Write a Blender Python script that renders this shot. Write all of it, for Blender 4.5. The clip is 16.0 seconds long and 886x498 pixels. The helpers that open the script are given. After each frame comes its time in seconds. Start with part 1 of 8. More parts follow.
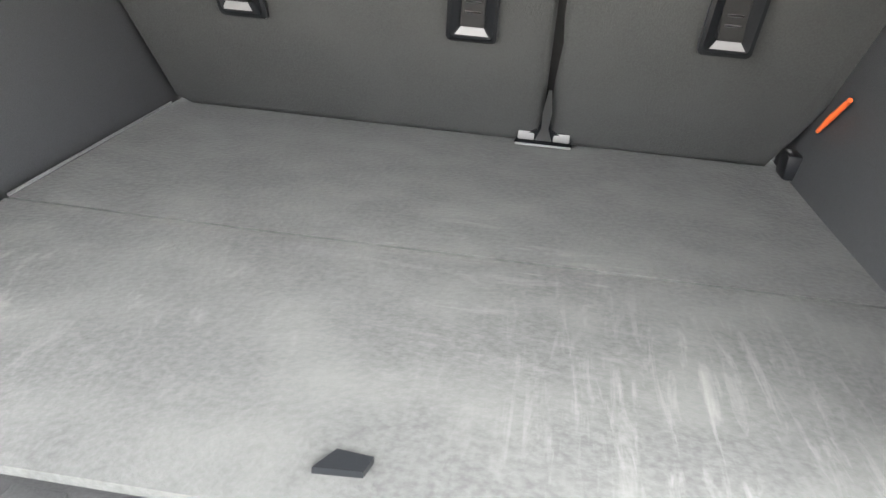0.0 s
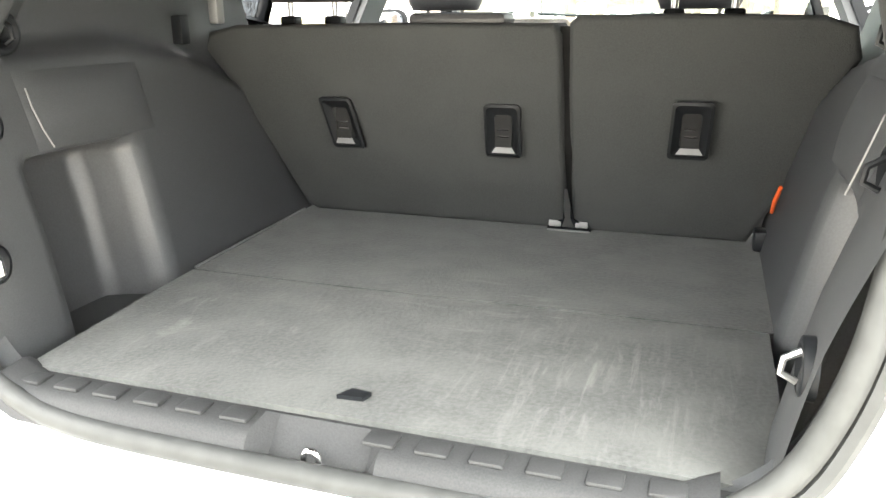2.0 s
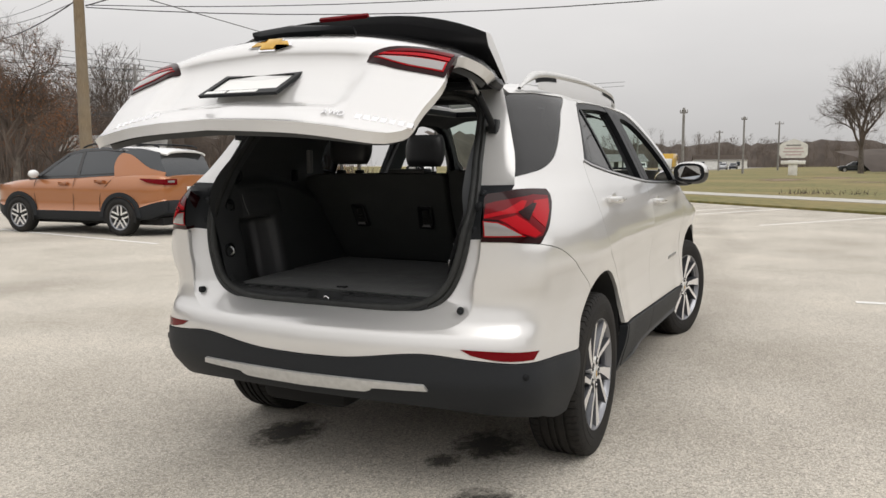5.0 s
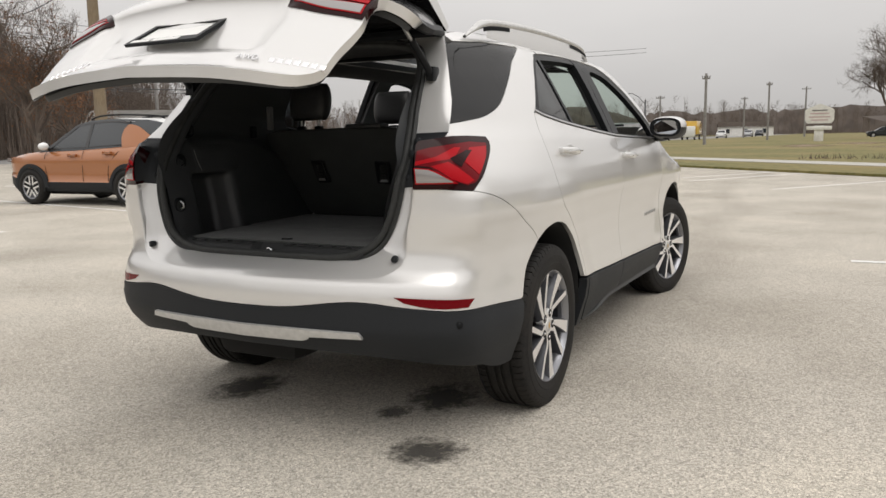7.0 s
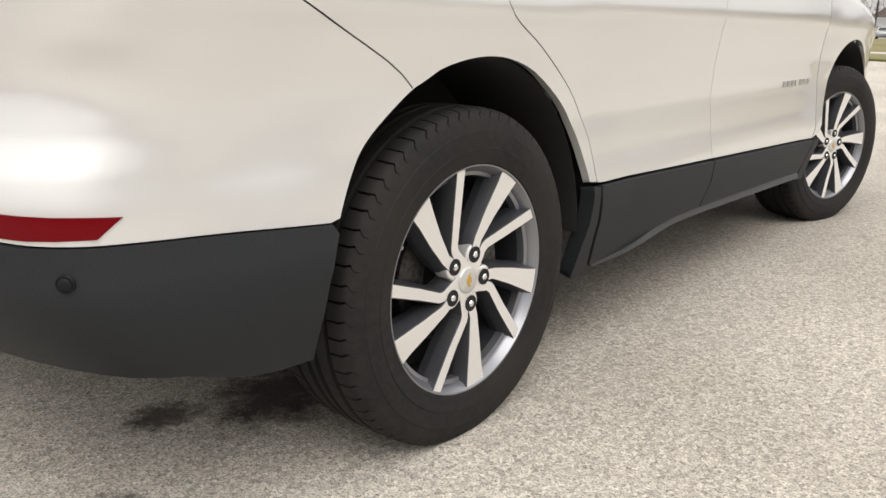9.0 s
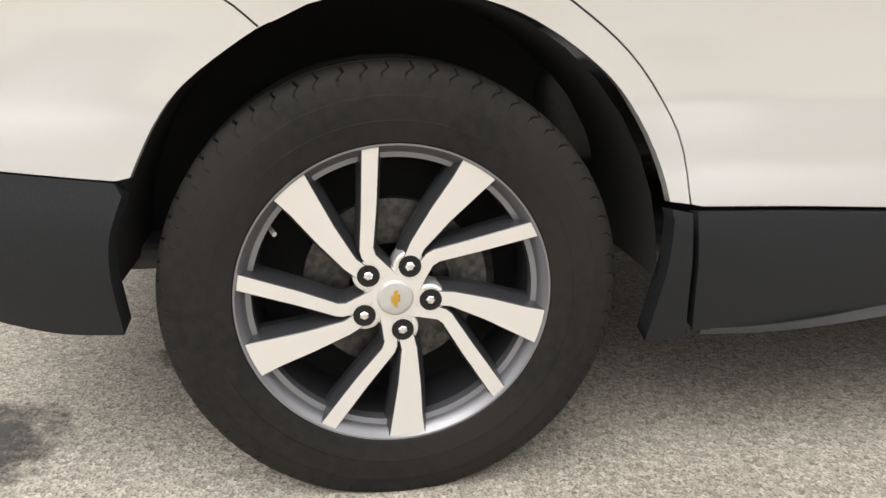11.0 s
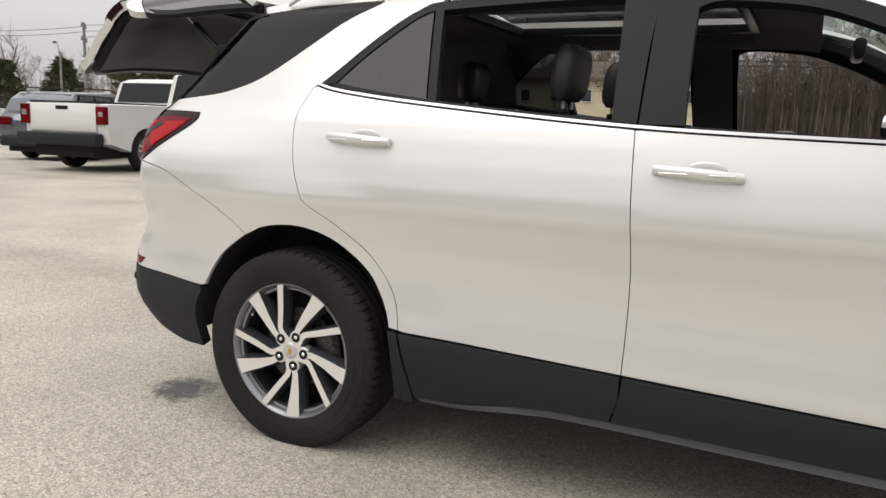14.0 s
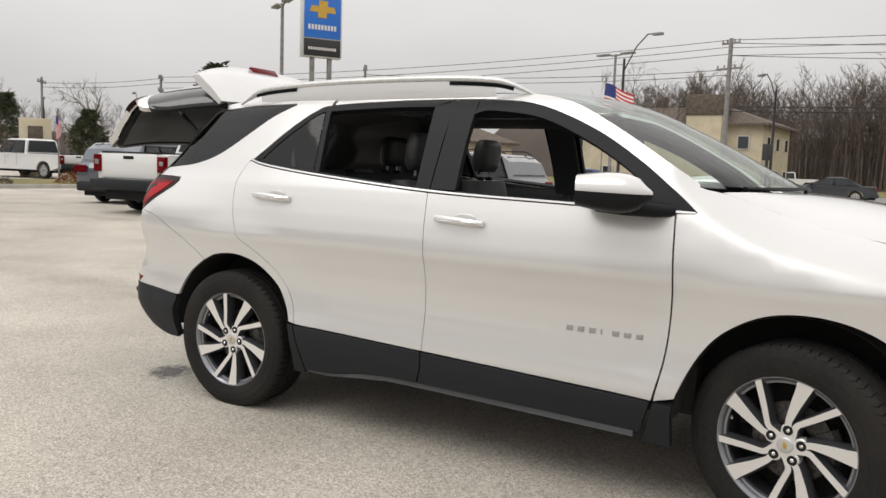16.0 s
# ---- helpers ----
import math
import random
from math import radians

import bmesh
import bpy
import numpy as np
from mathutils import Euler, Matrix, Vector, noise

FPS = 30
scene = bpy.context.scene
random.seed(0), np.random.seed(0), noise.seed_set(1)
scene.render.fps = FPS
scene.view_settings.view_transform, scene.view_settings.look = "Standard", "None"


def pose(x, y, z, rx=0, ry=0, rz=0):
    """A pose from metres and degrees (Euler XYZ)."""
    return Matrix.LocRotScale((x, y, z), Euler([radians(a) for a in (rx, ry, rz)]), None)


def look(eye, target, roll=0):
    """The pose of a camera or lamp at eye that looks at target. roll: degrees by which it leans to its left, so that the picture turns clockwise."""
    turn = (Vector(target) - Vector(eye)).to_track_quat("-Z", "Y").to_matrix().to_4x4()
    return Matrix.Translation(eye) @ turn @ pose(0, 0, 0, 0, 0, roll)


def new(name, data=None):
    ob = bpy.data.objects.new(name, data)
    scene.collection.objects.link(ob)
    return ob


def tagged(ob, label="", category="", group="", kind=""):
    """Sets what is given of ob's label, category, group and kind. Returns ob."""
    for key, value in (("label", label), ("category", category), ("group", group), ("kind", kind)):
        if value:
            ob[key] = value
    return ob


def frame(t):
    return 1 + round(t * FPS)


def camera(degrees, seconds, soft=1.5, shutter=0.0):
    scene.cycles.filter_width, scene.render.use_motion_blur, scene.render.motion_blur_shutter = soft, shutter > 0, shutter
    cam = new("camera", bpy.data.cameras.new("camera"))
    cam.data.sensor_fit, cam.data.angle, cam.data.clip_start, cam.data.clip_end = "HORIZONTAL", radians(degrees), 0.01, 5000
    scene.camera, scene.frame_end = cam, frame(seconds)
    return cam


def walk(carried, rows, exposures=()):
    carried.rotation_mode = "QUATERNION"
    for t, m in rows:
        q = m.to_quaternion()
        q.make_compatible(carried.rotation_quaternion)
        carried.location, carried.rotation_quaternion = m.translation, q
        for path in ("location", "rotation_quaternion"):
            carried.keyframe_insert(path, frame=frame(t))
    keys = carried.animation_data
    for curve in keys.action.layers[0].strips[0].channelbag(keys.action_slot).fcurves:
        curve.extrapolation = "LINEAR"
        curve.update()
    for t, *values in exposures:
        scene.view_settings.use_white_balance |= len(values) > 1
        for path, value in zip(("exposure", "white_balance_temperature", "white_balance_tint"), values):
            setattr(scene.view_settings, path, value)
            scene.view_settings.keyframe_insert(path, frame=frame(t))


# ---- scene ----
cam = camera(59.5, 16.0)
EXPOSURE = [(0, 4.66, 6400, 10), (0.5, 4.84, 6380, 10), (1.0, 4.92, 6350, 10), (1.5, 4.8, 6250, 10), (2.0, 4.26, 6600, 6), (2.5, 3.2, 6350, 10), (3.0, 1.6, 6350, 10), (3.5, 0.1, 6400, 10), (4.0, -0.1, 6500, 10), (6.5, -0.25, 6550, 10), (7.0, -0.22, 6600, 10), (8.0, -0.03, 6600, 10), (9.0, 0.22, 6600, 10), (9.5, 0.36, 6650, 10), (12.0, 0.28, 6650, 10), (12.5, 0.12, 6650, 10), (13.5, -0.1, 6600, 10), (16, -0.18, 6550, 10)]
PATH = [
    (0, (0.122, -1.137, 1.154), (-0.068, 0.681, 0.342), 4.8),
    (0.5, (0.149, -1.107, 1.186), (-0.24, 0.691, 0.4), 3.6),
    (1, (0.17, -1.15, 1.199), (-0.331, 0.641, 0.463), 1.2),
    (1.5, (0.271, -1.313, 1.22), (-0.29, 0.486, 0.55), 0.0),
    (2, (0.42, -1.526, 1.257), (-0.198, 0.286, 0.679), -0.3),
    (2.5, (0.624, -1.802, 1.276), (-0.037, 0.023, 0.796), -0.7),
    (3, (0.836, -2.157, 1.276), (0.14, -0.324, 0.878), -0.9),
    (3.5, (1.097, -2.473, 1.301), (0.371, -0.634, 1.0), -1.4),
    (4, (1.377, -2.764, 1.303), (0.578, -0.947, 1.064), -1.0),
    (4.2, (1.444, -2.92, 1.296), (0.641, -1.102, 1.071), -0.5),
    (6.3, (2.022, -3.532, 1.257), (1.104, -1.767, 1.042), -0.6),
    (6.5, (2.022, -3.499, 1.24), (1.115, -1.73, 1.019), -0.9),
    (7, (2.014, -3.214, 1.189), (1.113, -1.452, 0.903), -1.0),
    (7.5, (1.991, -2.696, 1.101), (1.073, -0.954, 0.752), 0.7),
    (8, (1.92, -2.166, 1.036), (0.953, -0.46, 0.64), 0.6),
    (8.5, (1.893, -1.649, 1.012), (0.813, -0.056, 0.478), 1.1),
    (9, (1.875, -1.220, 0.859), (0.617, 0.238, 0.317), 0.2),
    (9.5, (1.847, -0.851, 0.811), (0.372, 0.363, 0.219), 0.5),
    (9.7, (1.858, -0.704, 0.805), (0.321, 0.412, 0.177), 1.0),
    (11.8, (2.223, 0.248, 0.815), (0.318, 0.007, 0.256), 1.4),
    (12, (2.287, 0.366, 0.833), (0.398, 0.013, 0.278), 1.6),
    (12.5, (2.449, 0.643, 0.936), (0.601, 0.102, 0.395), 1.1),
    (13, (2.703, 0.920, 1.006), (0.862, 0.292, 0.542), 1.5),
    (13.5, (2.907, 1.261, 1.113), (1.091, 0.52, 0.726), 1.9),
    (14, (3.11, 1.625, 1.176), (1.32, 0.792, 0.857), 2.0),
    (14.5, (3.285, 1.99, 1.22), (1.531, 1.077, 0.922), 3.4),
    (15, (3.5, 2.327, 1.234), (1.753, 1.389, 0.977), 3.5),
    (15.5, (3.703, 2.613, 1.272), (1.959, 1.659, 1.055), 2.0),
    (16, (3.832, 2.953, 1.3), (2.107, 1.965, 1.086), 2.0),
]
walk(cam, [(t, look(eye, target, roll)) for t, eye, target, roll in PATH], EXPOSURE)

# ---- world and light ----
world = bpy.data.worlds.new("overcast_sky")
scene.world = world
world.use_nodes = True
wt = world.node_tree
wn, wl = wt.nodes, wt.links
sky = wn.new("ShaderNodeTexSky")
sky.sky_type, sky.sun_disc = "NISHITA", False
sky.sun_elevation, sky.sun_rotation = radians(56), radians(122)
grey = wn.new("ShaderNodeHueSaturation")
grey.inputs["Saturation"].default_value = 0.12
wl.new(sky.outputs[0], grey.inputs["Color"])
skyco = wn.new("ShaderNodeTexCoord")
skymap = wn.new("ShaderNodeMapping")
skymap.inputs["Scale"].default_value = (1.0, 1.0, 3.0)
wl.new(skyco.outputs["Generated"], skymap.inputs[0])
cloud = wn.new("ShaderNodeTexNoise")
cloud.inputs["Scale"].default_value, cloud.inputs["Detail"].default_value = 2.2, 5.0
wl.new(skymap.outputs[0], cloud.inputs["Vector"])
cramp = wn.new("ShaderNodeValToRGB")
cramp.color_ramp.elements[0].position, cramp.color_ramp.elements[0].color = 0.3, (7.3, 7.15, 7.1, 1)
cramp.color_ramp.elements[1].position, cramp.color_ramp.elements[1].color = 0.75, (8.4, 8.22, 8.1, 1)
wl.new(cloud.outputs["Fac"], cramp.inputs[0])
smix = wn.new("ShaderNodeMix")
smix.data_type = "RGBA"
smix.inputs["Factor"].default_value = 0.86
wl.new(grey.outputs[0], smix.inputs[6])
wl.new(cramp.outputs[0], smix.inputs[7])
sep = wn.new("ShaderNodeSeparateXYZ")
wl.new(skyco.outputs["Generated"], sep.inputs[0])
lift = wn.new("ShaderNodeMapRange")
lift.inputs["From Min"].default_value, lift.inputs["From Max"].default_value = 0.03, 0.6
lift.inputs["To Min"].default_value, lift.inputs["To Max"].default_value = 0.86, 1.95
wl.new(sep.outputs["Z"], lift.inputs["Value"])
vm = wn.new("ShaderNodeVectorMath")
vm.operation = "SCALE"
wl.new(smix.outputs[2], vm.inputs[0])
wl.new(lift.outputs[0], vm.inputs["Scale"])
wl.new(vm.outputs[0], wn["Background"].inputs[0])
wn["Background"].inputs[1].default_value = 0.1

sun = new("sun", bpy.data.lights.new("sun", "SUN"))
sun.data.energy, sun.data.angle, sun.data.color = 1.3, radians(45), (1.0, 0.97, 0.93)
sun.matrix_world = look((8, -5, 14), (0, 0, 0))


# ---- materials ----
def material(name, colour, rough=0.5, metal=0.0, coat=0.0, spec=0.5):
    m = bpy.data.materials.new(name)
    m.use_nodes = True
    b = m.node_tree.nodes["Principled BSDF"]
    b.inputs["Base Color"].default_value = (*colour, 1)
    b.inputs["Roughness"].default_value = rough
    b.inputs["Metallic"].default_value = metal
    b.inputs["Coat Weight"].default_value = coat
    b.inputs["Coat Roughness"].default_value = 0.03
    b.inputs["Specular IOR Level"].default_value = spec
    return m


def vary(m, dark, light, scale=20.0, bump=0.0, detail=6.0, big=None, bigscale=1.0, stretch=(1, 1, 1), lo=0.35, hi=0.65):
    """Grain between two colours, with a second broad variation and a fine relief."""
    t = m.node_tree
    n, l = t.nodes, t.links
    b = n["Principled BSDF"]
    co = n.new("ShaderNodeTexCoord")
    mp = n.new("ShaderNodeMapping")
    mp.inputs["Scale"].default_value = stretch
    l.new(co.outputs["Object"], mp.inputs[0])
    a = n.new("ShaderNodeTexNoise")
    a.inputs["Scale"].default_value, a.inputs["Detail"].default_value = scale, detail
    l.new(mp.outputs[0], a.inputs["Vector"])
    r = n.new("ShaderNodeValToRGB")
    r.color_ramp.elements[0].position, r.color_ramp.elements[0].color = lo, (*dark, 1)
    r.color_ramp.elements[1].position, r.color_ramp.elements[1].color = hi, (*light, 1)
    l.new(a.outputs["Fac"], r.inputs[0])
    out = r.outputs[0]
    if big:
        c = n.new("ShaderNodeTexNoise")
        c.inputs["Scale"].default_value, c.inputs["Detail"].default_value = bigscale, 5.0
        l.new(co.outputs["Object"], c.inputs["Vector"])
        f = n.new("ShaderNodeValToRGB")
        f.color_ramp.elements[0].position, f.color_ramp.elements[1].position = 0.42, 0.68
        f.color_ramp.elements[1].color = (0.75, 0.75, 0.75, 1)
        l.new(c.outputs["Fac"], f.inputs[0])
        mx = n.new("ShaderNodeMix")
        mx.data_type = "RGBA"
        l.new(f.outputs[0], mx.inputs["Factor"])
        l.new(out, mx.inputs[6])
        mx.inputs[7].default_value = (*big, 1)
        out = mx.outputs[2]
    l.new(out, b.inputs["Base Color"])
    if bump:
        bp = n.new("ShaderNodeBump")
        bp.inputs["Strength"].default_value, bp.inputs["Distance"].default_value = bump, 0.004
        l.new(a.outputs["Fac"], bp.inputs["Height"])
        l.new(bp.outputs[0], b.inputs["Normal"])
    return m


def pane_material(name, tint, gloss=0.03, ior=1.5):
    """A thin pane: tinted see-through with a Fresnel gloss."""
    m = bpy.data.materials.new(name)
    m.use_nodes = True
    t = m.node_tree
    n, l = t.nodes, t.links
    n.remove(n["Principled BSDF"])
    tr, gl, lw, mx = (n.new("ShaderNode" + k) for k in ("BsdfTransparent", "BsdfGlossy", "LayerWeight", "MixShader"))
    tr.inputs[0].default_value = (*tint, 1)
    gl.inputs["Roughness"].default_value = gloss
    lw.inputs["Blend"].default_value = 0.5
    pw, sc = n.new("ShaderNodeMath"), n.new("ShaderNodeMath")
    pw.operation, sc.operation = "POWER", "MULTIPLY_ADD"
    l.new(lw.outputs["Facing"], pw.inputs[0])
    pw.inputs[1].default_value = 5.0
    f0 = ((ior - 1) / (ior + 1)) ** 2
    l.new(pw.outputs[0], sc.inputs[0])
    sc.inputs[1].default_value, sc.inputs[2].default_value = 1 - f0, f0
    l.new(sc.outputs[0], mx.inputs[0])
    l.new(tr.outputs[0], mx.inputs[1])
    l.new(gl.outputs[0], mx.inputs[2])
    l.new(mx.outputs[0], n["Material Output"].inputs[0])
    return m


PAINT = vary(material("pearl_white_paint", (0.69, 0.685, 0.675), 0.28, 0.44, 1.0, 0.25), (0.678, 0.673, 0.663), (0.702, 0.697, 0.687), 900.0, 0.0, 2.0)
CLAD = vary(material("grained_black_plastic", (0.03, 0.031, 0.033), 0.55, 0, 0, 0.2), (0.0155, 0.0172, 0.0195), (0.023, 0.0252, 0.0285), 600.0, 0.12)
TRIM = vary(material("soft_black_trim", (0.035, 0.037, 0.04), 0.6), (0.038, 0.040, 0.042), (0.049, 0.052, 0.055), 500.0, 0.1)
SILLM = vary(material("worn_black_sill_plastic", (0.02, 0.021, 0.022), 0.65, 0, 0, 0.3), (0.018, 0.019, 0.020), (0.026, 0.027, 0.028), 400.0, 0.1)
BIN = vary(material("smooth_grey_bin_plastic", (0.11, 0.11, 0.112), 0.42, 0, 0, 0.5), (0.044, 0.045, 0.047), (0.054, 0.056, 0.058), 300.0, 0.05)
GLOSSBLACK = material("gloss_black", (0.012, 0.012, 0.013), 0.25, 0, 0.5)
SATIN = material("satin_black_frame", (0.010, 0.011, 0.0125), 0.40, 0, 0, 0.14)
SEALM = vary(material("soft_seal_rubber", (0.03, 0.031, 0.031), 0.6, 0, 0, 0.3), (0.026, 0.0275, 0.027), (0.036, 0.0375, 0.037), 30.0, 0.03)
RUBBER = vary(material("tyre_rubber", (0.03, 0.03, 0.03), 0.75, 0, 0, 0.25), (0.010, 0.0097, 0.0095), (0.016, 0.015, 0.014), 60.0, 0.05, 4.0, (0.022, 0.0195, 0.017), 5.0)
ALLOY = material("machined_alloy", (0.84, 0.83, 0.82), 0.32, 0.65)
ALLOYDARK = material("painted_grey_alloy", (0.26, 0.265, 0.285), 0.3, 0.7)
# Spoke sides and barrel: grey alloy darkened in colour for shade between the spokes.
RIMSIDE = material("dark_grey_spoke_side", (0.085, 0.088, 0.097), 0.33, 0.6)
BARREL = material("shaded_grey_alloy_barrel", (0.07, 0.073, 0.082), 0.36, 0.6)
SILVER = vary(material("silver_plastic", (0.6, 0.6, 0.59), 0.38, 0.5), (0.55, 0.55, 0.54), (0.63, 0.63, 0.62), 40.0)
CHROME = material("chrome", (0.85, 0.85, 0.86), 0.08, 1.0)
STEEL = material("brushed_steel", (0.5, 0.5, 0.5), 0.35, 1.0)
DARKSTEEL = vary(material("cast_iron", (0.1, 0.1, 0.1), 0.5, 0.8), (0.06, 0.06, 0.06), (0.14, 0.13, 0.12), 80.0)
UNDER = material("underbody_black", (0.008, 0.008, 0.008), 0.9)
FLOORPAN = vary(material("dusty_underbody", (0.06, 0.058, 0.055), 0.9), (0.045, 0.043, 0.04), (0.08, 0.077, 0.072), 8.0)
BEZELGREY = material("grey_moulded_lip", (0.17, 0.17, 0.17), 0.38)
PRIVACY = pane_material("privacy_glass", (0.05, 0.055, 0.06))
CLEAR = pane_material("clear_glass", (0.78, 0.86, 0.83))
LAMINATED = pane_material("laminated_green_glass", (0.66, 0.76, 0.70), 0.03, 1.28)
REDLENS = material("red_lamp_lens", (0.13, 0.002, 0.005), 0.15, 0, 0.0, 0.12)
DARKRED = material("smoked_red_lens", (0.016, 0.0015, 0.002), 0.12, 0, 0.0, 0.15)
BRIGHTRED = material("bright_red_lamp_element", (0.36, 0.004, 0.009), 0.2, 0, 0.0, 0.12)
CLEARLENS = material("clear_reverse_lens", (0.30, 0.285, 0.28), 0.18, 0.3, 0.5)
MIRROR = material("tinted_mirror", (0.42, 0.44, 0.47), 0.03, 1.0)
GOLD = vary(material("gold_emblem", (0.6, 0.36, 0.06), 0.3, 0.6), (0.5, 0.28, 0.04), (0.7, 0.45, 0.1), 30.0)
CARPET = vary(material("worn_grey_carpet_board", (0.09, 0.095, 0.095), 0.95), (0.031, 0.033, 0.0325), (0.050, 0.053, 0.051), 150.0, 0.3, 10.0, (0.068, 0.0715, 0.068), 9.0)
def dusty_streaks(m):
    """Pale dust on the carpet: drawn-out smears, densest in one worn patch."""
    t = m.node_tree
    n, l = t.nodes, t.links
    b = n["Principled BSDF"]
    base = b.inputs["Base Color"].links[0].from_socket
    co = n.new("ShaderNodeTexCoord")
    outs = []
    for scale, pos, lo, hi in (((75, 9, 1), (0.30, -0.55, 0.785), 0.52, 0.80), ((9, 42, 1), (0.12, -0.36, 0.785), 0.54, 0.85), ((26, 9, 1), (-0.3, -0.5, 0.785), 0.54, 0.8)):
        mp = n.new("ShaderNodeMapping")
        mp.inputs["Scale"].default_value = scale
        mp.inputs["Rotation"].default_value = (0, 0, 0.12)
        l.new(co.outputs["Object"], mp.inputs[0])
        a = n.new("ShaderNodeTexNoise")
        a.inputs["Scale"].default_value, a.inputs["Detail"].default_value = 1.0, 8.0
        a.inputs["Roughness"].default_value, a.inputs["Distortion"].default_value = 0.66, 0.8
        l.new(mp.outputs[0], a.inputs["Vector"])
        r = n.new("ShaderNodeMapRange")
        r.inputs["From Min"].default_value, r.inputs["From Max"].default_value = lo, hi
        l.new(a.outputs["Fac"], r.inputs["Value"])
        d = n.new("ShaderNodeVectorMath")
        d.operation = "DISTANCE"
        d.inputs[1].default_value = pos
        l.new(co.outputs["Object"], d.inputs[0])
        g = n.new("ShaderNodeMapRange")
        g.inputs["From Min"].default_value, g.inputs["From Max"].default_value = 0.05, 0.30
        g.inputs["To Min"].default_value, g.inputs["To Max"].default_value = 1.0, 0.0
        l.new(d.outputs["Value"], g.inputs["Value"])
        x = n.new("ShaderNodeMath")
        x.operation = "MULTIPLY"
        l.new(r.outputs[0], x.inputs[0])
        l.new(g.outputs[0], x.inputs[1])
        mx = n.new("ShaderNodeMix")
        mx.data_type = "RGBA"
        l.new(x.outputs[0], mx.inputs["Factor"])
        l.new(base, mx.inputs[6])
        mx.inputs[7].default_value = (0.125, 0.128, 0.122, 1)
        base = mx.outputs[2]
    l.new(base, b.inputs["Base Color"])
dusty_streaks(CARPET)
CARPET.node_tree.nodes["Principled BSDF"].inputs["Sheen Weight"].default_value = 0.12
CARPET.node_tree.nodes["Principled BSDF"].inputs["Sheen Roughness"].default_value = 0.45
SEATCLOTH = vary(material("grey_seatback_felt", (0.05, 0.052, 0.054), 0.9), (0.028, 0.030, 0.0298), (0.037, 0.039, 0.0385), 350.0, 0.3, 6.0, (0.040, 0.042, 0.0415), 6.0)
LEATHER = vary(material("black_leather", (0.03, 0.03, 0.031), 0.45), (0.026, 0.026, 0.027), (0.038, 0.038, 0.04), 180.0, 0.2)
HEADLINER = vary(material("charcoal_headliner", (0.035, 0.035, 0.036), 0.95), (0.03, 0.03, 0.031), (0.042, 0.042, 0.043), 300.0, 0.1)
ORANGEPL = material("orange_plastic", (0.75, 0.13, 0.03), 0.5)
WHITEPL = material("white_card", (0.75, 0.75, 0.73), 0.5)


# ---- mesh helpers ----
def part(name, bm, mat, parent=None, label="", smooth=False, angle=None):
    me = bpy.data.meshes.new(name)
    bm.normal_update()
    if smooth:
        for f in bm.faces:
            f.smooth = True
        if angle:
            for e in bm.edges:
                if len(e.link_faces) == 2 and e.calc_face_angle(0) > radians(angle):
                    e.smooth = False
    bm.to_mesh(me)
    bm.free()
    for m in mat if isinstance(mat, (list, tuple)) else (mat,):
        me.materials.append(m)
    ob = new(name, me)
    if parent:
        ob.parent = parent
    return tagged(ob, label)


def thing(name, label, category, at=(0, 0, 0), group="", kind=""):
    ob = new(name)
    ob.empty_display_size = 0.2
    ob.matrix_basis = Matrix.Translation(at)
    return tagged(ob, label, category, group, kind)


def add_box(bm, a, b, bevel=0.0, m=None, seg=2):
    """A box from corner a to corner b, with rounded edges, turned by m."""
    r = bmesh.ops.create_cube(bm, size=1)
    vs = r["verts"]
    for v in vs:
        v.co = Vector([(a[i] + b[i]) / 2 + v.co[i] * (b[i] - a[i]) for i in range(3)])
    if bevel:
        es = list({e for v in vs for e in v.link_edges})
        r2 = bmesh.ops.bevel(bm, geom=es, offset=bevel, segments=seg, affect="EDGES", profile=0.5)
        vs = list({v for v in r2["verts"]} | {v for v in vs if v.is_valid})
    if m is not None:
        bmesh.ops.transform(bm, matrix=m, verts=vs)
    return vs


def box_part(name, a, b, mat, parent=None, bevel=0.0, label="", m=None, seg=2):
    bm = bmesh.new()
    add_box(bm, a, b, bevel, m, seg)
    return part(name, bm, mat, parent, label, bevel > 0, 40)


def add_tube(bm, pts, radius, sides=8, caps=True, closed=False):
    """A tube along points; radius is a number or one for each point."""
    pts = [Vector(p) for p in pts]
    rings = []
    n = len(pts)
    for i, p in enumerate(pts):
        if closed:
            d = pts[(i + 1) % n] - pts[i - 1]
        else:
            d = pts[min(i + 1, n - 1)] - pts[max(i - 1, 0)]
        d.normalize()
        if i == 0:
            a = d.cross(Vector((0, 0, 1)) if abs(d.z) < 0.95 else Vector((1, 0, 0)))
        else:
            a = a - d * a.dot(d)
        a.normalize()
        b = a.cross(d)
        r = radius[i] if isinstance(radius, (list, tuple)) else radius
        rings.append([bm.verts.new(p + (a * math.cos(k) + b * math.sin(k)) * r) for k in (2 * math.pi * j / sides for j in range(sides))])
    for i in range(n if closed else n - 1):
        r0, r1 = rings[i], rings[(i + 1) % n]
        for j in range(sides):
            bm.faces.new((r0[j], r0[(j + 1) % sides], r1[(j + 1) % sides], r1[j]))
    if caps and not closed:
        bm.faces.new(rings[0][::-1])
        bm.faces.new(rings[-1])
    return rings


def tube_part(name, pts, radius, mat, parent=None, sides=8, label="", closed=False):
    bm = bmesh.new()
    add_tube(bm, pts, radius, sides, True, closed)
    return part(name, bm, mat, parent, label, True, 50)


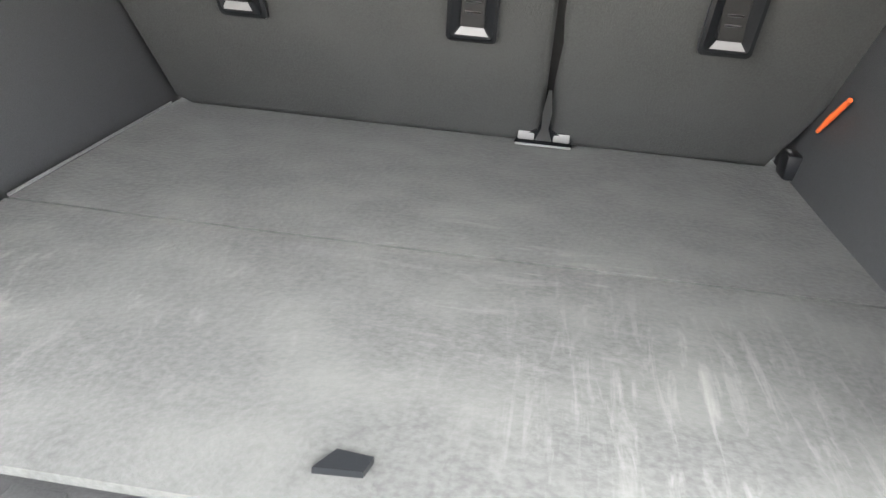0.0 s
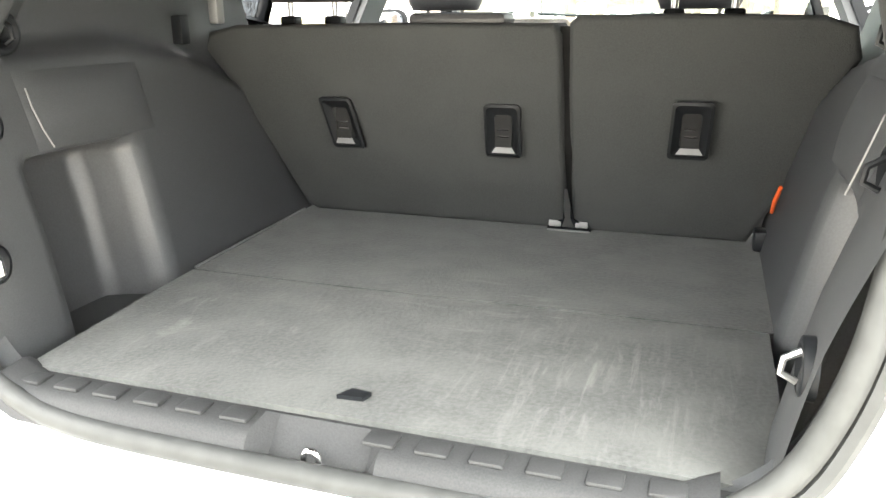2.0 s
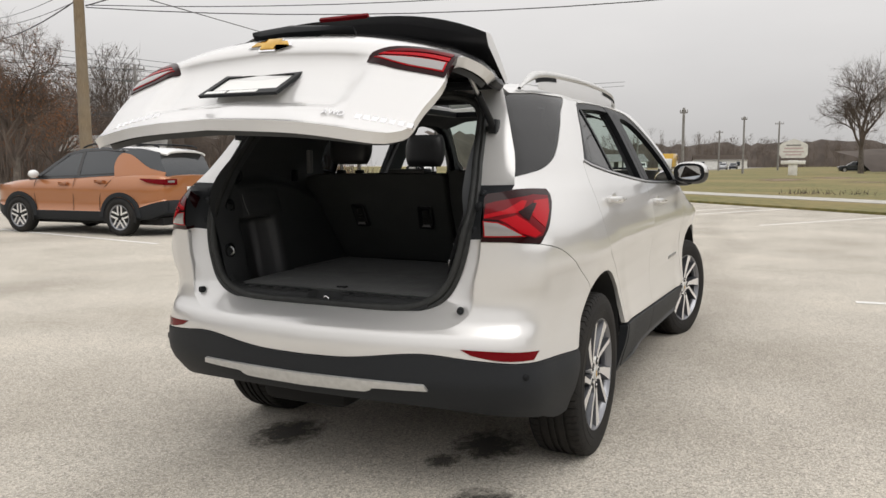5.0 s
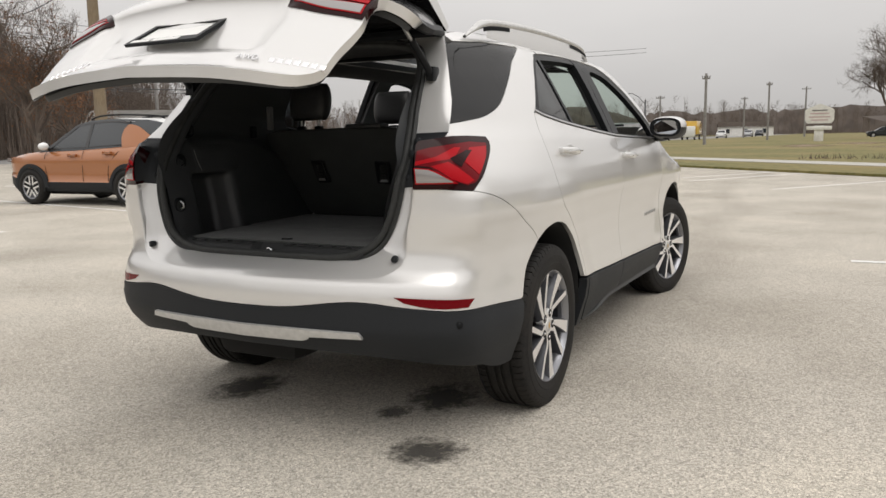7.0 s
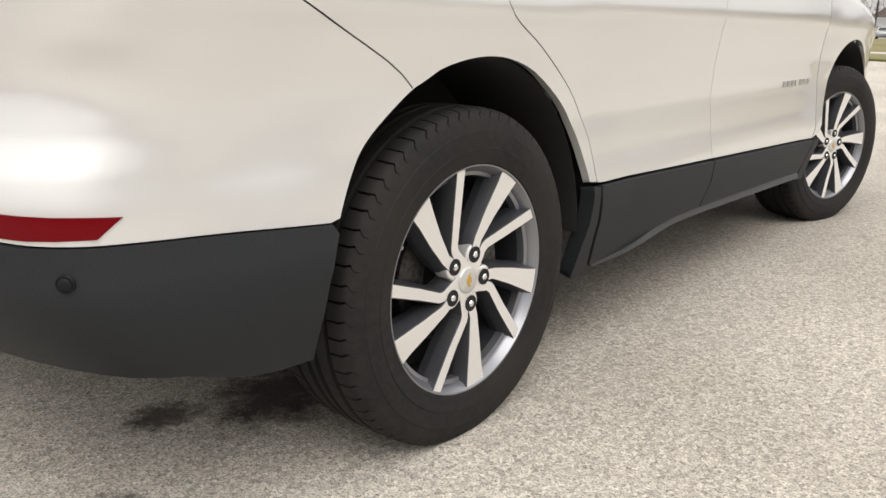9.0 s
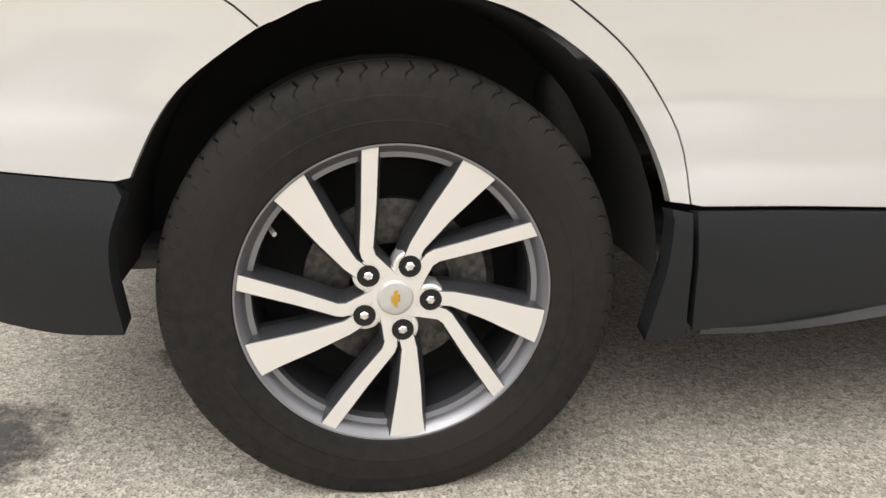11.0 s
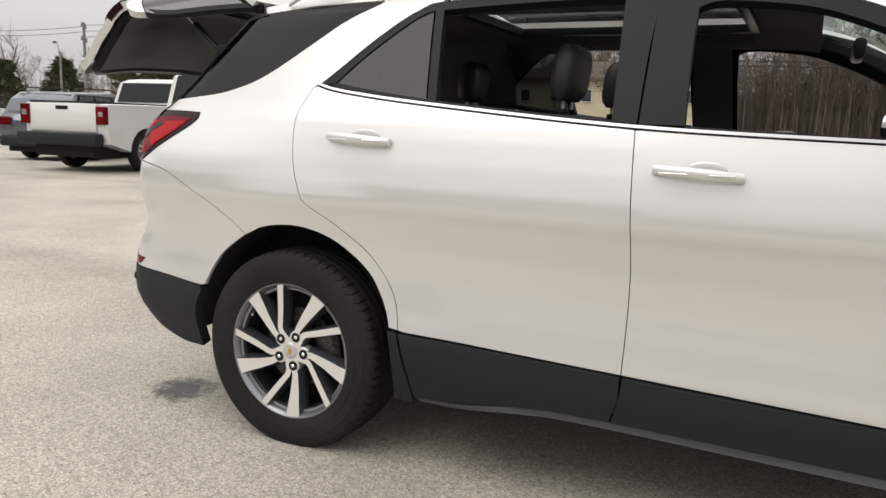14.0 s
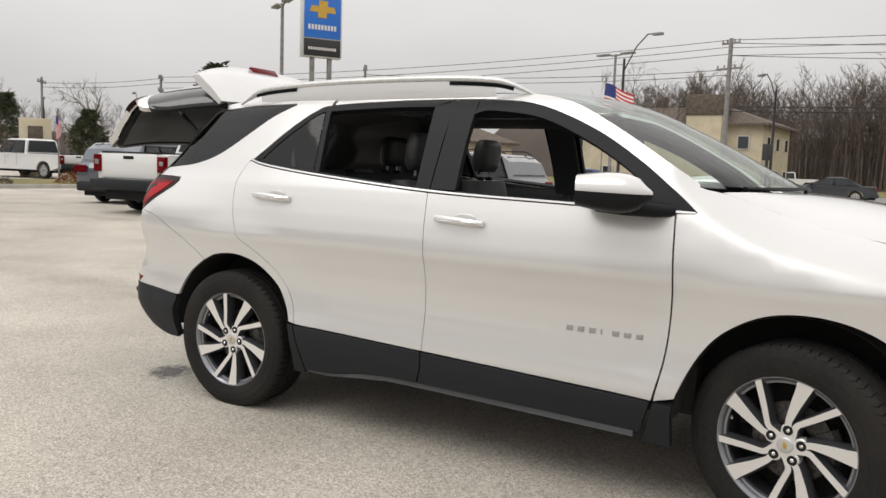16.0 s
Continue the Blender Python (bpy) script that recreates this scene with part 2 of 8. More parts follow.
def add_lathe(bm, profile, seg=48, m=None, dent=None):
    """Turn a profile of (radius, x) about the x axis. dent(i, j, r, x) may change a ring point."""
    rings = []
    for j in range(seg):
        a = 2 * math.pi * j / seg
        ring = []
        for i, (r, x) in enumerate(profile):
            if dent:
                r, x = dent(i, j, r, x)
            v = Vector((x, r * math.sin(a), r * math.cos(a)))
            ring.append(bm.verts.new(m @ v if m is not None else v))
        rings.append(ring)
    for j in range(seg):
        r0, r1 = rings[j], rings[(j + 1) % seg]
        for i in range(len(profile) - 1):
            bm.faces.new((r0[i], r0[i + 1], r1[i + 1], r1[i]))
    return rings


def add_loft(bm, rows, closed=False, flip=False):
    """Quads between rows of points."""
    vs = [[bm.verts.new(p) for p in row] for row in rows]
    for a, b in zip(vs, vs[1:]):
        n = len(a)
        for i in range(n if closed else n - 1):
            q = (a[i], a[(i + 1) % n], b[(i + 1) % n], b[i])
            bm.faces.new(q[::-1] if flip else q)
    return vs


def spline(pts, step=0.03):
    """A smooth curve through points, cut into short steps."""
    pts = [np.array(p, float) for p in pts]
    out = []
    n = len(pts)
    for i in range(n - 1):
        p0, p1, p2, p3 = pts[max(i - 1, 0)], pts[i], pts[i + 1], pts[min(i + 2, n - 1)]
        k = max(2, int(np.linalg.norm(p2 - p1) / step) + 1)
        for j in range(k):
            t = j / k
            out.append(0.5 * (2 * p1 + (p2 - p0) * t + (2 * p0 - 5 * p1 + 4 * p2 - p3) * t * t + (3 * p1 - p0 - 3 * p2 + p3) * t ** 3))
    out.append(pts[-1])
    return out


def smooth01(a, b, x):
    t = min(1.0, max(0.0, (x - a) / (b - a)))
    return t * t * (3 - 2 * t)


def add_prism(bm, poly, thick, to3d):
    """A flat outline pushed to a thickness; to3d(a, b, h) places a point."""
    top = [bm.verts.new(to3d(a, b, thick)) for a, b in poly]
    bot = [bm.verts.new(to3d(a, b, 0.0)) for a, b in poly]
    bm.faces.new(top)
    bm.faces.new(bot[::-1])
    n = len(poly)
    for i in range(n):
        bm.faces.new((top[i], bot[i], bot[(i + 1) % n], top[(i + 1) % n]))

# ---- the white car: the shell's shape ----
def dense(knots, lo, hi, n, blur):
    xs = np.linspace(lo, hi, n)
    ys = np.interp(xs, [k[0] for k in knots], [k[1] for k in knots])
    w = max(1, int(blur / (hi - lo) * n))
    ker = np.hanning(2 * w + 3)[1:-1]
    pad = np.concatenate([np.full(w, ys[0]), ys, np.full(w, ys[-1])])
    return xs, np.convolve(pad, ker / ker.sum(), "valid")


# outline in plan of the right half, rear centre to front centre
PLAN = np.array(spline([(0, -0.985), (0.3, -0.966), (0.5, -0.932), (0.66, -0.89), (0.78, -0.838), (0.842, -0.78), (0.87, -0.70), (0.886, -0.58),
                        (0.897, -0.42), (0.904, -0.2), (0.905, 0.0), (0.905, 1.0), (0.905, 2.0), (0.903, 2.5), (0.898, 2.85), (0.88, 3.15), (0.83, 3.4), (0.7, 3.55), (0.4, 3.64), (0, 3.67)], 0.01))
PU = np.concatenate([[0], np.cumsum(np.linalg.norm(np.diff(PLAN, axis=0), axis=1))])
PU -= PU[np.argmin(np.abs(PLAN[:, 1]) + (PLAN[:, 0] < 0.8))]
# half width by height
WZ, WX = dense([(0.1, 0.82), (0.22, 0.865), (0.30, 0.89), (0.40, 0.915), (0.48, 0.922), (0.56, 0.908), (0.66, 0.897), (0.76, 0.9), (0.86, 0.9155), (0.897, 0.9255), (0.915, 0.927), (0.97, 0.922), (1.04, 0.91), (1.12, 0.89),
                (1.18, 0.872), (1.3, 0.815), (1.45, 0.74), (1.55, 0.685), (1.60, 0.65), (1.66, 0.55), (1.7, 0.4)], 0.1, 1.7, 1600, 0.016)
# how far the tail leans forward by height
RZ, RY = dense([(0.1, 0.3), (0.3, 0.155), (0.375, 0.085), (0.43, 0.035), (0.5, 0.002), (0.62, -0.002), (0.67, 0.008), (0.705, 0.04), (0.78, 0.06), (0.88, 0.06), (1.0, 0.06), (1.05, 0.045), (1.12, 0.04), (1.17, 0.055), (1.24, 0.095),
                (1.35, 0.165), (1.45, 0.235), (1.55, 0.31), (1.6, 0.36), (1.66, 0.5), (1.7, 0.6)], 0.1, 1.7, 1600, 0.03)
WHEELS_Y = (0.0, 2.725)


def hood_edge(y):
    return float(np.interp(y, [2.2, 2.35, 2.5, 2.65, 2.8, 3.0, 3.4, 3.7], [1.29, 1.255, 1.20, 1.143, 1.11, 1.075, 0.98, 0.86]))


def S(u, z, off=0.0):
    """A place on the right side of the shell: u along the outline in plan (equal to y along the doors), z the height."""
    if off:
        p = S(u, z)
        e = 0.004
        n = (S(u + e, z) - S(u - e, z)).cross(S(u, z + e) - S(u, z - e)).normalized()
        return p + n * off
    bx, by = float(np.interp(u, PU, PLAN[:, 0])), float(np.interp(u, PU, PLAN[:, 1]))
    w = float(np.interp(z, WZ, WX)) / 0.905
    rear = smooth01(0.55, -0.75, by)
    y = by + rear * float(np.interp(z, RZ, RY))
    w *= 1 - 0.085 * smooth01(1.0, 1.26, z) * smooth01(0.25, -0.80, by)
    x = bx * w
    for wy in WHEELS_Y:
        d = math.hypot(by - wy, z - 0.37)
        x += (0.012 * smooth01(0.68, 0.45, d)) * smooth01(0.3, 0.5, z) * (1 if bx > 0.5 else 0)
    # the crease that falls from the lamp down the bumper corner
    k = 0.014 * smooth01(0.0, 1.0, 1 - abs(by + 0.775 - 0.10 * (z - 0.9)) / 0.11) * smooth01(0.80, 0.86, z) * smooth01(1.03, 0.98, z)
    if k and bx > 0.5:
        x, y = x + k * 0.8, y - k * 0.6
    if by > 2.2:
        top = hood_edge(by)
        k = max(0.0, (z - (top - 0.16)) / 0.16)
        x -= 0.20 * k * k * smooth01(2.2, 2.6, by)
    return Vector((x, y, z))


def UY(y, z):
    """The u of a place on the flank, from its y."""
    us = np.linspace(-0.98, 3.75, 240)
    ys = [S(u, z).y for u in us]
    return float(np.interp(y, ys, us))


def UX(x, z):
    """The u of a place on the tail, from its x."""
    us = np.linspace(PU[0], -0.72, 90)
    xs = [S(u, z).x for u in us]
    return float(np.interp(x, xs, us))


def sidecurve(pts, step=0.03):
    return [(UY(y, z), z) for y, z in spline(pts, step)]


def rearcurve(pts, step=0.03):
    return [(UX(x, z), z) for x, z in spline(pts, step)]


def inset(poly, d):
    """Draw a closed outline in by d."""
    p = np.array(poly, float)
    keep = [i for i in range(len(p)) if np.linalg.norm(p[i] - p[i - 1]) > 1e-4]
    p = p[keep]
    area = 0.5 * np.sum(p[:, 0] * np.roll(p[:, 1], -1) - np.roll(p[:, 0], -1) * p[:, 1])
    s = 1 if area > 0 else -1
    a = p - np.roll(p, 1, 0)
    b = np.roll(p, -1, 0) - p
    na = np.stack([-a[:, 1], a[:, 0]], 1) / np.linalg.norm(a, axis=1)[:, None]
    nb = np.stack([-b[:, 1], b[:, 0]], 1) / np.linalg.norm(b, axis=1)[:, None]
    n = na + nb
    n /= np.maximum(0.35, np.linalg.norm(n, axis=1))[:, None] ** 2 / 2
    n /= 1.0
    return [tuple(q) for q in p + s * d * n]


def panel(name, poly, mat, parent, label="", off=0.0, gap=0.0015, depth=0.02, step=0.05, side=1, fn=None, flange=None):
    """A sheet of the shell inside an outline in (u, z), with its edges turned in by depth. side: 1 right, -1 left."""
    fn = fn or S
    poly = inset(poly, gap)
    p = np.array(poly)
    area = 0.5 * np.sum(p[:, 0] * np.roll(p[:, 1], -1) - np.roll(p[:, 0], -1) * p[:, 1])
    if area < 0:
        poly = poly[::-1]
    bm = bmesh.new()
    rim = [bm.verts.new((a, b, 0)) for a, b in poly]
    bm.faces.new(rim)
    lo, hi = p.min(0), p.max(0)
    for axis in (0, 1):
        n = int((hi[axis] - lo[axis]) / step)
        for k in range(1, n + 1):
            co, no = [0, 0, 0], [0, 0, 0]
            co[axis], no[axis] = lo[axis] + (hi[axis] - lo[axis]) * k / (n + 1), 1
            bmesh.ops.bisect_plane(bm, geom=bm.verts[:] + bm.edges[:] + bm.faces[:], dist=1e-5, plane_co=co, plane_no=no)
    bmesh.ops.triangulate(bm, faces=[f for f in bm.faces if len(f.verts) > 4])
    bm.normal_update()
    if bm.faces and sum(f.normal.z * f.calc_area() for f in bm.faces) < 0:
        bmesh.ops.reverse_faces(bm, faces=bm.faces[:])
    edge = [e for e in bm.edges if len(e.link_faces) == 1]
    flat = {v: (v.co.x, v.co.y) for v in bm.verts}
    inner = {}
    order = []
    for e in edge:
        f = e.link_faces[0]
        l = [lp for lp in f.loops if lp.edge == e][0]
        order.append((l.vert, l.link_loop_next.vert))
    normals, places = {}, {}
    e = 0.006
    for v, (a, b) in flat.items():
        pos = fn(a, b)
        n = (fn(a + e, b) - fn(a - e, b)).cross(fn(a, b + e) - fn(a, b - e)).normalized()
        places[v], normals[v] = pos + n * off, n
    main_faces = len(bm.faces)
    vn = []
    if depth:
        for a, b in order:
            q = []
            for v in (a, b):
                for d in (0.0, depth):
                    key = (v, d)
                    if key not in inner:
                        nv = bm.verts.new((0, 0, 0))
                        places[nv], normals[nv] = places[v] - normals[v] * d, None
                        inner[key] = nv
            q = (inner[(b, 0.0)], inner[(a, 0.0)], inner[(a, depth)], inner[(b, depth)])
            f = bm.faces.new(q)
            if flange:
                f.material_index = 1
    for v in bm.verts:
        c = places[v]
        v.co = Vector((c.x * side, c.y, c.z))
    if side < 0:
        bmesh.ops.reverse_faces(bm, faces=bm.faces[:])
    bm.normal_update()
    for f in bm.faces:
        f.smooth = True
    ns = []
    for v in bm.verts:
        n = normals[v]
        if n is None:
            ns.append(v.normal.copy() if v.normal.length > 0 else Vector((0, 0, 1)))
        else:
            ns.append(Vector((n.x * side, n.y, n.z)))
    me = bpy.data.meshes.new(name)
    bm.to_mesh(me)
    bm.free()
    me.materials.append(mat)
    if flange:
        me.materials.append(flange)
    me.normals_split_custom_set_from_vertices(ns)
    ob = new(name, me)
    ob.parent = parent
    return tagged(ob, label)


# ---- the white car: outlines ----
C_GAP = [(0.04, 1.287), (0.0, 1.19), (0.018, 1.05), (0.052, 0.95), (0.09, 0.89), (0.208, 0.825), (0.342, 0.73), (0.43, 0.612), (0.457, 0.50)]
ARCH_R = [(-0.412, 0.308), (-0.41, 0.43), (-0.39, 0.51), (-0.32, 0.648), (-0.23, 0.728), (-0.12, 0.788), (0.02, 0.81), (0.15, 0.79), (0.26, 0.735), (0.35, 0.655), (0.415, 0.53), (0.43, 0.40), (0.425, 0.25)]
ARCH_F = [(2.30, 0.25), (2.30, 0.40), (2.33, 0.51), (2.39, 0.635), (2.47, 0.73), (2.60, 0.805), (2.75, 0.826), (2.90, 0.80), (3.02, 0.735), (3.10, 0.64), (3.15, 0.52), (3.16, 0.32)]
BELT = [(2.26, 1.150), (1.82, 1.160), (1.17, 1.178), (0.51, 1.228), (0.17, 1.265), (0.055, 1.290)]
DLO_TOP = [(0.055, 1.290), (0.12, 1.345), (0.21, 1.427), (0.31, 1.51), (0.38, 1.555), (0.46, 1.583), (0.81, 1.603), (1.12, 1.609), (1.39, 1.604), (1.61, 1.575), (1.87, 1.476), (2.08, 1.355), (2.25, 1.232), (2.34, 1.157)]
SHIELD_EDGE = [(1.52, 1.635), (1.66, 1.615), (1.80, 1.57), (2.0, 1.465), (2.2, 1.345), (2.29, 1.288), (2.325, 1.262)]
QGLASS_LOW = [(-0.655, 1.236), (-0.52, 1.250), (-0.40, 1.266), (-0.27, 1.302), (-0.165, 1.354), (-0.01, 1.456), (0.085, 1.521), (0.225, 1.588)]
SEAM = [(-0.722, 0.998), (-0.58, 0.968), (-0.44, 0.908), (-0.25, 0.808), (-0.184, 0.757)]


def clip(curve, a, b):
    """The points of a curve whose first coordinate lies between a and b."""
    return [p for p in curve if a <= p[0] <= b]


def lower(curve, z):
    return [p for p in curve if p[1] >= z]


GATE_X = [(0.0, 0.683), (0.24, 0.684), (0.48, 0.689), (0.568, 0.699), (0.617, 0.726), (0.643, 0.765), (0.653, 0.854), (0.670, 0.932), (0.677, 1.008), (0.675, 1.085), (0.680, 1.160), (0.692, 1.177), (0.748, 1.189), (0.735, 1.236), (0.704, 1.326), (0.660, 1.449), (0.616, 1.549), (0.57, 1.60)]
GATE_EDGE = rearcurve(GATE_X)
gate_low = [p for p in GATE_EDGE if p[1] <= 1.004]
gate_step = [p for p in GATE_EDGE if 1.150 <= p[1] < 1.189]
gate_up = [p for p in GATE_EDGE if p[1] >= 1.189]
arch_r, arch_f = sidecurve(ARCH_R), sidecurve(ARCH_F)
c_gap, belt, dlo = sidecurve(C_GAP), sidecurve(BELT), sidecurve(DLO_TOP)
seam, qlow = sidecurve(SEAM), sidecurve(QGLASS_LOW)
shield = sidecurve(SHIELD_EDGE)
CANT = 1.640
CLAD_TOP_R = [(0.0, 0.572), (0.2, 0.576), (0.42, 0.603), (0.53, 0.606), (0.66, 0.592), (0.8, 0.578)]
clad_rear = rearcurve(CLAD_TOP_R) + sidecurve([(-0.70, 0.571), (-0.55, 0.562), (-0.392, 0.549)])
clad_low = sidecurve([(-0.412, 0.302), (-0.50, 0.304), (-0.58, 0.322), (-0.64, 0.344)]) + rearcurve([(0.74, 0.366), (0.6, 0.386), (0.4, 0.404), (0.2, 0.41), (0.0, 0.412)])
lamp_low = [(UX(0.677, 1.008), 1.008), (UX(0.772, 1.007), 1.007), (UY(-0.722, 0.998), 0.998)]
lamp_side = lamp_low[2:] + sidecurve([(-0.716, 1.003), (-0.60, 1.077), (-0.505, 1.138), (-0.478, 1.168)]) + sidecurve([(-0.482, 1.187), (-0.60, 1.191), (-0.69, 1.1905)])
lamp_out = lamp_low[:2] + lamp_side + gate_step[::-1]

car = thing("suv", "pearl white mid-size SUV with black lower cladding and its tailgate raised", "car")

for s in (1, -1):
    # tail and quarter
    body = panel("quarter_panel", seam + [p for p in arch_r if p[1] > 0.5 and p[0] > -0.175] + c_gap[::-1] + dlo[1:-1][:next(i for i, p in enumerate(dlo) if p[0] > 0.47) - 1]
                 + [(UY(0.46, CANT), CANT), (UY(0.2, CANT), CANT)] + qlow[::-1] + [p for p in gate_up[::-1] if p[1] < 1.232]
                 + lamp_side[::-1][:-1], PAINT, car, side=s, label="white rear quarter panel", step=0.02)
    if s == 1:
        bumper = panel("rear_bumper", [(-p[0] + 2 * PU[0], p[1]) for p in (gate_low + lamp_low + seam[1:] + [p for p in arch_r[::-1] if p[1] > 0.553 and p[0] < -0.19] + clad_rear[::-1])[::-1]][1:-1] + gate_low + lamp_low + seam[1:] + [p for p in arch_r[::-1] if p[1] > 0.553 and p[0] < -0.19] + clad_rear[::-1][:-1],
                       PAINT, car, "white bumper cover, wrapped round the tail", fn=lambda a, b: S(a, b) if a >= PU[0] else Vector((-S(2 * PU[0] - a, b).x, S(2 * PU[0] - a, b).y, b)), depth=0.014, step=0.022)
        whole = lambda a, b: S(a, b) if a >= PU[0] else Vector((-S(2 * PU[0] - a, b).x, S(2 * PU[0] - a, b).y, b))
        half = clad_rear + [p for p in arch_r[::-1] if p[1] < 0.545 and p[0] < -0.2] + clad_low
        lowbump = panel("lower_bumper", half + [(2 * PU[0] - a, b) for a, b in half[::-1]][1:-1], CLAD, car, "grained black lower bumper", fn=whole, off=0.006, depth=0.04, step=0.045)
        strip = rearcurve([(0.0, 0.502), (0.3, 0.502), (0.5, 0.499)]) + rearcurve([(0.515, 0.476), (0.42, 0.475), (0.3, 0.472), (0.27, 0.455), (0.0, 0.452)])
        panel("skid_trim", strip + [(2 * PU[0] - a, b) for a, b in strip[::-1]][1:-1], SILVER, lowbump, "silver skid-plate strip", fn=whole, off=0.016, depth=0.02)
    refl = rearcurve([(0.63, 0.629), (0.76, 0.622)]) + sidecurve([(-0.765, 0.615), (-0.722, 0.611)]) + sidecurve([(-0.757, 0.584)]) + rearcurve([(0.80, 0.586), (0.74, 0.592), (0.665, 0.609)])
    panel("reflector", refl, REDLENS, bumper, "red bumper reflector", off=0.003, gap=0, depth=0.01, side=s)
    bm = bmesh.new()
    for cx, cz in ((0.836, 0.527),):
        c = S(UX(cx, cz), cz, 0.008)
        nrm = Vector((0.6, -0.8, 0)).normalized()
        add_lathe(bm, [(0.0, 0.001), (0.009, 0.0012), (0.0105, -0.002), (0.012, 0.001), (0.0135, -0.006)], 20, Matrix.Translation((c.x * s, c.y, c.z)) @ Vector((nrm.x * s, nrm.y, 0)).to_track_quat("X", "Z").to_matrix().to_4x4())
    part("parking_sensor", bm, SATIN, bumper, smooth=True)
    # tail lamp on the body
    lamp = panel("tail_lamp", lamp_out, DARKRED, car, "red and smoked tail lamp", off=0.004, gap=0.001, depth=0.05, side=s, step=0.03)

    def lens(name, pts, mat, label, off):
        panel(name, [(UX(p[1], p[2]) if p[0] == "x" else UY(p[1], p[2]), p[2]) for p in pts], mat, lamp, label, off=off, gap=0, depth=0.002, side=s, step=0.025)
    lens("lamp_field", (("x", 0.690, 1.140), ("x", 0.725, 1.150), ("x", 0.775, 1.160), ("y", -0.62, 1.168), ("y", -0.512, 1.162), ("y", -0.545, 1.128), ("y", -0.70, 1.026), ("x", 0.845, 1.018), ("x", 0.780, 1.050), ("x", 0.735, 1.086), ("x", 0.689, 1.090)), REDLENS, "deep red lens", 0.0058)
    lens("lamp_element", (("x", 0.690, 1.104), ("x", 0.750, 1.118), ("x", 0.785, 1.148), ("y", -0.69, 1.147), ("x", 0.797, 1.110), ("x", 0.752, 1.104), ("x", 0.690, 1.091)), BRIGHTRED, "bright red light guide", 0.0076)
    lens("lamp_element", (("x", 0.740, 1.087), ("x", 0.787, 1.100), ("x", 0.816, 1.078), ("y", -0.706, 1.034), ("x", 0.845, 1.022), ("x", 0.806, 1.040), ("x", 0.763, 1.074)), BRIGHTRED, "bright red light guide", 0.0076)
    lens("lamp_element", (("y", -0.645, 1.146), ("y", -0.528, 1.150), ("y", -0.58, 1.108), ("y", -0.673, 1.052), ("y", -0.712, 1.096)), BRIGHTRED, "bright red light guide", 0.0076)
    lens("lamp_shadow", (("x", 0.788, 1.112), ("y", -0.668, 1.138), ("y", -0.640, 1.136), ("y", -0.716, 1.098), ("y", -0.735, 1.080), ("x", 0.806, 1.092)), DARKRED, "smoked fork between the light guides", 0.0084)
    lens("reverse_lens", (("x", 0.686, 1.083), ("x", 0.735, 1.078), ("x", 0.762, 1.066), ("x", 0.822, 1.026), ("x", 0.690, 1.027)), BRIGHTRED, "red rim of the reversing lens", 0.0062)
    lens("reverse_lens", (("x", 0.690, 1.079), ("x", 0.734, 1.074), ("x", 0.758, 1.063), ("x", 0.810, 1.031), ("x", 0.694, 1.032)), CLEARLENS, "clear reversing lens", 0.0080)
    # doors
    dr = [p for p in c_gap] + sidecurve([(0.46, 0.4965), (1.19, 0.471)])[1:] + sidecurve([(1.19, 0.471), (1.192, 0.78), (1.18, 1.0), (1.17, 1.177)])[1:] + [p for p in belt if p[0] < 1.169]
    door = panel("rear_door", dr, PAINT, car, side=s, label="white rear door", step=0.026)
    df = sidecurve([(1.17, 1.177), (1.18, 1.0), (1.192, 0.78), (1.19, 0.471)]) + sidecurve([(1.19, 0.471), (2.225, 0.434)])[1:] + sidecurve([(2.225, 0.434), (2.262, 0.62), (2.275, 0.853), (2.268, 1.0), (2.26, 1.150)])[1:] + [p for p in belt if 1.172 < p[0] < 2.255]
    fdoor = panel("front_door", df, PAINT, car, side=s, label="white front door")
    panel("door_cladding", sidecurve([(0.462, 0.492), (1.188, 0.467)]) + sidecurve([(1.188, 0.467), (1.186, 0.40), (1.165, 0.335), (1.16, 0.317)], 0.02)[1:] + sidecurve([(1.16, 0.317), (0.9, 0.309), (0.66, 0.274), (0.505, 0.270)])[1:], CLAD, door, "grained black door cladding", off=0.012, depth=0.03, side=s)
    panel("door_cladding", sidecurve([(1.194, 0.466), (2.222, 0.430)]) + sidecurve([(2.222, 0.430), (2.18, 0.297)])[1:] + sidecurve([(2.18, 0.297), (1.166, 0.317)])[1:] + sidecurve([(1.166, 0.317), (1.17, 0.335), (1.19, 0.40)], 0.02)[1:], CLAD, fdoor, "grained black door cladding", off=0.012, depth=0.03, side=s)
    panel("rocker_panel", sidecurve([(0.52, 0.272), (0.66, 0.276), (0.9, 0.311), (1.16, 0.319), (2.16, 0.299)]) + sidecurve([(2.16, 0.274), (1.16, 0.293), (0.9, 0.288), (0.66, 0.260), (0.52, 0.257)]), TRIM, car, "grey-black sill lip below the doors", fn=lambda a, b: S(a, b) + Vector((0.012 + 0.022 * smooth01(0.31, 0.262, b) * smooth01(0.5, 0.9, a), 0, 0)), depth=0.05, side=s)
    panel("arch_cladding", [p for p in arch_r if p[0] > 0.2 and p[1] < 0.5] + sidecurve([(0.50, 0.25), (0.457, 0.49)]) + [(UY(0.42, 0.497), 0.497)], CLAD, car, "black cladding behind the rear wheel arch", off=0.01, depth=0.04, side=s)
    panel("arch_cladding", sidecurve([(2.232, 0.428), (2.19, 0.26)]) + [p for p in arch_f if p[1] < 0.43 and p[0] < 2.5], CLAD, car, "black cladding before the front wheel arch", off=0.01, depth=0.04, side=s)
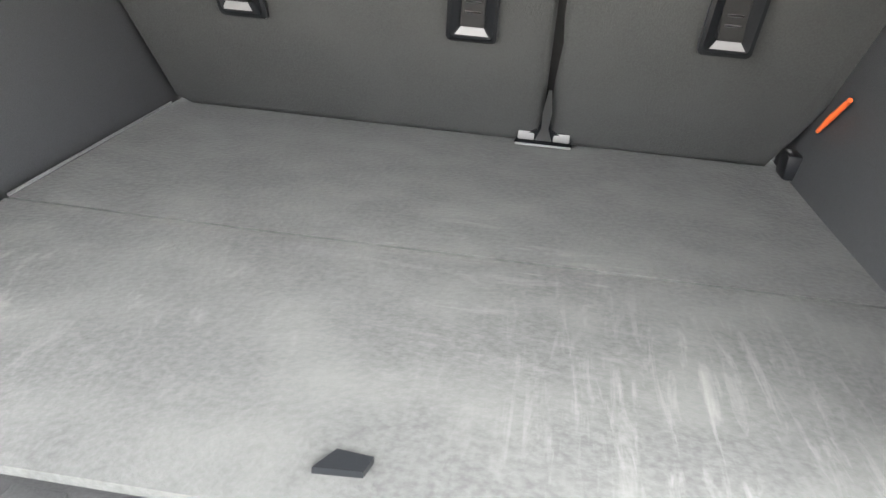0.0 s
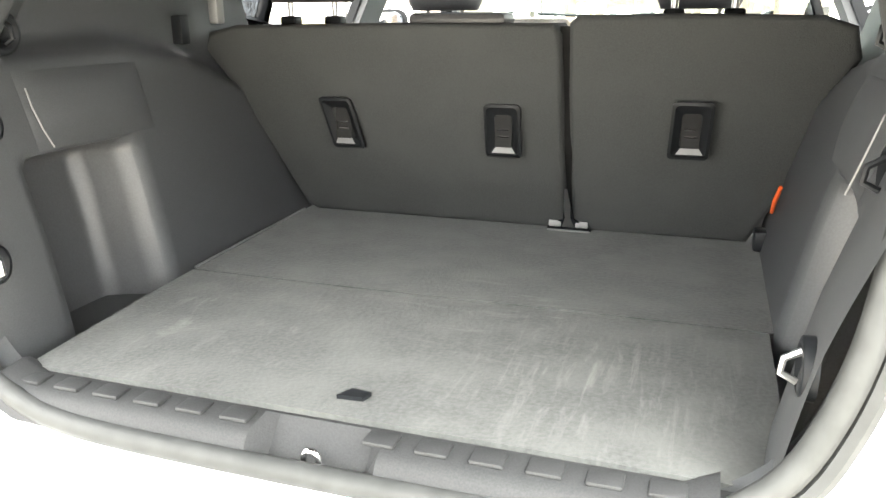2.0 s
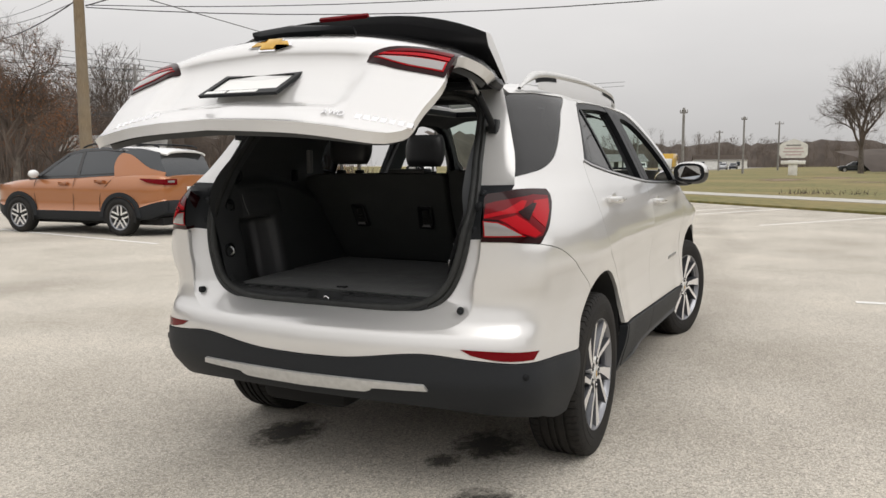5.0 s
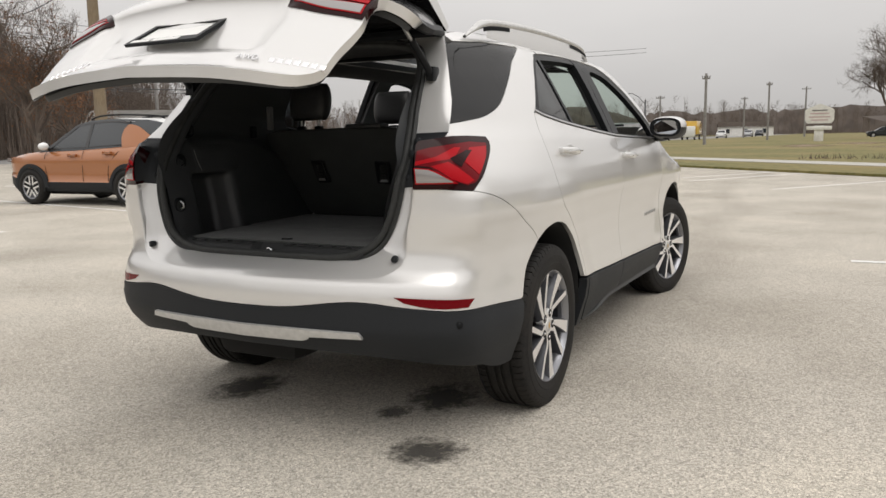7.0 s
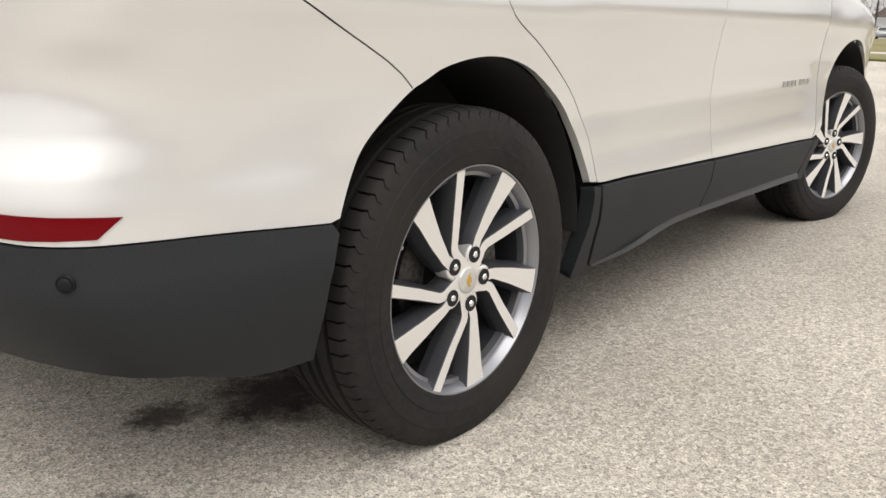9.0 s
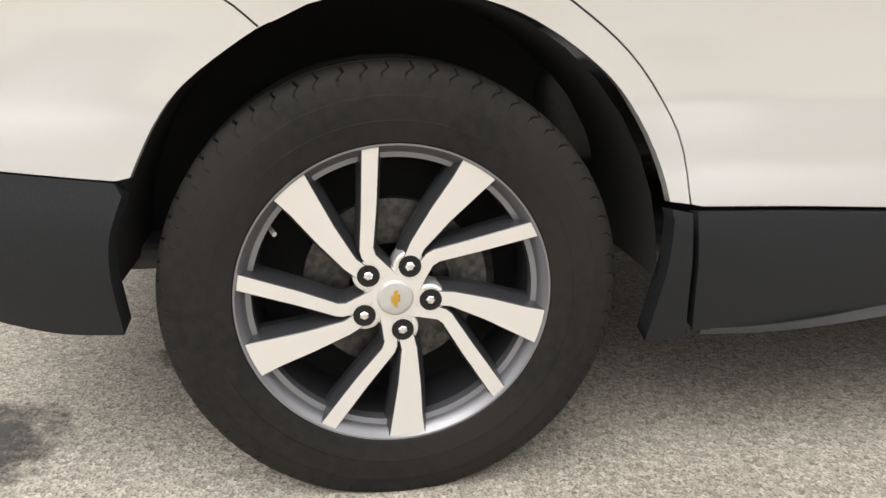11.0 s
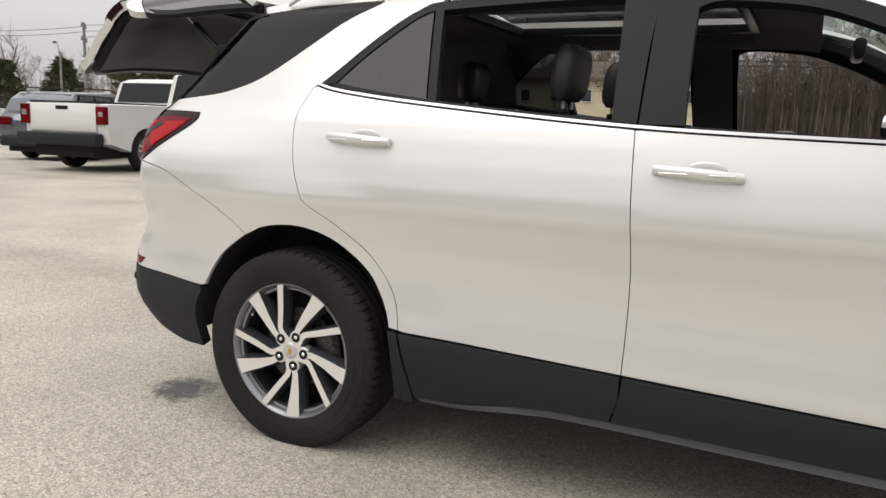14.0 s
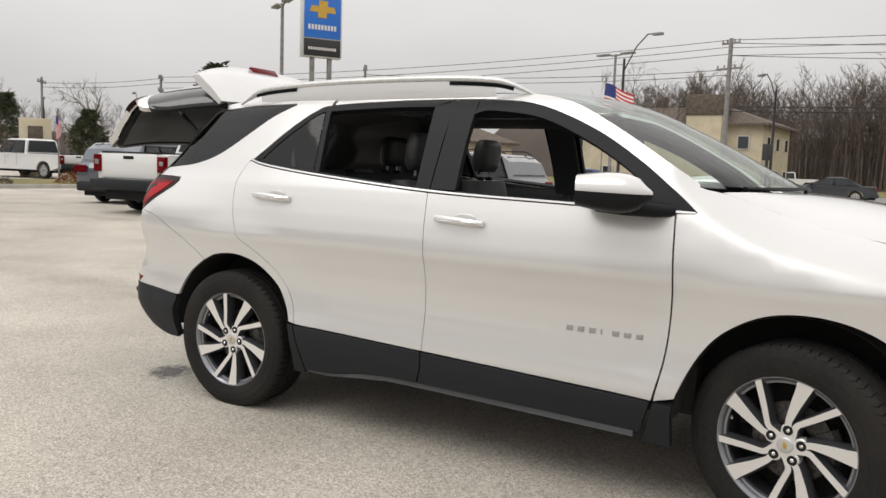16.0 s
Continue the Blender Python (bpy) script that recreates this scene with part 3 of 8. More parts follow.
    # fender
    fend = sidecurve([(2.264, 1.150), (2.272, 1.0), (2.279, 0.853), (2.266, 0.62), (2.232, 0.434)]) + [p for p in arch_f if p[1] > 0.43 and p[0] < 3.14] + sidecurve([(3.17, 0.45), (3.35, 0.5), (3.55, 0.5)]) + [(UY(3.55, 0.7), 0.7)] + [(UY(y, z), z) for y, z in [(q, hood_edge(q)) for q in (3.45, 3.3, 3.1, 2.9, 2.75, 2.6, 2.5, 2.42)]] + [(UY(2.35, 1.245), 1.245), (UY(2.322, 1.255), 1.255), (UY(2.342, 1.16), 1.16)]
    panel("front_fender", fend, PAINT, car, side=s, label="white front fender")
    panel("front_bumper", sidecurve([(3.17, 0.44), (3.35, 0.49), (3.55, 0.49)]) + [(PU[-1], 0.49), (PU[-1], 0.25)] + sidecurve([(3.5, 0.25), (3.16, 0.33)]), CLAD, car, "black front bumper", side=s)
    panel("front_fascia", [(UY(3.553, 0.5), 0.5), (UY(3.553, 0.7), 0.7), (UY(3.45, 0.95), 0.97), (PU[-1], 0.97), (PU[-1], 0.5)], PAINT, car, "white front fascia", side=s)
    # roof side and pillars
    cant = [p for p in dlo if p[0] > 0.46] + [(UY(2.344, 1.160), 1.160)] + shield[::-1] + [(UY(1.0, CANT), CANT), (UY(0.465, CANT), CANT)]
    panel("roof_side", cant, PAINT, car, side=s, label="white roof side and windscreen pillar", gap=0.001)
    # chrome below the windows
    low = [(a, b + 0.004) for a, b in belt]
    panel("belt_moulding", [(a, b + 0.003) for a, b in belt] + [(a, b + 0.011) for a, b in belt[::-1]], STEEL, door, "chrome window moulding", off=0.006, gap=0, depth=0.01, side=s)
    panel("belt_moulding", [(UY(2.262, 1.152), 1.152), (UY(2.33, 1.153), 1.153), (UY(2.335, 1.158), 1.158), (UY(2.262, 1.161), 1.161)], STEEL, car, "chrome window moulding", off=0.006, gap=0, depth=0.01, side=s)
    # fixed panes
    fixed = sidecurve([(0.13, 1.293), (0.2, 1.278), (0.488, 1.246)]) + sidecurve([(0.485, 1.25), (0.43, 1.548)])[1:] + sidecurve([(0.40, 1.545), (0.33, 1.495), (0.2, 1.383), (0.12, 1.305)])
    pane = panel("fixed_pane", fixed, PRIVACY, door, "dark fixed door pane", off=-0.008, gap=0, depth=0.004, side=s)
    pane.visible_shadow = False
    qpane = panel("quarter_window", qlow + [(UY(0.2, 1.592), 1.592), (UY(-0.1, 1.588), 1.588), (UY(-0.33, 1.57), 1.57)] + [p for p in gate_up[::-1] if 1.240 < p[1] < 1.562], PRIVACY, car, "dark rear quarter window", off=-0.002, gap=0.002, depth=0.006, side=s)
    qpane.visible_shadow = False
    panel("roof_edge", [(UY(0.46, 1.64), 1.64), (UY(0.2, 1.594), 1.594), (UY(-0.1, 1.59), 1.59), (UY(-0.33, 1.572), 1.572), (UY(-0.36, 1.6), 1.6), (UY(-0.2, 1.625), 1.625), (UY(0.0, 1.64), 1.64)], PAINT, car, side=s, gap=0.0005)
    # black window frames
    def frame_panel(name, outer, inner, parent, offs=0.0):
        panel(name, list(outer) + list(inner)[::-1], SATIN, parent, "satin black window frame", off=offs, gap=0.0, depth=0.03, side=s, step=0.06)
    top_r = [(a, b - 0.001) for a, b in dlo if a < 1.17]
    in_r = sidecurve([(0.125, 1.305), (0.2, 1.383), (0.33, 1.495), (0.40, 1.541), (0.47, 1.555), (0.8, 1.572), (1.07, 1.576)])
    frame_panel("window_frame", top_r, in_r, door, -0.004)
    frame_panel("window_frame", sidecurve([(1.07, 1.604), (1.17, 1.606), (1.17, 1.4), (1.17, 1.195)]), sidecurve([(1.066, 1.576), (1.072, 1.57), (1.085, 1.4), (1.098, 1.20)]), door, -0.003)
    frame_panel("window_frame", sidecurve([(0.125, 1.306), (0.30, 1.278), (0.6, 1.244), (1.098, 1.204)]), sidecurve([(0.07, 1.304), (0.30, 1.262), (0.6, 1.232), (1.098, 1.192)]), door, -0.006)
    frame_panel("window_divider", sidecurve([(0.438, 1.556), (0.495, 1.243)]), sidecurve([(0.468, 1.558), (0.525, 1.24)]), door, -0.003)
    top_f = [(a, b - 0.001) for a, b in dlo if a > 1.176]
    in_f = sidecurve([(1.29, 1.535), (1.33, 1.553), (1.42, 1.553), (1.63, 1.520), (1.86, 1.424), (2.04, 1.320), (2.13, 1.248), (2.16, 1.18)])
    frame_panel("window_frame", top_f, in_f, fdoor, -0.004)
    frame_panel("window_frame", sidecurve([(1.176, 1.606), (1.176, 1.4), (1.176, 1.195)]), sidecurve([(1.292, 1.60), (1.292, 1.4), (1.302, 1.195)]), fdoor, -0.003)
    frame_panel("window_frame", sidecurve([(1.302, 1.194), (1.7, 1.181), (2.15, 1.172)]), sidecurve([(1.302, 1.184), (1.7, 1.171), (2.15, 1.162)]), fdoor, -0.006)
    # handles
    for hy, hz, hd in ((0.155, 1.122, door), (1.235, 1.071, fdoor)):
        bm = bmesh.new()
        rows = []
        for i in range(13):
            t = i / 12
            y, z = hy + 0.24 * t, hz - 0.012 * t
            lift = 0.012 + 0.022 * math.sin(math.pi * min(1, max(0, (t - 0.02) / 0.96))) ** 0.6
            hh = 0.013 + 0.004 * math.sin(math.pi * t)
            c = S(UY(y, z), z)
            rows.append([Vector(((c.x + lift + 0.010 * math.cos(k)) * s, y, z + hh * math.sin(k))) for k in (2 * math.pi * j / 12 for j in range(12))])
        vs = add_loft(bm, rows, True, s < 0)
        bm.faces.new(vs[0] if s > 0 else vs[0][::-1])
        bm.faces.new(vs[-1][::-1] if s > 0 else vs[-1])
        for t in (0.04, 0.94):
            y, z = hy + 0.24 * t, hz - 0.012 * t
            c = S(UY(y, z), z)
            add_box(bm, ((c.x - 0.005) * s, y - 0.012, z - 0.012), ((c.x + 0.02) * s, y + 0.012, z + 0.012), 0.004)
        handle = part("door_handle", bm, PAINT, hd, "white pull handle with a chrome strip", True, 50)
        c = S(UY(hy + 0.12, hz), hz)
        bm = bmesh.new()
        add_box(bm, ((c.x + 0.0405) * s, hy + 0.02, hz - 0.011), ((c.x + 0.0445) * s, hy + 0.22, hz - 0.005), 0.0015, Matrix.Identity(4))
        part("handle_strip", bm, CHROME, handle, smooth=True)
        bm = bmesh.new()
        bmesh.ops.create_uvsphere(bm, u_segments=16, v_segments=8, radius=1)
        bmesh.ops.transform(bm, matrix=Matrix.Translation((c.x * s, hy + 0.14, hz + 0.004)) @ Matrix.Diagonal((0.003, 0.055, 0.024, 1)), verts=bm.verts)
        part("handle_cup", bm, PAINT, hd, smooth=True)
    # badge of seven plain marks on the front door, and wheel-arch liners
    for i in range(7):
        y0 = 1.862 + i * 0.0475
        w = 0.027 if i != 3 else 0.006
        c = S(UY(y0, 0.668), 0.668)
        box_part("badge_mark", (c.x * s, y0, 0.658), ((c.x + 0.005) * s, y0 + w, 0.680), STEEL, fdoor, 0.001)
    for wy in WHEELS_Y:
        bm = bmesh.new()
        ang = [math.pi * k / 20 for k in range(0, 21)]
        rows = [[Vector((x * s, wy + 0.43 * math.cos(a) * r, 0.375 + 0.45 * math.sin(a) * r)) for a in ang] for x, r in ((0.90, 0.985), (0.88, 0.975), (0.62, 0.965), (0.60, 0.1))]
        add_loft(bm, rows, False, s > 0)
        part("wheel_arch_liner", bm, UNDER, car, "black wheel-arch liner", True, 40)
    rail_c = spline([(0.60, -0.22, 1.622), (0.605, -0.12, 1.66), (0.61, 0.06, 1.688), (0.612, 0.5, 1.708), (0.607, 1.0, 1.713), (0.602, 1.3, 1.703), (0.597, 1.45, 1.680), (0.59, 1.58, 1.632)], 0.06)
    bm = bmesh.new()
    rows = []
    for p in rail_c:
        k = 0.35 + 0.65 * smooth01(-0.22, -0.05, p[1]) * smooth01(1.58, 1.36, p[1])
        rows.append([Vector(((p[0] + 0.024 * k * math.cos(a)) * s, p[1], p[2] - 0.006 - 0.024 * (1 - k) + 0.019 * k * math.sin(a))) for a in (2 * math.pi * j / 10 for j in range(10))])
    vs = add_loft(bm, rows, True, s > 0)
    rail = part("roof_rail", bm, SILVER, car, "silver roof rail", True, 60)
    bm = bmesh.new()
    mid = [p for p in rail_c if -0.06 < p[1] < 1.40]
    add_loft(bm, [[Vector(((p[0] + d) * s, p[1], z)) for p in mid] for d, z in ((0.018, 1.61), (0.019, 1.66)) ] + [[Vector(((p[0] + 0.016) * s, p[1], p[2] - 0.012)) for p in mid]], False, s < 0)
    part("rail_base", bm, PAINT, rail, "white rail base", smooth=True)
    for y0, y1 in ((-0.12, 0.22), (1.08, 1.47)):
        seg = [p for p in rail_c if y0 < p[1] < y1]
        bm = bmesh.new()
        add_loft(bm, [[Vector(((p[0] + 0.021) * s, p[1], max(1.62, p[2] - 0.036))) for p in seg], [Vector(((p[0] + 0.020) * s, p[1], p[2] - 0.018)) for p in seg]], False, s < 0)
        bmesh.ops.solidify(bm, geom=bm.faces[:], thickness=0.006)
        part("rail_foot", bm, SATIN, rail)

# roof sheet with the glass roof let into it
def roof_z(x, y):
    u = S(UYT(y), CANT)
    half = u.x
    crown = float(np.interp(y, [-0.4, 0.0, 0.6, 1.2, 1.55, 1.75], [0.01, 0.028, 0.036, 0.034, 0.022, 0.01]))
    drop = float(np.interp(y, [-0.5, -0.36, -0.2, 0.0, 1.35, 1.52, 1.62, 1.75], [-0.06, -0.03, -0.012, 0, 0, -0.008, -0.018, -0.045]))
    return CANT + drop + crown * (1 - (x / max(half, 0.3)) ** 2)


def UYT(y):
    return UY(y, CANT)


def roof_patch(name, y0, y1, x0, x1, mat, label, ny, nx, lift=0.0):
    bm = bmesh.new()
    rows = []
    for i in range(ny + 1):
        y = y0 + (y1 - y0) * i / ny
        hw = S(UYT(y), CANT).x + 0.004
        row = []
        for j in range(nx + 1):
            x = x0 + (x1 - x0) * j / nx
            x = max(-hw, min(hw, x))
            row.append(Vector((x, y, roof_z(x, y) + lift)))
        rows.append(row)
    add_loft(bm, rows)
    r = bmesh.ops.solidify(bm, geom=bm.faces[:], thickness=0.02)
    return part(name, bm, mat, car, label, True, 40)


roof_patch("roof_panel", -0.38, 0.28, -1, 1, PAINT, "white rear roof panel", 12, 16)
roof_patch("roof_panel", 1.42, 1.66, -1, 1, PAINT, "white front roof panel", 6, 16)
for s in (1, -1):
    roof_patch("roof_panel", 0.28, 1.42, 0.46 * s, 1.0 * s, PAINT, "white roof panel beside the glass", 16, 5)
glassroof = roof_patch("glass_roof", 0.285, 1.415, -0.455, 0.455, PRIVACY, "dark panoramic roof glass", 12, 8, 0.002)
glassroof.visible_shadow = False
bm = bmesh.new()
fin = [(0.0, 0.0), (0.17, 0.0), (0.165, 0.055), (0.15, 0.065), (0.12, 0.06), (0.05, 0.022)]
zf = roof_z(0, -0.1)
add_prism(bm, fin, 0.028, lambda a, b, h: Vector((h - 0.014 + (0.007 if h == 0 else -0.007) * b / 0.065, -0.02 - a, zf - 0.004 + b)))
part("roof_antenna", bm, PAINT, car, "white shark-fin antenna", True, 30)

# windscreen and hood
def shield_pt(k, t):
    """k: 0 right edge to 1 left edge; t: 0 top to 1 bottom."""
    i = t * (len(shield) - 1)
    u0, z0 = shield[int(i)]
    p = S(u0, z0)
    x = p.x * (1 - 2 * k)
    bow = 1 - (1 - 2 * k) ** 2
    return Vector((x, p.y + 0.30 * bow * (0.28 + 0.72 * t), p.z + 0.035 * bow * (1 - t) - 0.02 * bow * t))


bm = bmesh.new()
add_loft(bm, [[shield_pt(k / 16, t / 14) for k in range(17)] for t in range(15)])
if sum((f.normal_update() or f.normal.z) for f in bm.faces) < 0:
    bmesh.ops.reverse_faces(bm, faces=bm.faces[:])
ws = part("windscreen", bm, LAMINATED, car, "laminated windscreen", True)
ws.visible_shadow = False
bm = bmesh.new()
rows = []
for i in range(15):
    y = 2.40 + (3.6 - 2.40) * i / 14
    z = hood_edge(y)
    x = S(UY(min(y, 3.5), z), z).x - 0.006
    row = []
    for k in range(25):
        q = 1 - k / 12
        rise = 1 - abs(q) ** 2.4
        yy = y + 0.23 * (1 - i / 14) * (1 - q * q)
        crest = float(np.interp(yy, [2.4, 2.6, 2.8, 3.0, 3.3, 3.6], [1.245, 1.236, 1.222, 1.192, 1.12, 1.0]))
        row.append(Vector((x * q, yy, (z - 0.002) * (1 - rise) + crest * rise)))
    rows.append(row)
add_loft(bm, rows + [[Vector((p.x * 0.985, p.y, p.z - 0.03)) for p in rows[-1]]])
bm.normal_update()
if sum(f.normal.z for f in bm.faces) < 0:
    bmesh.ops.reverse_faces(bm, faces=bm.faces[:])
part("hood", bm, PAINT, car, "white hood", True, 40)
box_part("cowl", (-0.66, 2.42, 1.10), (0.66, 2.58, 1.165), SATIN, car, 0.02, "black cowl below the windscreen")
for x in (0.05, 0.55):
    tube_part("wiper", [(x - d, 2.335 + 0.30 * (1 - ((x - d) / 0.78) ** 2), 1.275 - 0.02 * (1 - ((x - d) / 0.78) ** 2) - 0.03 * (0.5 - d)) for d in (0.5, 0.3, 0.1, -0.05)], 0.009, SATIN, car, 6)

# mirrors
for s in (1, -1):
    bm = bmesh.new()
    rows = []
    for i in range(9):
        t = i / 8
        y = 1.92 + 0.27 * t
        w = 0.105 * math.sqrt(max(0.03, 1 - t ** 6)) * (0.90 + 0.10 * min(1, t / 0.25))
        h = (0.060 + 0.016 * math.sin(math.pi * min(1.0, t * 0.85))) * math.sqrt(max(0.08, 1 - t ** 7))
        rows.append([Vector(((1.005 + w * math.copysign(abs(math.cos(k)) ** 0.7, math.cos(k))) * s, y + 0.02 * math.cos(k), 1.226 - 0.006 * t + h * math.copysign(abs(math.sin(k)) ** 0.75, math.sin(k)))) for k in (2 * math.pi * j / 24 for j in range(24))])
    vs = add_loft(bm, rows, True, s < 0)
    bm.faces.new(vs[-1][::-1] if s > 0 else vs[-1])
    for f in bm.faces:
        c = f.calc_center_median()
        f.material_index = 1 if c.z < 1.2255 - 0.006 * (c.y - 1.92) / 0.27 else 0
    mir = part("door_mirror", bm, (PAINT, SATIN), car, "white-capped door mirror with a black base", True, 60)
    bm = bmesh.new()
    vs = add_loft(bm, [[Vector((p.x, p.y + d, p.z)) for p in rows[0]] for d in (0.0, 0.012)], True, s < 0)
    bm.faces.new([bm.verts.new(Vector((1.02 * s + (p.x - 1.02 * s) * 1.0, p.y + 0.004, p.z))) for p in (rows[0] if s > 0 else rows[0][::-1])])
    part("mirror_rim", bm, SATIN, mir, smooth=True)
    bm = bmesh.new()
    bm.faces.new([bm.verts.new(Vector((1.02 * s + (p.x - 1.02 * s) * 0.76, p.y - 0.002, 1.226 + (p.z - 1.226) * 0.76))) for p in (rows[0] if s > 0 else rows[0][::-1])])
    part("mirror_glass", bm, MIRROR, mir, "mirror glass")
    tube_part("mirror_arm", [(0.87 * s, 2.25, 1.158), (0.91 * s, 2.19, 1.160), (0.96 * s, 2.09, 1.165), (1.0 * s, 1.99, 1.172)], [0.022, 0.028, 0.030, 0.026], SATIN, mir, 10)

# ---- wheels ----
def make_wheel(at, side, spin, steer=0.0, dirt=0.0):
    base = Matrix.Translation(at) @ Matrix.Rotation(radians(steer), 4, "Z") @ (Matrix.Identity(4) if side > 0 else Matrix.Rotation(math.pi, 4, "Z"))
    prof = [(0.240, 0.085), (0.246, 0.104), (0.250, 0.111), (0.262, 0.1145), (0.2825, 0.1185), (0.2835, 0.1172), (0.302, 0.119), (0.318, 0.1175), (0.3195, 0.1158), (0.338, 0.112), (0.349, 0.1075), (0.3565, 0.101), (0.361, 0.092), (0.363, 0.078),
            (0.3633, 0.062), (0.355, 0.0605), (0.355, 0.050), (0.3638, 0.0485), (0.3645, 0.035), (0.3645, 0.022), (0.356, 0.0205), (0.356, 0.008), (0.3645, 0.0065)]
    prof = prof + [(r, -x) for r, x in prof[::-1]]
    n = len(prof)
    pitch = 66
    bm = bmesh.new()
    # tread sipes: narrow slots across the shoulder and the ribs
    rings = []
    cuts = []
    for j in range(pitch):
        w = 1.0 + 0.12 * math.sin(j * 2.3)
        cuts += [(j + 0.0, 0), (j + 0.40 * w, 0), (j + 0.44 * w, 1), (j + 0.50 * w, 1), (j + 0.54 * w, 0), (j + 0.78, 0)]
    for c, low in cuts:
        ang = 2 * math.pi * c / pitch
        ring = []
        for i, (r, x) in enumerate(prof):
            k = min(i, n - 1 - i)
            if low and 10 <= k <= 14:
                r -= (0.005, 0.011, 0.012, 0.011, 0.009)[k - 10]
            twist = 0.02 if 12 <= k <= 14 else 0.03 if 11 <= k else 0.0
            av = ang + (twist if k >= 11 else 0.0)
            ring.append(bm.verts.new((x, r * math.sin(av), r * math.cos(av))))
        rings.append(ring)
    for r0, r1 in zip(rings, rings[1:] + rings[:1]):
        for i in range(n - 1):
            bm.faces.new((r0[i], r0[i + 1], r1[i + 1], r1[i]))
    for v in bm.verts:
        if v.co.z < -0.350:
            v.co.z = -0.350
    tyre_bm = bm
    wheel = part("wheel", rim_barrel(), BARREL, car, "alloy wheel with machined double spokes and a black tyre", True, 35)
    wheel.matrix_basis = base
    part("tyre", tyre_bm, RUBBER, wheel, "black road tyre with a ribbed tread", True, 30)
    bm = bmesh.new()
    add_lathe(bm, [(0.222, 0.062), (0.2225, 0.083), (0.231, 0.086), (0.2335, 0.094), (0.240, 0.102), (0.2445, 0.1085), (0.2475, 0.109), (0.2485, 0.105), (0.247, 0.095)], 120)
    part("rim_lip", bm, ALLOYDARK, wheel, "silver-grey rim lip", True, 35)
    face = 0.1035
    rot = Matrix.Rotation(radians(spin), 4, "X")
    for kind, ang0 in (("wide", 32), ("narrow", 62)):
        for q in range(5):
            bm = bmesh.new()
            if kind == "wide":
                out = [(0.036, -0.022, 0.006), (0.055, -0.022, 0.002), (0.09, -0.028, -0.004), (0.15, -0.030, 0.006), (0.21, -0.029, 0.020), (0.2425, -0.031, 0.028)]
            else:
                out = [(r, c - w, c + w) for r, c, w in ((0.036, -0.006, 0.016), (0.055, -0.017, 0.0135), (0.076, -0.0285, 0.011), (0.088, -0.0295, 0.0105), (0.15, -0.0145, 0.0115), (0.2425, 0.005, 0.0125))]
            rows = []
            for k, (r, a, b) in enumerate(out):
                fx = face - 0.010 + 0.012 * (r / 0.2435) ** 2
                e = 0.010 if kind == "wide" else 0.007
                deep = 0.022 + 0.012 * (r / 0.2435)
                rows.append([Vector((fx - deep - 0.02, a - e, r)), Vector((fx - deep, a - e, r)), Vector((fx - 0.0012, a - 0.0012, r)), Vector((fx, a, r)), Vector((fx, b, r)), Vector((fx - 0.0012, b + 0.0012, r)), Vector((fx - deep, b + e, r)), Vector((fx - deep - 0.02, b + e, r))])
            vs = add_loft(bm, rows)
            bm.faces.ensure_lookup_table()
            for i in range(len(rows) - 1):
                for j in range(7):
                    bm.faces[i * 7 + j].material_index = 0 if j == 3 else 1
            bm.faces.new(vs[-1])
            m = rot @ Matrix.Rotation(radians(-ang0 - 72 * q), 4, "X")
            bmesh.ops.transform(bm, matrix=m, verts=bm.verts)
            bmesh.ops.recalc_face_normals(bm, faces=bm.faces[:])
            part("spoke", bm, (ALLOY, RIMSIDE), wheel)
    bm = bmesh.new()
    add_lathe(bm, [(0.0, 0.0936), (0.033, 0.0936), (0.044, 0.0933), (0.049, 0.0915), (0.051, 0.086), (0.052, 0.06)], 40)
    for q in range(5):
        add_lathe(bm, [(0.0, 0.0934), (0.022, 0.0934), (0.0255, 0.0915), (0.027, 0.086), (0.0275, 0.06)], 24, rot @ Matrix.Rotation(radians(-24 - 72 * q), 4, "X") @ Matrix.Translation((0, 0, 0.0545)))
    part("hub", bm, ALLOY, wheel, "machined alloy hub", smooth=True, angle=20)
    bm = bmesh.new()
    add_lathe(bm, [(0.0, 0.0985), (0.024, 0.098), (0.0285, 0.0965), (0.0295, 0.092)], 32)
    cap = part("centre_cap", bm, SILVER, wheel, "silver centre cap with a gold emblem", True)
    bm = bmesh.new()
    add_prism(bm, [(-0.015, -0.003), (-0.005, -0.003), (-0.005, -0.007), (0.007, -0.007), (0.007, -0.003), (0.015, -0.003), (0.012, 0.003), (0.005, 0.003), (0.005, 0.007), (-0.007, 0.007), (-0.007, 0.003), (-0.012, 0.003)], 0.0015, lambda a, b, h: rot @ Matrix.Rotation(radians(90), 4, "X") @ Vector((0.0985 + h, a, b)))
    bmesh.ops.recalc_face_normals(bm, faces=bm.faces[:])
    part("emblem", bm, GOLD, cap)
    for q in range(5):
        m = rot @ Matrix.Rotation(radians(-24 - 72 * q), 4, "X") @ Matrix.Translation((0, 0, 0.0565))
        # black discs on the hub, standing for the shade inside the lug holes
        bm = bmesh.new()
        add_lathe(bm, [(0.0135, 0.0950), (0.0160, 0.0962), (0.0178, 0.0958), (0.0182, 0.085)], 20, m)
        add_lathe(bm, [(0.0, 0.0950), (0.0135, 0.0950)], 20, m)
        part("lug_hole_shade", bm, UNDER, wheel)
        bm = bmesh.new()
        add_lathe(bm, [(0.0, 0.0995), (0.0055, 0.099), (0.0078, 0.097), (0.008, 0.09)], 6, m)
        part("lug_nut", bm, CHROME, wheel)
    bm = bmesh.new()
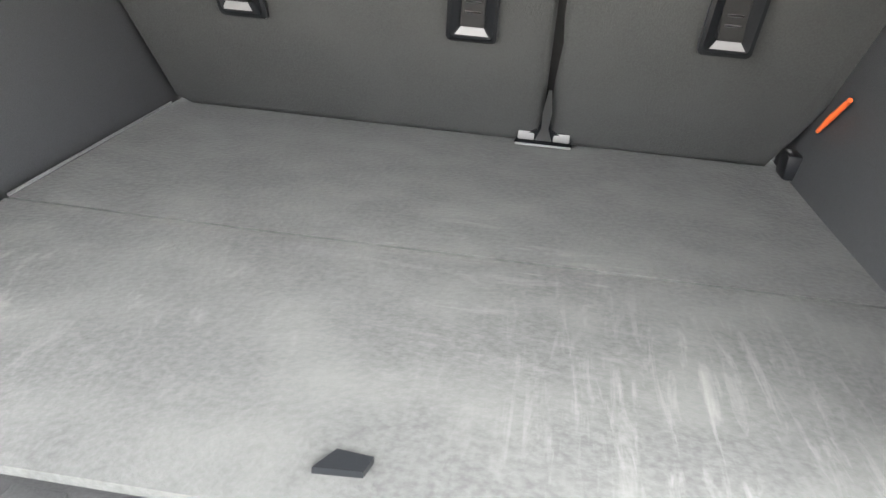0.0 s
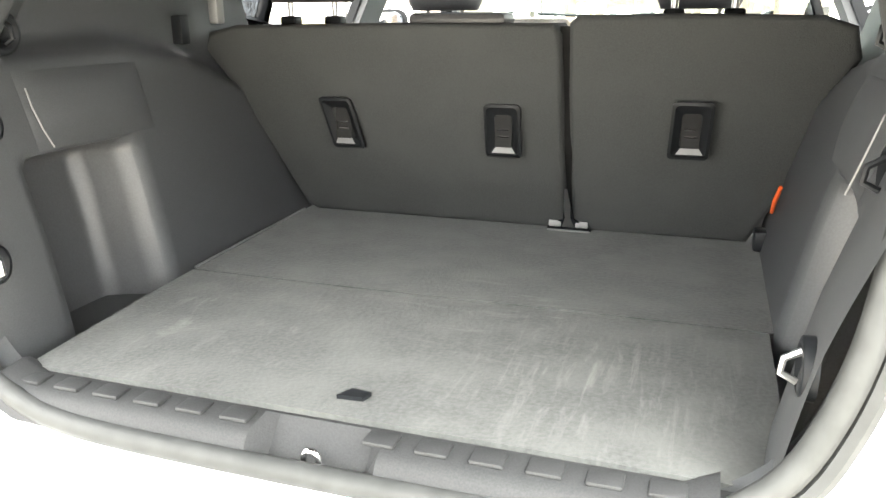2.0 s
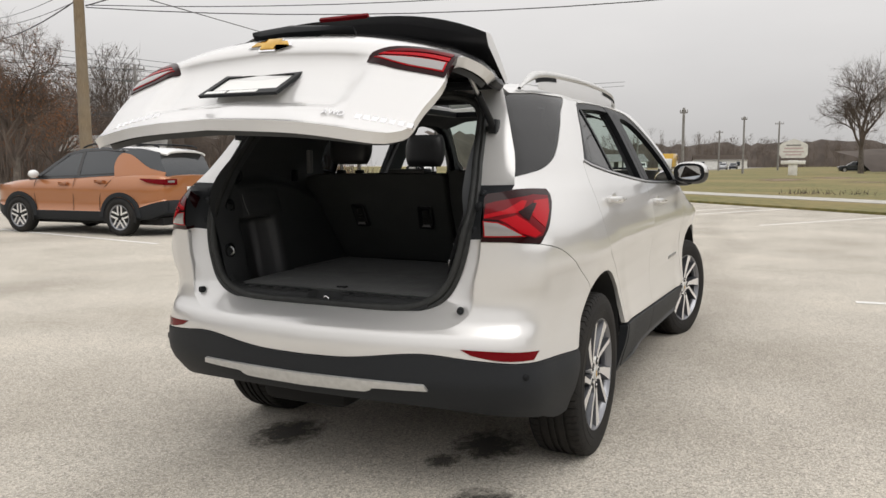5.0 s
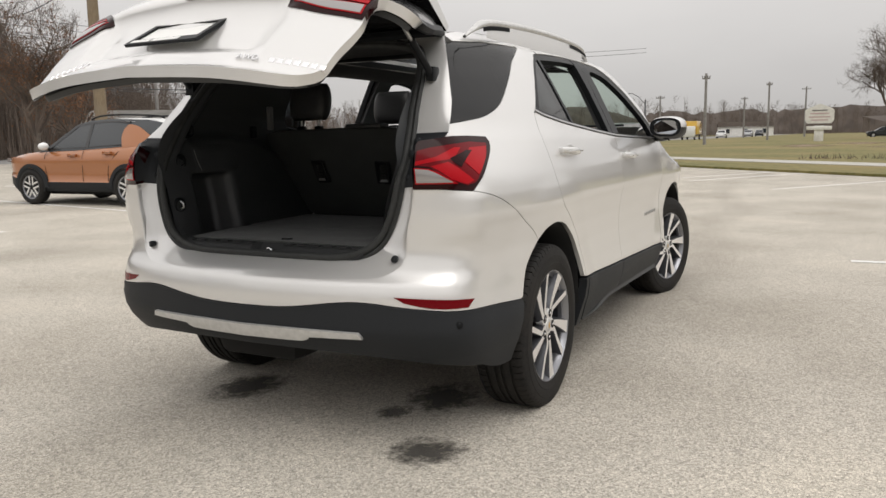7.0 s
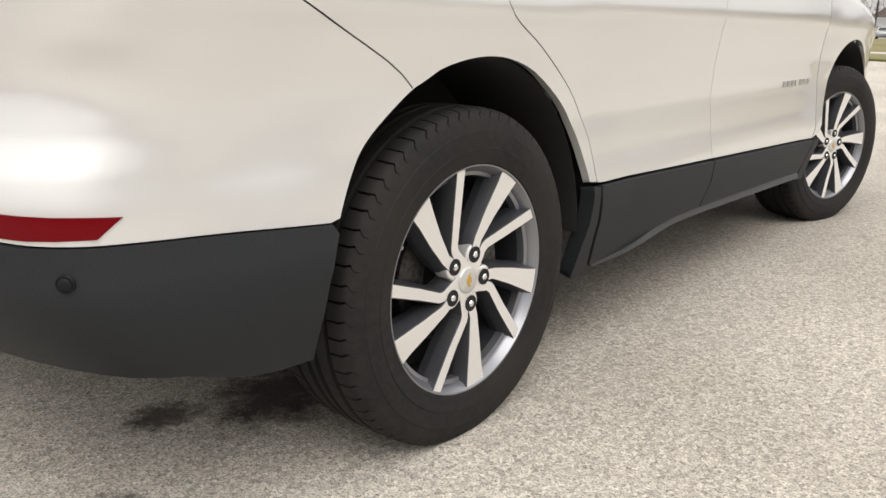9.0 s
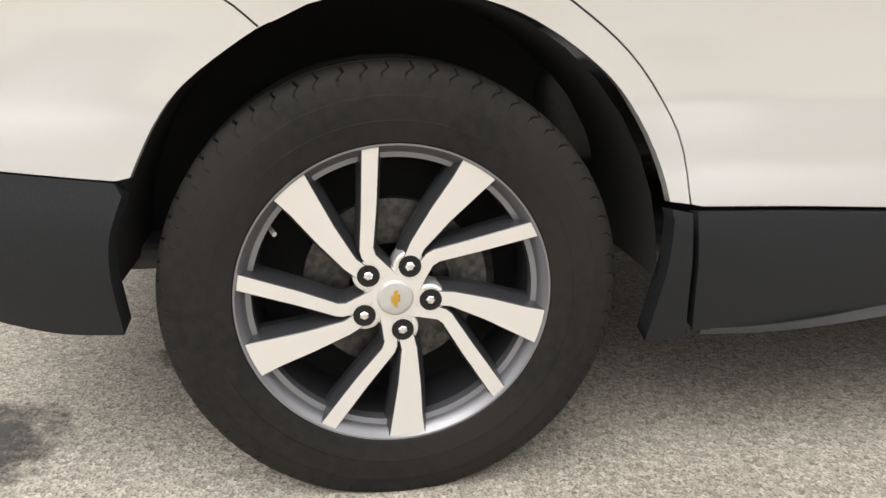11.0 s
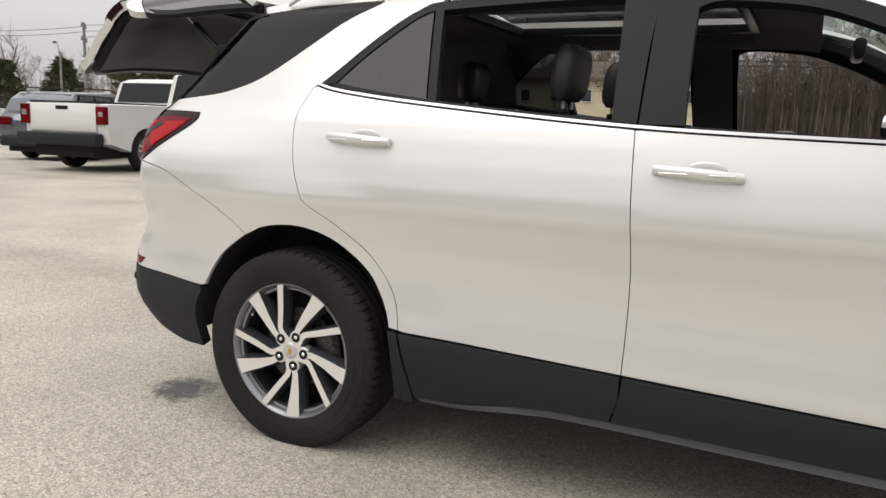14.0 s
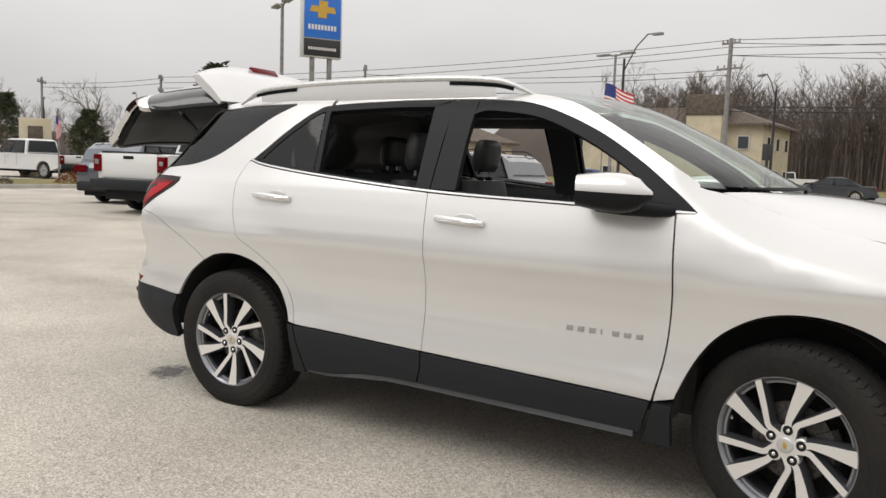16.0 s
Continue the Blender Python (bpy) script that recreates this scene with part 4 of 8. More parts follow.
    add_lathe(bm, [(0.07, 0.03), (0.145, 0.03), (0.145, 0.012), (0.07, 0.012)], 48)
    part("brake_disc", bm, DARKSTEEL, wheel, "bare steel brake disc", True, 30)
    bm = bmesh.new()
    rows = [[Vector((x, r * math.sin(a), r * math.cos(a))) for r, x in ((0.095, 0.045), (0.155, 0.05), (0.172, 0.03), (0.172, 0.0), (0.095, 0.0))] for a in (radians(60 + 5 * k) for k in range(11))]
    vs = add_loft(bm, rows, True)
    bm.faces.new(vs[0])
    bm.faces.new(vs[-1][::-1])
    part("brake_caliper", bm, DARKSTEEL, wheel, "cast grey brake caliper", True, 40)
    bm = bmesh.new()
    add_lathe(bm, [(0.0, -0.02), (0.13, -0.02), (0.222, -0.03), (0.222, -0.034), (0.0, -0.03)], 40)
    part("dust_shield", bm, UNDER, wheel)
    m = rot @ Matrix.Rotation(radians(-300), 4, "X")
    bm = bmesh.new()
    add_tube(bm, [m @ Vector((0.05, 0, 0.225)), m @ Vector((0.08, 0, 0.21))], 0.004, 8)
    part("valve", bm, SILVER, wheel)
    return wheel


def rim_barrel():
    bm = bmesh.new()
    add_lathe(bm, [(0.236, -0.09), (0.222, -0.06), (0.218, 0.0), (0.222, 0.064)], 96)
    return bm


make_wheel((0.797, 0.0, 0.350), 1, 0)
make_wheel((0.797, 2.725, 0.350), 1, 18, -15)
make_wheel((-0.797, 0.0, 0.350), -1, 40)
make_wheel((-0.797, 2.725, 0.350), -1, 10, -15)

# ---- the white car: tailgate ----
def whole(a, b):
    """The tail's surface, mirrored past the middle."""
    if a >= PU[0]:
        p = S(a, b)
    else:
        p = S(2 * PU[0] - a, b)
        p = Vector((-p.x, p.y, p.z))
    k = smooth01(0.46, 0.36, abs(p.x) + 0.10 * (1.05 - b)) * smooth01(0.80, 0.86, b) * smooth01(1.075, 1.045, b)
    p.y += 0.030 * k
    return p


def mirrored(half):
    return half + [(2 * PU[0] - a, b) for a, b in half[::-1] if a > PU[0] + 1e-6]


GLASS_LOW = rearcurve([(0.0, 1.190), (0.277, 1.193), (0.46, 1.204), (0.60, 1.218), (0.732, 1.240)])
lamp_in = rearcurve([(0.672, 1.012), (0.52, 1.015), (0.42, 1.034), (0.396, 1.046)]) + rearcurve([(0.41, 1.066), (0.46, 1.110), (0.56, 1.142), (0.672, 1.164)])
edge_low = [p for p in GATE_EDGE if p[1] <= 1.243]
gate = panel("tailgate", mirrored(edge_low + GLASS_LOW[::-1]), PAINT, car, "white tailgate, raised on its struts", fn=whole, depth=0.035, step=0.035)
edge_up = [p for p in GATE_EDGE if 1.25 <= p[1] <= 1.545]
glass = panel("rear_window", mirrored(GLASS_LOW + edge_up + rearcurve([(0.6, 1.548), (0.3, 1.556), (0.0, 1.558)])), GLOSSBLACK, gate, "black-edged rear window", fn=whole, depth=0.02, step=0.06)
pane_in = rearcurve([(0.0, 1.225), (0.3, 1.228), (0.52, 1.243)]) + rearcurve([(0.575, 1.262), (0.55, 1.38), (0.515, 1.475)]) + rearcurve([(0.4, 1.488), (0.0, 1.495)])
tinted = material("tinted_rear_glass", (0.02, 0.021, 0.023), 0.06, 0, 1.0)
panel("window_pane", mirrored(pane_in), tinted, glass, "dark tinted glass", fn=whole, off=0.003, gap=0, depth=0.003, step=0.06)
bm = bmesh.new()
rows = []
for i in range(25):
    k = i / 24 * 2 - 1
    x = 0.605 * k
    e = abs(k) ** 3
    z0 = roof_z(min(0.55, abs(x)), -0.36)
    rows.append([Vector((x, y, z)) for y, z in ((-0.385, z0 - 0.03), (-0.385, z0 - 0.002), (-0.5, 1.617 - 0.022 * e), (-0.62, 1.602 - 0.03 * e), (-0.735 + 0.09 * e, 1.582 - 0.034 * e), (-0.742 + 0.09 * e, 1.573 - 0.036 * e), (-0.71 + 0.08 * e, 1.560 - 0.03 * e), (-0.6, 1.545 - 0.02 * e))])
vs = add_loft(bm, rows, True)
bm.faces.new(vs[0][::-1])
bm.faces.new(vs[-1])
bm.faces.ensure_lookup_table()
for i, f in enumerate(bm.faces):
    f.material_index = 1 if i < 24 * 8 and i % 8 in (5, 6, 7) else 0
bmesh.ops.recalc_face_normals(bm, faces=bm.faces[:])
spoiler = part("spoiler", bm, (PAINT, GLOSSBLACK), gate, "white roof spoiler with a black underside", True, 45)
box_part("brake_lamp", (-0.115, -0.752, 1.571), (0.115, -0.70, 1.590), REDLENS, spoiler, 0.006, "high red brake lamp")
for s in (1, -1):
    glamp = panel("gate_lamp", lamp_in, DARKRED, gate, "red and smoked lamp on the tailgate", fn=whole, off=0.005, gap=0.001, depth=0.03, side=s, step=0.03)
    red = rearcurve([(0.666, 1.106), (0.58, 1.104), (0.46, 1.082)]) + rearcurve([(0.50, 1.104), (0.58, 1.120), (0.666, 1.130)])
    panel("lamp_element", red, REDLENS, glamp, "red light guide", fn=whole, off=0.0075, gap=0, depth=0.002, side=s, step=0.03)
    red = rearcurve([(0.666, 1.080), (0.58, 1.080), (0.44, 1.064)]) + rearcurve([(0.455, 1.076), (0.58, 1.096), (0.666, 1.100)])
    panel("lamp_element", red, BRIGHTRED, glamp, "bright red light guide", fn=whole, off=0.0075, gap=0, depth=0.002, side=s, step=0.03)
    clr = rearcurve([(0.664, 1.030), (0.55, 1.031), (0.46, 1.046)]) + rearcurve([(0.425, 1.056), (0.55, 1.070), (0.664, 1.074)])
    panel("reverse_lens", clr, BRIGHTRED, glamp, "red rim of the reversing lens", fn=whole, off=0.0068, gap=0, depth=0.002, side=s, step=0.03)
    clr = rearcurve([(0.659, 1.034), (0.55, 1.035), (0.465, 1.049)]) + rearcurve([(0.438, 1.055), (0.55, 1.066), (0.659, 1.070)])
    panel("reverse_lens", clr, CLEARLENS, glamp, "clear reversing lens", fn=whole, off=0.0080, gap=0, depth=0.002, side=s, step=0.03)
# inner trim, struts, plate, badges
inner_edge = inset([p for p in mirrored(edge_low + GLASS_LOW[::-1])], 0.035)
panel("gate_lining", inner_edge[::-1], TRIM, gate, "black inner lining of the tailgate", fn=whole, off=-0.06, gap=0, depth=-0.02, step=0.08)
hoop = [Vector((p.x, p.y + 0.05, p.z)) for p in (whole(a, b) for a, b in inset(mirrored(GATE_EDGE), 0.05))]
tube_part("gate_frame", hoop, 0.02, SATIN, gate, 6, "black inner frame", True)
frame_bm = bmesh.new()
py = whole(PU[0], 0.93).y
def plate_pt(a, b, h):
    return Vector((a, py - 0.006 - h + (b - 0.93) * 0.26, b))
outer = [(-0.162, 0.849), (0.162, 0.849), (0.162, 1.014), (-0.162, 1.014)]
innr = [(-0.142, 0.882), (0.142, 0.882), (0.142, 0.997), (-0.142, 0.997)]
for h0, h1, po, pi in ((0, 0.012, outer, innr),):
    vo = [[frame_bm.verts.new(plate_pt(a, b, h)) for a, b in po] for h in (h0, h1)]
    vi = [[frame_bm.verts.new(plate_pt(a, b, h)) for a, b in pi] for h in (h0, h1)]
    for i in range(4):
        j = (i + 1) % 4
        frame_bm.faces.new((vo[1][i], vo[1][j], vi[1][j], vi[1][i]))
        frame_bm.faces.new((vo[0][i], vo[0][j], vo[1][j], vo[1][i]))
        frame_bm.faces.new((vi[1][i], vi[1][j], vi[0][j], vi[0][i]))
plate = part("plate_frame", frame_bm, SATIN, gate, "black licence-plate frame with white marks")
bm = bmesh.new()
add_prism(bm, [(-0.15, 0.86), (0.15, 0.86), (0.15, 1.005), (-0.15, 1.005)], 0.004, plate_pt)
part("plate_card", bm, WHITEPL, plate, "blank white card")
for bars, z0, z1 in ((((-0.14, -0.055), (-0.045, 0.075)), 0.857, 0.876), (((-0.085, 0.045), (0.055, 0.072)), 1.001, 1.009)):
    for a, b in bars:
        bm = bmesh.new()
        add_prism(bm, [(a, z0), (b, z0), (b, z1), (a, z1)], 0.0135, plate_pt)
        part("mark", bm, WHITEPL, plate)
def emblem(cx, cz, w, h, parent, fn, s=1):
    pts = [(-0.5, -0.17), (-0.2, -0.17), (-0.2, -0.5), (0.17, -0.5), (0.17, -0.17), (0.5, -0.17), (0.42, 0.17), (0.2, 0.17), (0.2, 0.5), (-0.17, 0.5), (-0.17, 0.17), (-0.42, 0.17)]
    for k, m, off in ((1.12, CHROME, 0.006), (0.94, GOLD, 0.009)):
        poly = [(UX(abs(cx + a * w * k), cz) if cx + a * w * k >= 0 else 2 * PU[0] - UX(abs(cx + a * w * k), cz), cz + b * h * k) for a, b in pts]
        ob = panel("emblem", poly, m, parent, "gold emblem in a chrome rim" if m is GOLD else "", fn=fn, off=off, gap=0, depth=0.006, step=0.2)
        parent = ob if m is CHROME else parent
emblem(0.01, 1.107, 0.165, 0.062, gate, whole)
def badge(x0, x1, z, n, parent, skip=()):
    for i in range(n):
        if i in skip:
            continue
        a = x0 + (x1 - x0) * i / n
        b = a + (x1 - x0) / n * 0.72
        c = whole(UX(abs((a + b) / 2), z) if a + b > 0 else 2 * PU[0] - UX(abs((a + b) / 2), z), z)
        slope = -0.35 * (a + b) / 2
        yaw = math.atan(0.44 * (a + b) / 2)
        bm = bmesh.new()
        add_box(bm, (-(b - a) / 2, -0.004, -0.011), ((b - a) / 2, 0.004, 0.011), 0.001, Matrix.Translation(c) @ Matrix.Rotation(yaw, 4, "Z"))
        part("badge_mark", bm, CHROME, parent)
badge(-0.56, -0.30, 0.785, 7, gate)
badge(0.36, 0.66, 0.775, 11, gate, (0, 1, 2, 3))
lettering = bpy.data.curves.new("drive_badge", "FONT")
lettering.body, lettering.size, lettering.extrude = "AWD", 0.031, 0.003
carrier = bpy.data.objects.new("drive_badge", lettering)
word = new("drive_badge", bpy.data.meshes.new_from_object(carrier))
bpy.data.objects.remove(carrier)
word.data.materials.clear()
word.data.materials.append(CHROME)
spot = whole(UX(0.40, 0.775), 0.775)
word.parent = gate
word.matrix_basis = Matrix.Translation((0.362, spot.y - 0.012, 0.764)) @ Matrix.Rotation(math.atan(0.44 * 0.40), 4, "Z") @ Matrix.Rotation(radians(90), 4, "X")
tagged(word, "chrome letters on the tailgate")
box_part("plate_lamp", (-0.19, py + 0.005, 1.034), (-0.11, py + 0.03, 1.048), SATIN, gate, 0.003)
box_part("plate_lamp", (0.11, py + 0.005, 1.034), (0.19, py + 0.03, 1.048), SATIN, gate, 0.003)
box_part("gate_handle", (-0.09, py - 0.005, 1.030), (0.09, py + 0.03, 1.046), SATIN, gate, 0.003, "black release pad and camera")
bm = bmesh.new()
rows = []
for i, (x, z, hh) in enumerate(((-0.16, 1.236, 0.008), (-0.12, 1.240, 0.026), (0.0, 1.243, 0.028), (0.12, 1.244, 0.02), (0.2, 1.246, 0.012), (0.26, 1.25, 0.006))):
    yy = whole(UX(abs(x), z) if x >= 0 else 2 * PU[0] - UX(abs(x), z), z).y
    rows.append([Vector((x, yy - d, z + h)) for d, h in ((0.004, -hh), (0.03, -hh * 0.8), (0.038, 0), (0.03, hh * 0.8), (0.004, hh))])
vs = add_loft(bm, rows, True)
bm.faces.new(vs[0][::-1])
bm.faces.new(vs[-1])
part("rear_wiper", bm, SATIN, gate, "black rear wiper", True, 50)
HINGE = (0, -0.36, 1.60)
OPEN = -47.5
gate.matrix_basis = Matrix.Translation(HINGE) @ Matrix.Rotation(radians(OPEN), 4, "X") @ Matrix.Translation((0, 0.36, -1.60))
for s in (1, -1):
    foot = gate.matrix_basis @ Vector((0.60 * s, -0.68, 1.30))
    base = Vector((0.612 * s, -0.545, 1.425))
    mid = base.lerp(foot, 0.55)
    strut = tube_part("gate_strut", [base, mid], 0.014, SATIN, car, 12, "black powered tailgate strut")
    tube_part("strut_rod", [mid, foot], 0.008, STEEL, strut, 10)
    box_part("strut_bracket", (0.594 * s, -0.56, 1.40), (0.628 * s, -0.505, 1.455), SATIN, strut, 0.006)

# ---- the white car: tailgate opening ----
RING_IN = spline([(0.0, -0.826, 0.743), (0.25, -0.824, 0.744), (0.37, -0.818, 0.750), (0.455, -0.808, 0.772), (0.52, -0.797, 0.82), (0.555, -0.787, 0.885), (0.577, -0.779, 0.96), (0.590, -0.765, 1.04), (0.598, -0.735, 1.11), (0.588, -0.675, 1.22), (0.577, -0.635, 1.285), (0.555, -0.545, 1.40), (0.528, -0.47, 1.485), (0.45, -0.415, 1.545), (0.25, -0.402, 1.57), (0.0, -0.398, 1.575)], 0.02)


def resample(pts, n):
    p = np.array([list(q) for q in pts], float)
    d = np.concatenate([[0], np.cumsum(np.linalg.norm(np.diff(p, axis=0), axis=1))])
    t = np.linspace(0, d[-1], n)
    return [Vector([float(np.interp(k, d, p[:, i])) for i in range(3)]) for k in t]


outer = [S(a, b) for a, b in GATE_EDGE] + [Vector((0.45, -0.39, 1.622)), Vector((0.2, -0.385, 1.64)), Vector((0.0, -0.385, 1.645))]


def by_height(pts):
    """Ninety points: the bottom run, the upright run spaced by height, and the top run."""
    pts = [Vector(p) for p in pts]
    a = next(i for i, p in enumerate(pts) if p.z > 0.80 and p.x > 0.4)
    b = next(i for i, p in enumerate(pts) if i > a and p.z > 1.50)
    up = pts[a:b + 1]
    zs = np.linspace(up[0].z, up[-1].z, 40)
    uz = np.maximum.accumulate(np.array([p.z for p in up]) + np.arange(len(up)) * 1e-6)
    mid = [Vector((float(np.interp(z, uz, [p.x for p in up])), float(np.interp(z, uz, [p.y for p in up])), float(z))) for z in zs]
    return resample(pts[:a + 1], 26)[:-1] + mid + resample(pts[b:], 26)[1:]


ro, ri = by_height(outer), by_height(RING_IN)
for s in (1, -1):
    bm = bmesh.new()
    rows = []
    for k in range(5):
        row = []
        for o, i in zip(ro, ri):
            t = (0, 0.06, 0.30, 0.85, 1.0)[k]
            p = o.lerp(i, t)
            low = smooth01(0.80, 0.70, o.z)
            p.y = o.y + (i.y - o.y) * ((0, 0.5, 0.7, 1.0, 1.0)[k] * (1 - low) + low * (0, 0.05, 0.32, 0.9, 1.0)[k])
            if k == 0:
                out = Vector((o.x - i.x, 0, o.z - i.z)).normalized() * 0.006
                p = p + out + Vector((0, -0.001, 0))
            row.append(Vector((p.x * s, p.y + (0.05 if k == 4 else 0), p.z)))
        rows.append(row)
    add_loft(bm, rows, False, s < 0)
    bm.faces.ensure_lookup_table()
    for i, f in enumerate(bm.faces):
        c = f.calc_center_median()
        f.material_index = 2 if i >= 3 * (len(ro) - 1) else 1 if 1.008 < c.z < 1.20 else 0
    part("tailgate_jamb", bm, (PAINT, CLAD, TRIM), car, "white tailgate surround with a black lamp carrier", True, 50)
    for dz, r in ((1.045, 0.014), (1.128, 0.018), (1.175, 0.013)):
        k = min(range(90), key=lambda q: abs(ro[q].z - dz) + (ro[q].x < 0.5))
        p = ro[k].lerp(ri[k], 0.47)
        bm = bmesh.new()
        add_lathe(bm, [(0.0, 0.002), (r * 0.78, 0.002), (r * 0.82, -0.001), (r * 0.95, 0.002), (r, -0.002), (r, -0.02)], 20, Matrix.Translation((p.x * s, ro[k].y + (ri[k].y - ro[k].y) * 0.80 + 0.001, dz)) @ Matrix.Rotation(radians(-90), 4, "Z"))
        part("lamp_screw_cover", bm, CLAD, car, smooth=True)
    k = min(range(90), key=lambda q: abs(ro[q].z - 0.735) + (ro[q].x < 0.5))
    STOPY = ro[k].lerp(ri[k], 0.35).y - 0.012
    bm = bmesh.new()
    add_lathe(bm, [(0.0, 0.003), (0.006, 0.003), (0.007, -0.003), (0.009, 0.002), (0.012, 0.002), (0.013, -0.004), (0.013, -0.02)], 24, Matrix.Translation((0.606 * s, STOPY, 0.756)) @ Matrix.Rotation(radians(-90 + 20 * s), 4, "Z"))
    part("bump_stop", bm, CLAD, car, "black rubber bump stop", True)
seal = [Vector((p.x, p.y - 0.004, p.z)) for p in ri] + [Vector((-p.x, p.y - 0.004, p.z)) for p in ri[-2:0:-1]]
tube_part("weatherstrip", seal, 0.0155, SEALM, car, 8, "black rubber weatherstrip", True)
seal2 = [Vector((p.x * 1.038, p.y - 0.002, 1.15 + (p.z - 1.15) * (1.046 if p.z < 1.15 else 1.03))) for p in seal]
tube_part("weatherstrip", seal2, 0.010, SEALM, car, 6, "thin outer seal lip", True)

# ---- the white car: load space ----
bm = bmesh.new()
for y0, y1 in ((-0.318, 0.26), (-0.760, -0.324)):
    xl0, xl1 = (-0.535, -0.505) if y0 > -0.4 else (-0.505, -0.466)
    v = []
    rows = []
    for i in range(9):
        t = i / 8
        y = y1 + (y0 - y1) * t
        xa, xb = xl0 + (xl1 - xl0) * t, (0.545 if y0 > -0.4 else 0.538)
        rows.append([Vector((xa, y, 0.765)), Vector((xa, y, 0.782))] + [Vector((xa + (xb - xa) * k / 16, y, 0.785 + 0.0012 * math.sin(9 * y + 5 * k / 16))) for k in range(17)] + [Vector((xb, y, 0.782)), Vector((xb, y, 0.765))])
    vs = add_loft(bm, rows, False, True)
    bm.faces.new(vs[0])
    bm.faces.new(vs[-1][::-1])
floor_board = part("load_floor", bm, CARPET, car, "worn grey carpeted load floor with pale scuffs", True, 40)
# pull tab let into the floor
bm = bmesh.new()
add_prism(bm, [(0.000, -0.721), (0.036, -0.718), (0.040, -0.701), (0.012, -0.698)], 0.006, lambda a, b, h: Vector((a, b, 0.786 + h * (1 + 2 * (b + 0.7)))))
bmesh.ops.recalc_face_normals(bm, faces=bm.faces[:])
part("floor_pull", bm, SATIN, car, "black fabric pull tab in the load floor")
# sill plate with raised ribs, latch well and striker
bm = bmesh.new()
prof = [(-0.740, 0.762), (-0.758, 0.778), (-0.768, 0.780), (-0.806, 0.776), (-0.818, 0.768), (-0.832, 0.742)]
xs = [-0.465, -0.43, -0.3, -0.10, -0.075, -0.055, 0.075, 0.095, 0.12, 0.3, 0.43, 0.465]
rows = []
for x in xs:
    well = 0.038 if -0.06 < x < 0.08 else 0.0
    rows.append([Vector((x, y, z - (well if y < -0.775 else 0) + (0.018 if abs(x) > 0.45 else 0))) for y, z in prof])
add_loft(bm, rows, False, True)
sill = part("sill_plate", bm, SILLM, car, "black ribbed loading-sill plate", True, 40)
for i in range(15):
    x = -0.45 + i * 0.065
    if -0.07 < x + 0.02 < 0.09:
        continue
    box_part("sill_rib", (x, -0.800, 0.776), (x + 0.040, -0.769, 0.7825), SILLM, sill, 0.003)
tube_part("striker", [(0.000, -0.812, 0.722), (0.000, -0.812, 0.758), (0.005, -0.812, 0.764), (0.015, -0.812, 0.764), (0.020, -0.812, 0.758), (0.020, -0.812, 0.722)], 0.0045, CHROME, sill, 8, "chrome latch striker")

# side trims
def trim_x(y, z, s):
    base = float(np.interp(z, [0.70, 0.785, 0.95, 1.1, 1.2, 1.3, 1.42, 1.52, 1.58], [0.535, 0.545, 0.575, 0.61, 0.635, 0.66, 0.625, 0.57, 0.5]))
    base -= 0.035 * smooth01(-0.45, -0.75, y) * smooth01(1.3, 0.9, z)
    base -= 0.045 * smooth01(-0.5, -0.75, y) * smooth01(1.2, 1.4, z)
    hump = float(np.interp(y, [-0.75, -0.5, -0.3, -0.1, 0.05, 0.2], [1.17, 1.185, 1.20, 1.165, 1.10, 1.0]))
    base += 0.05 * smooth01(hump, hump + 0.03, z) * smooth01(1.5, 1.35, z)
    pocket = smooth01(-0.605, -0.585, y) * smooth01(-0.33, -0.40, y) * smooth01(1.045, 1.025, z)
    base += 0.12 * pocket
    ring_x = float(np.interp(z, [0.785, 0.87, 1.03, 1.11, 1.22, 1.285, 1.40, 1.485, 1.575], [0.52, 0.572, 0.595, 0.598, 0.588, 0.577, 0.555, 0.528, 0.4]))
    ring_y = float(np.interp(z, [0.785, 0.87, 1.03, 1.11, 1.22, 1.285, 1.40, 1.485, 1.575], [-0.785, -0.78, -0.766, -0.735, -0.675, -0.635, -0.545, -0.47, -0.40]))
    base = min(base, ring_x - 0.006 + max(0.0, y - ring_y - 0.05) * 0.9)
    return base * s


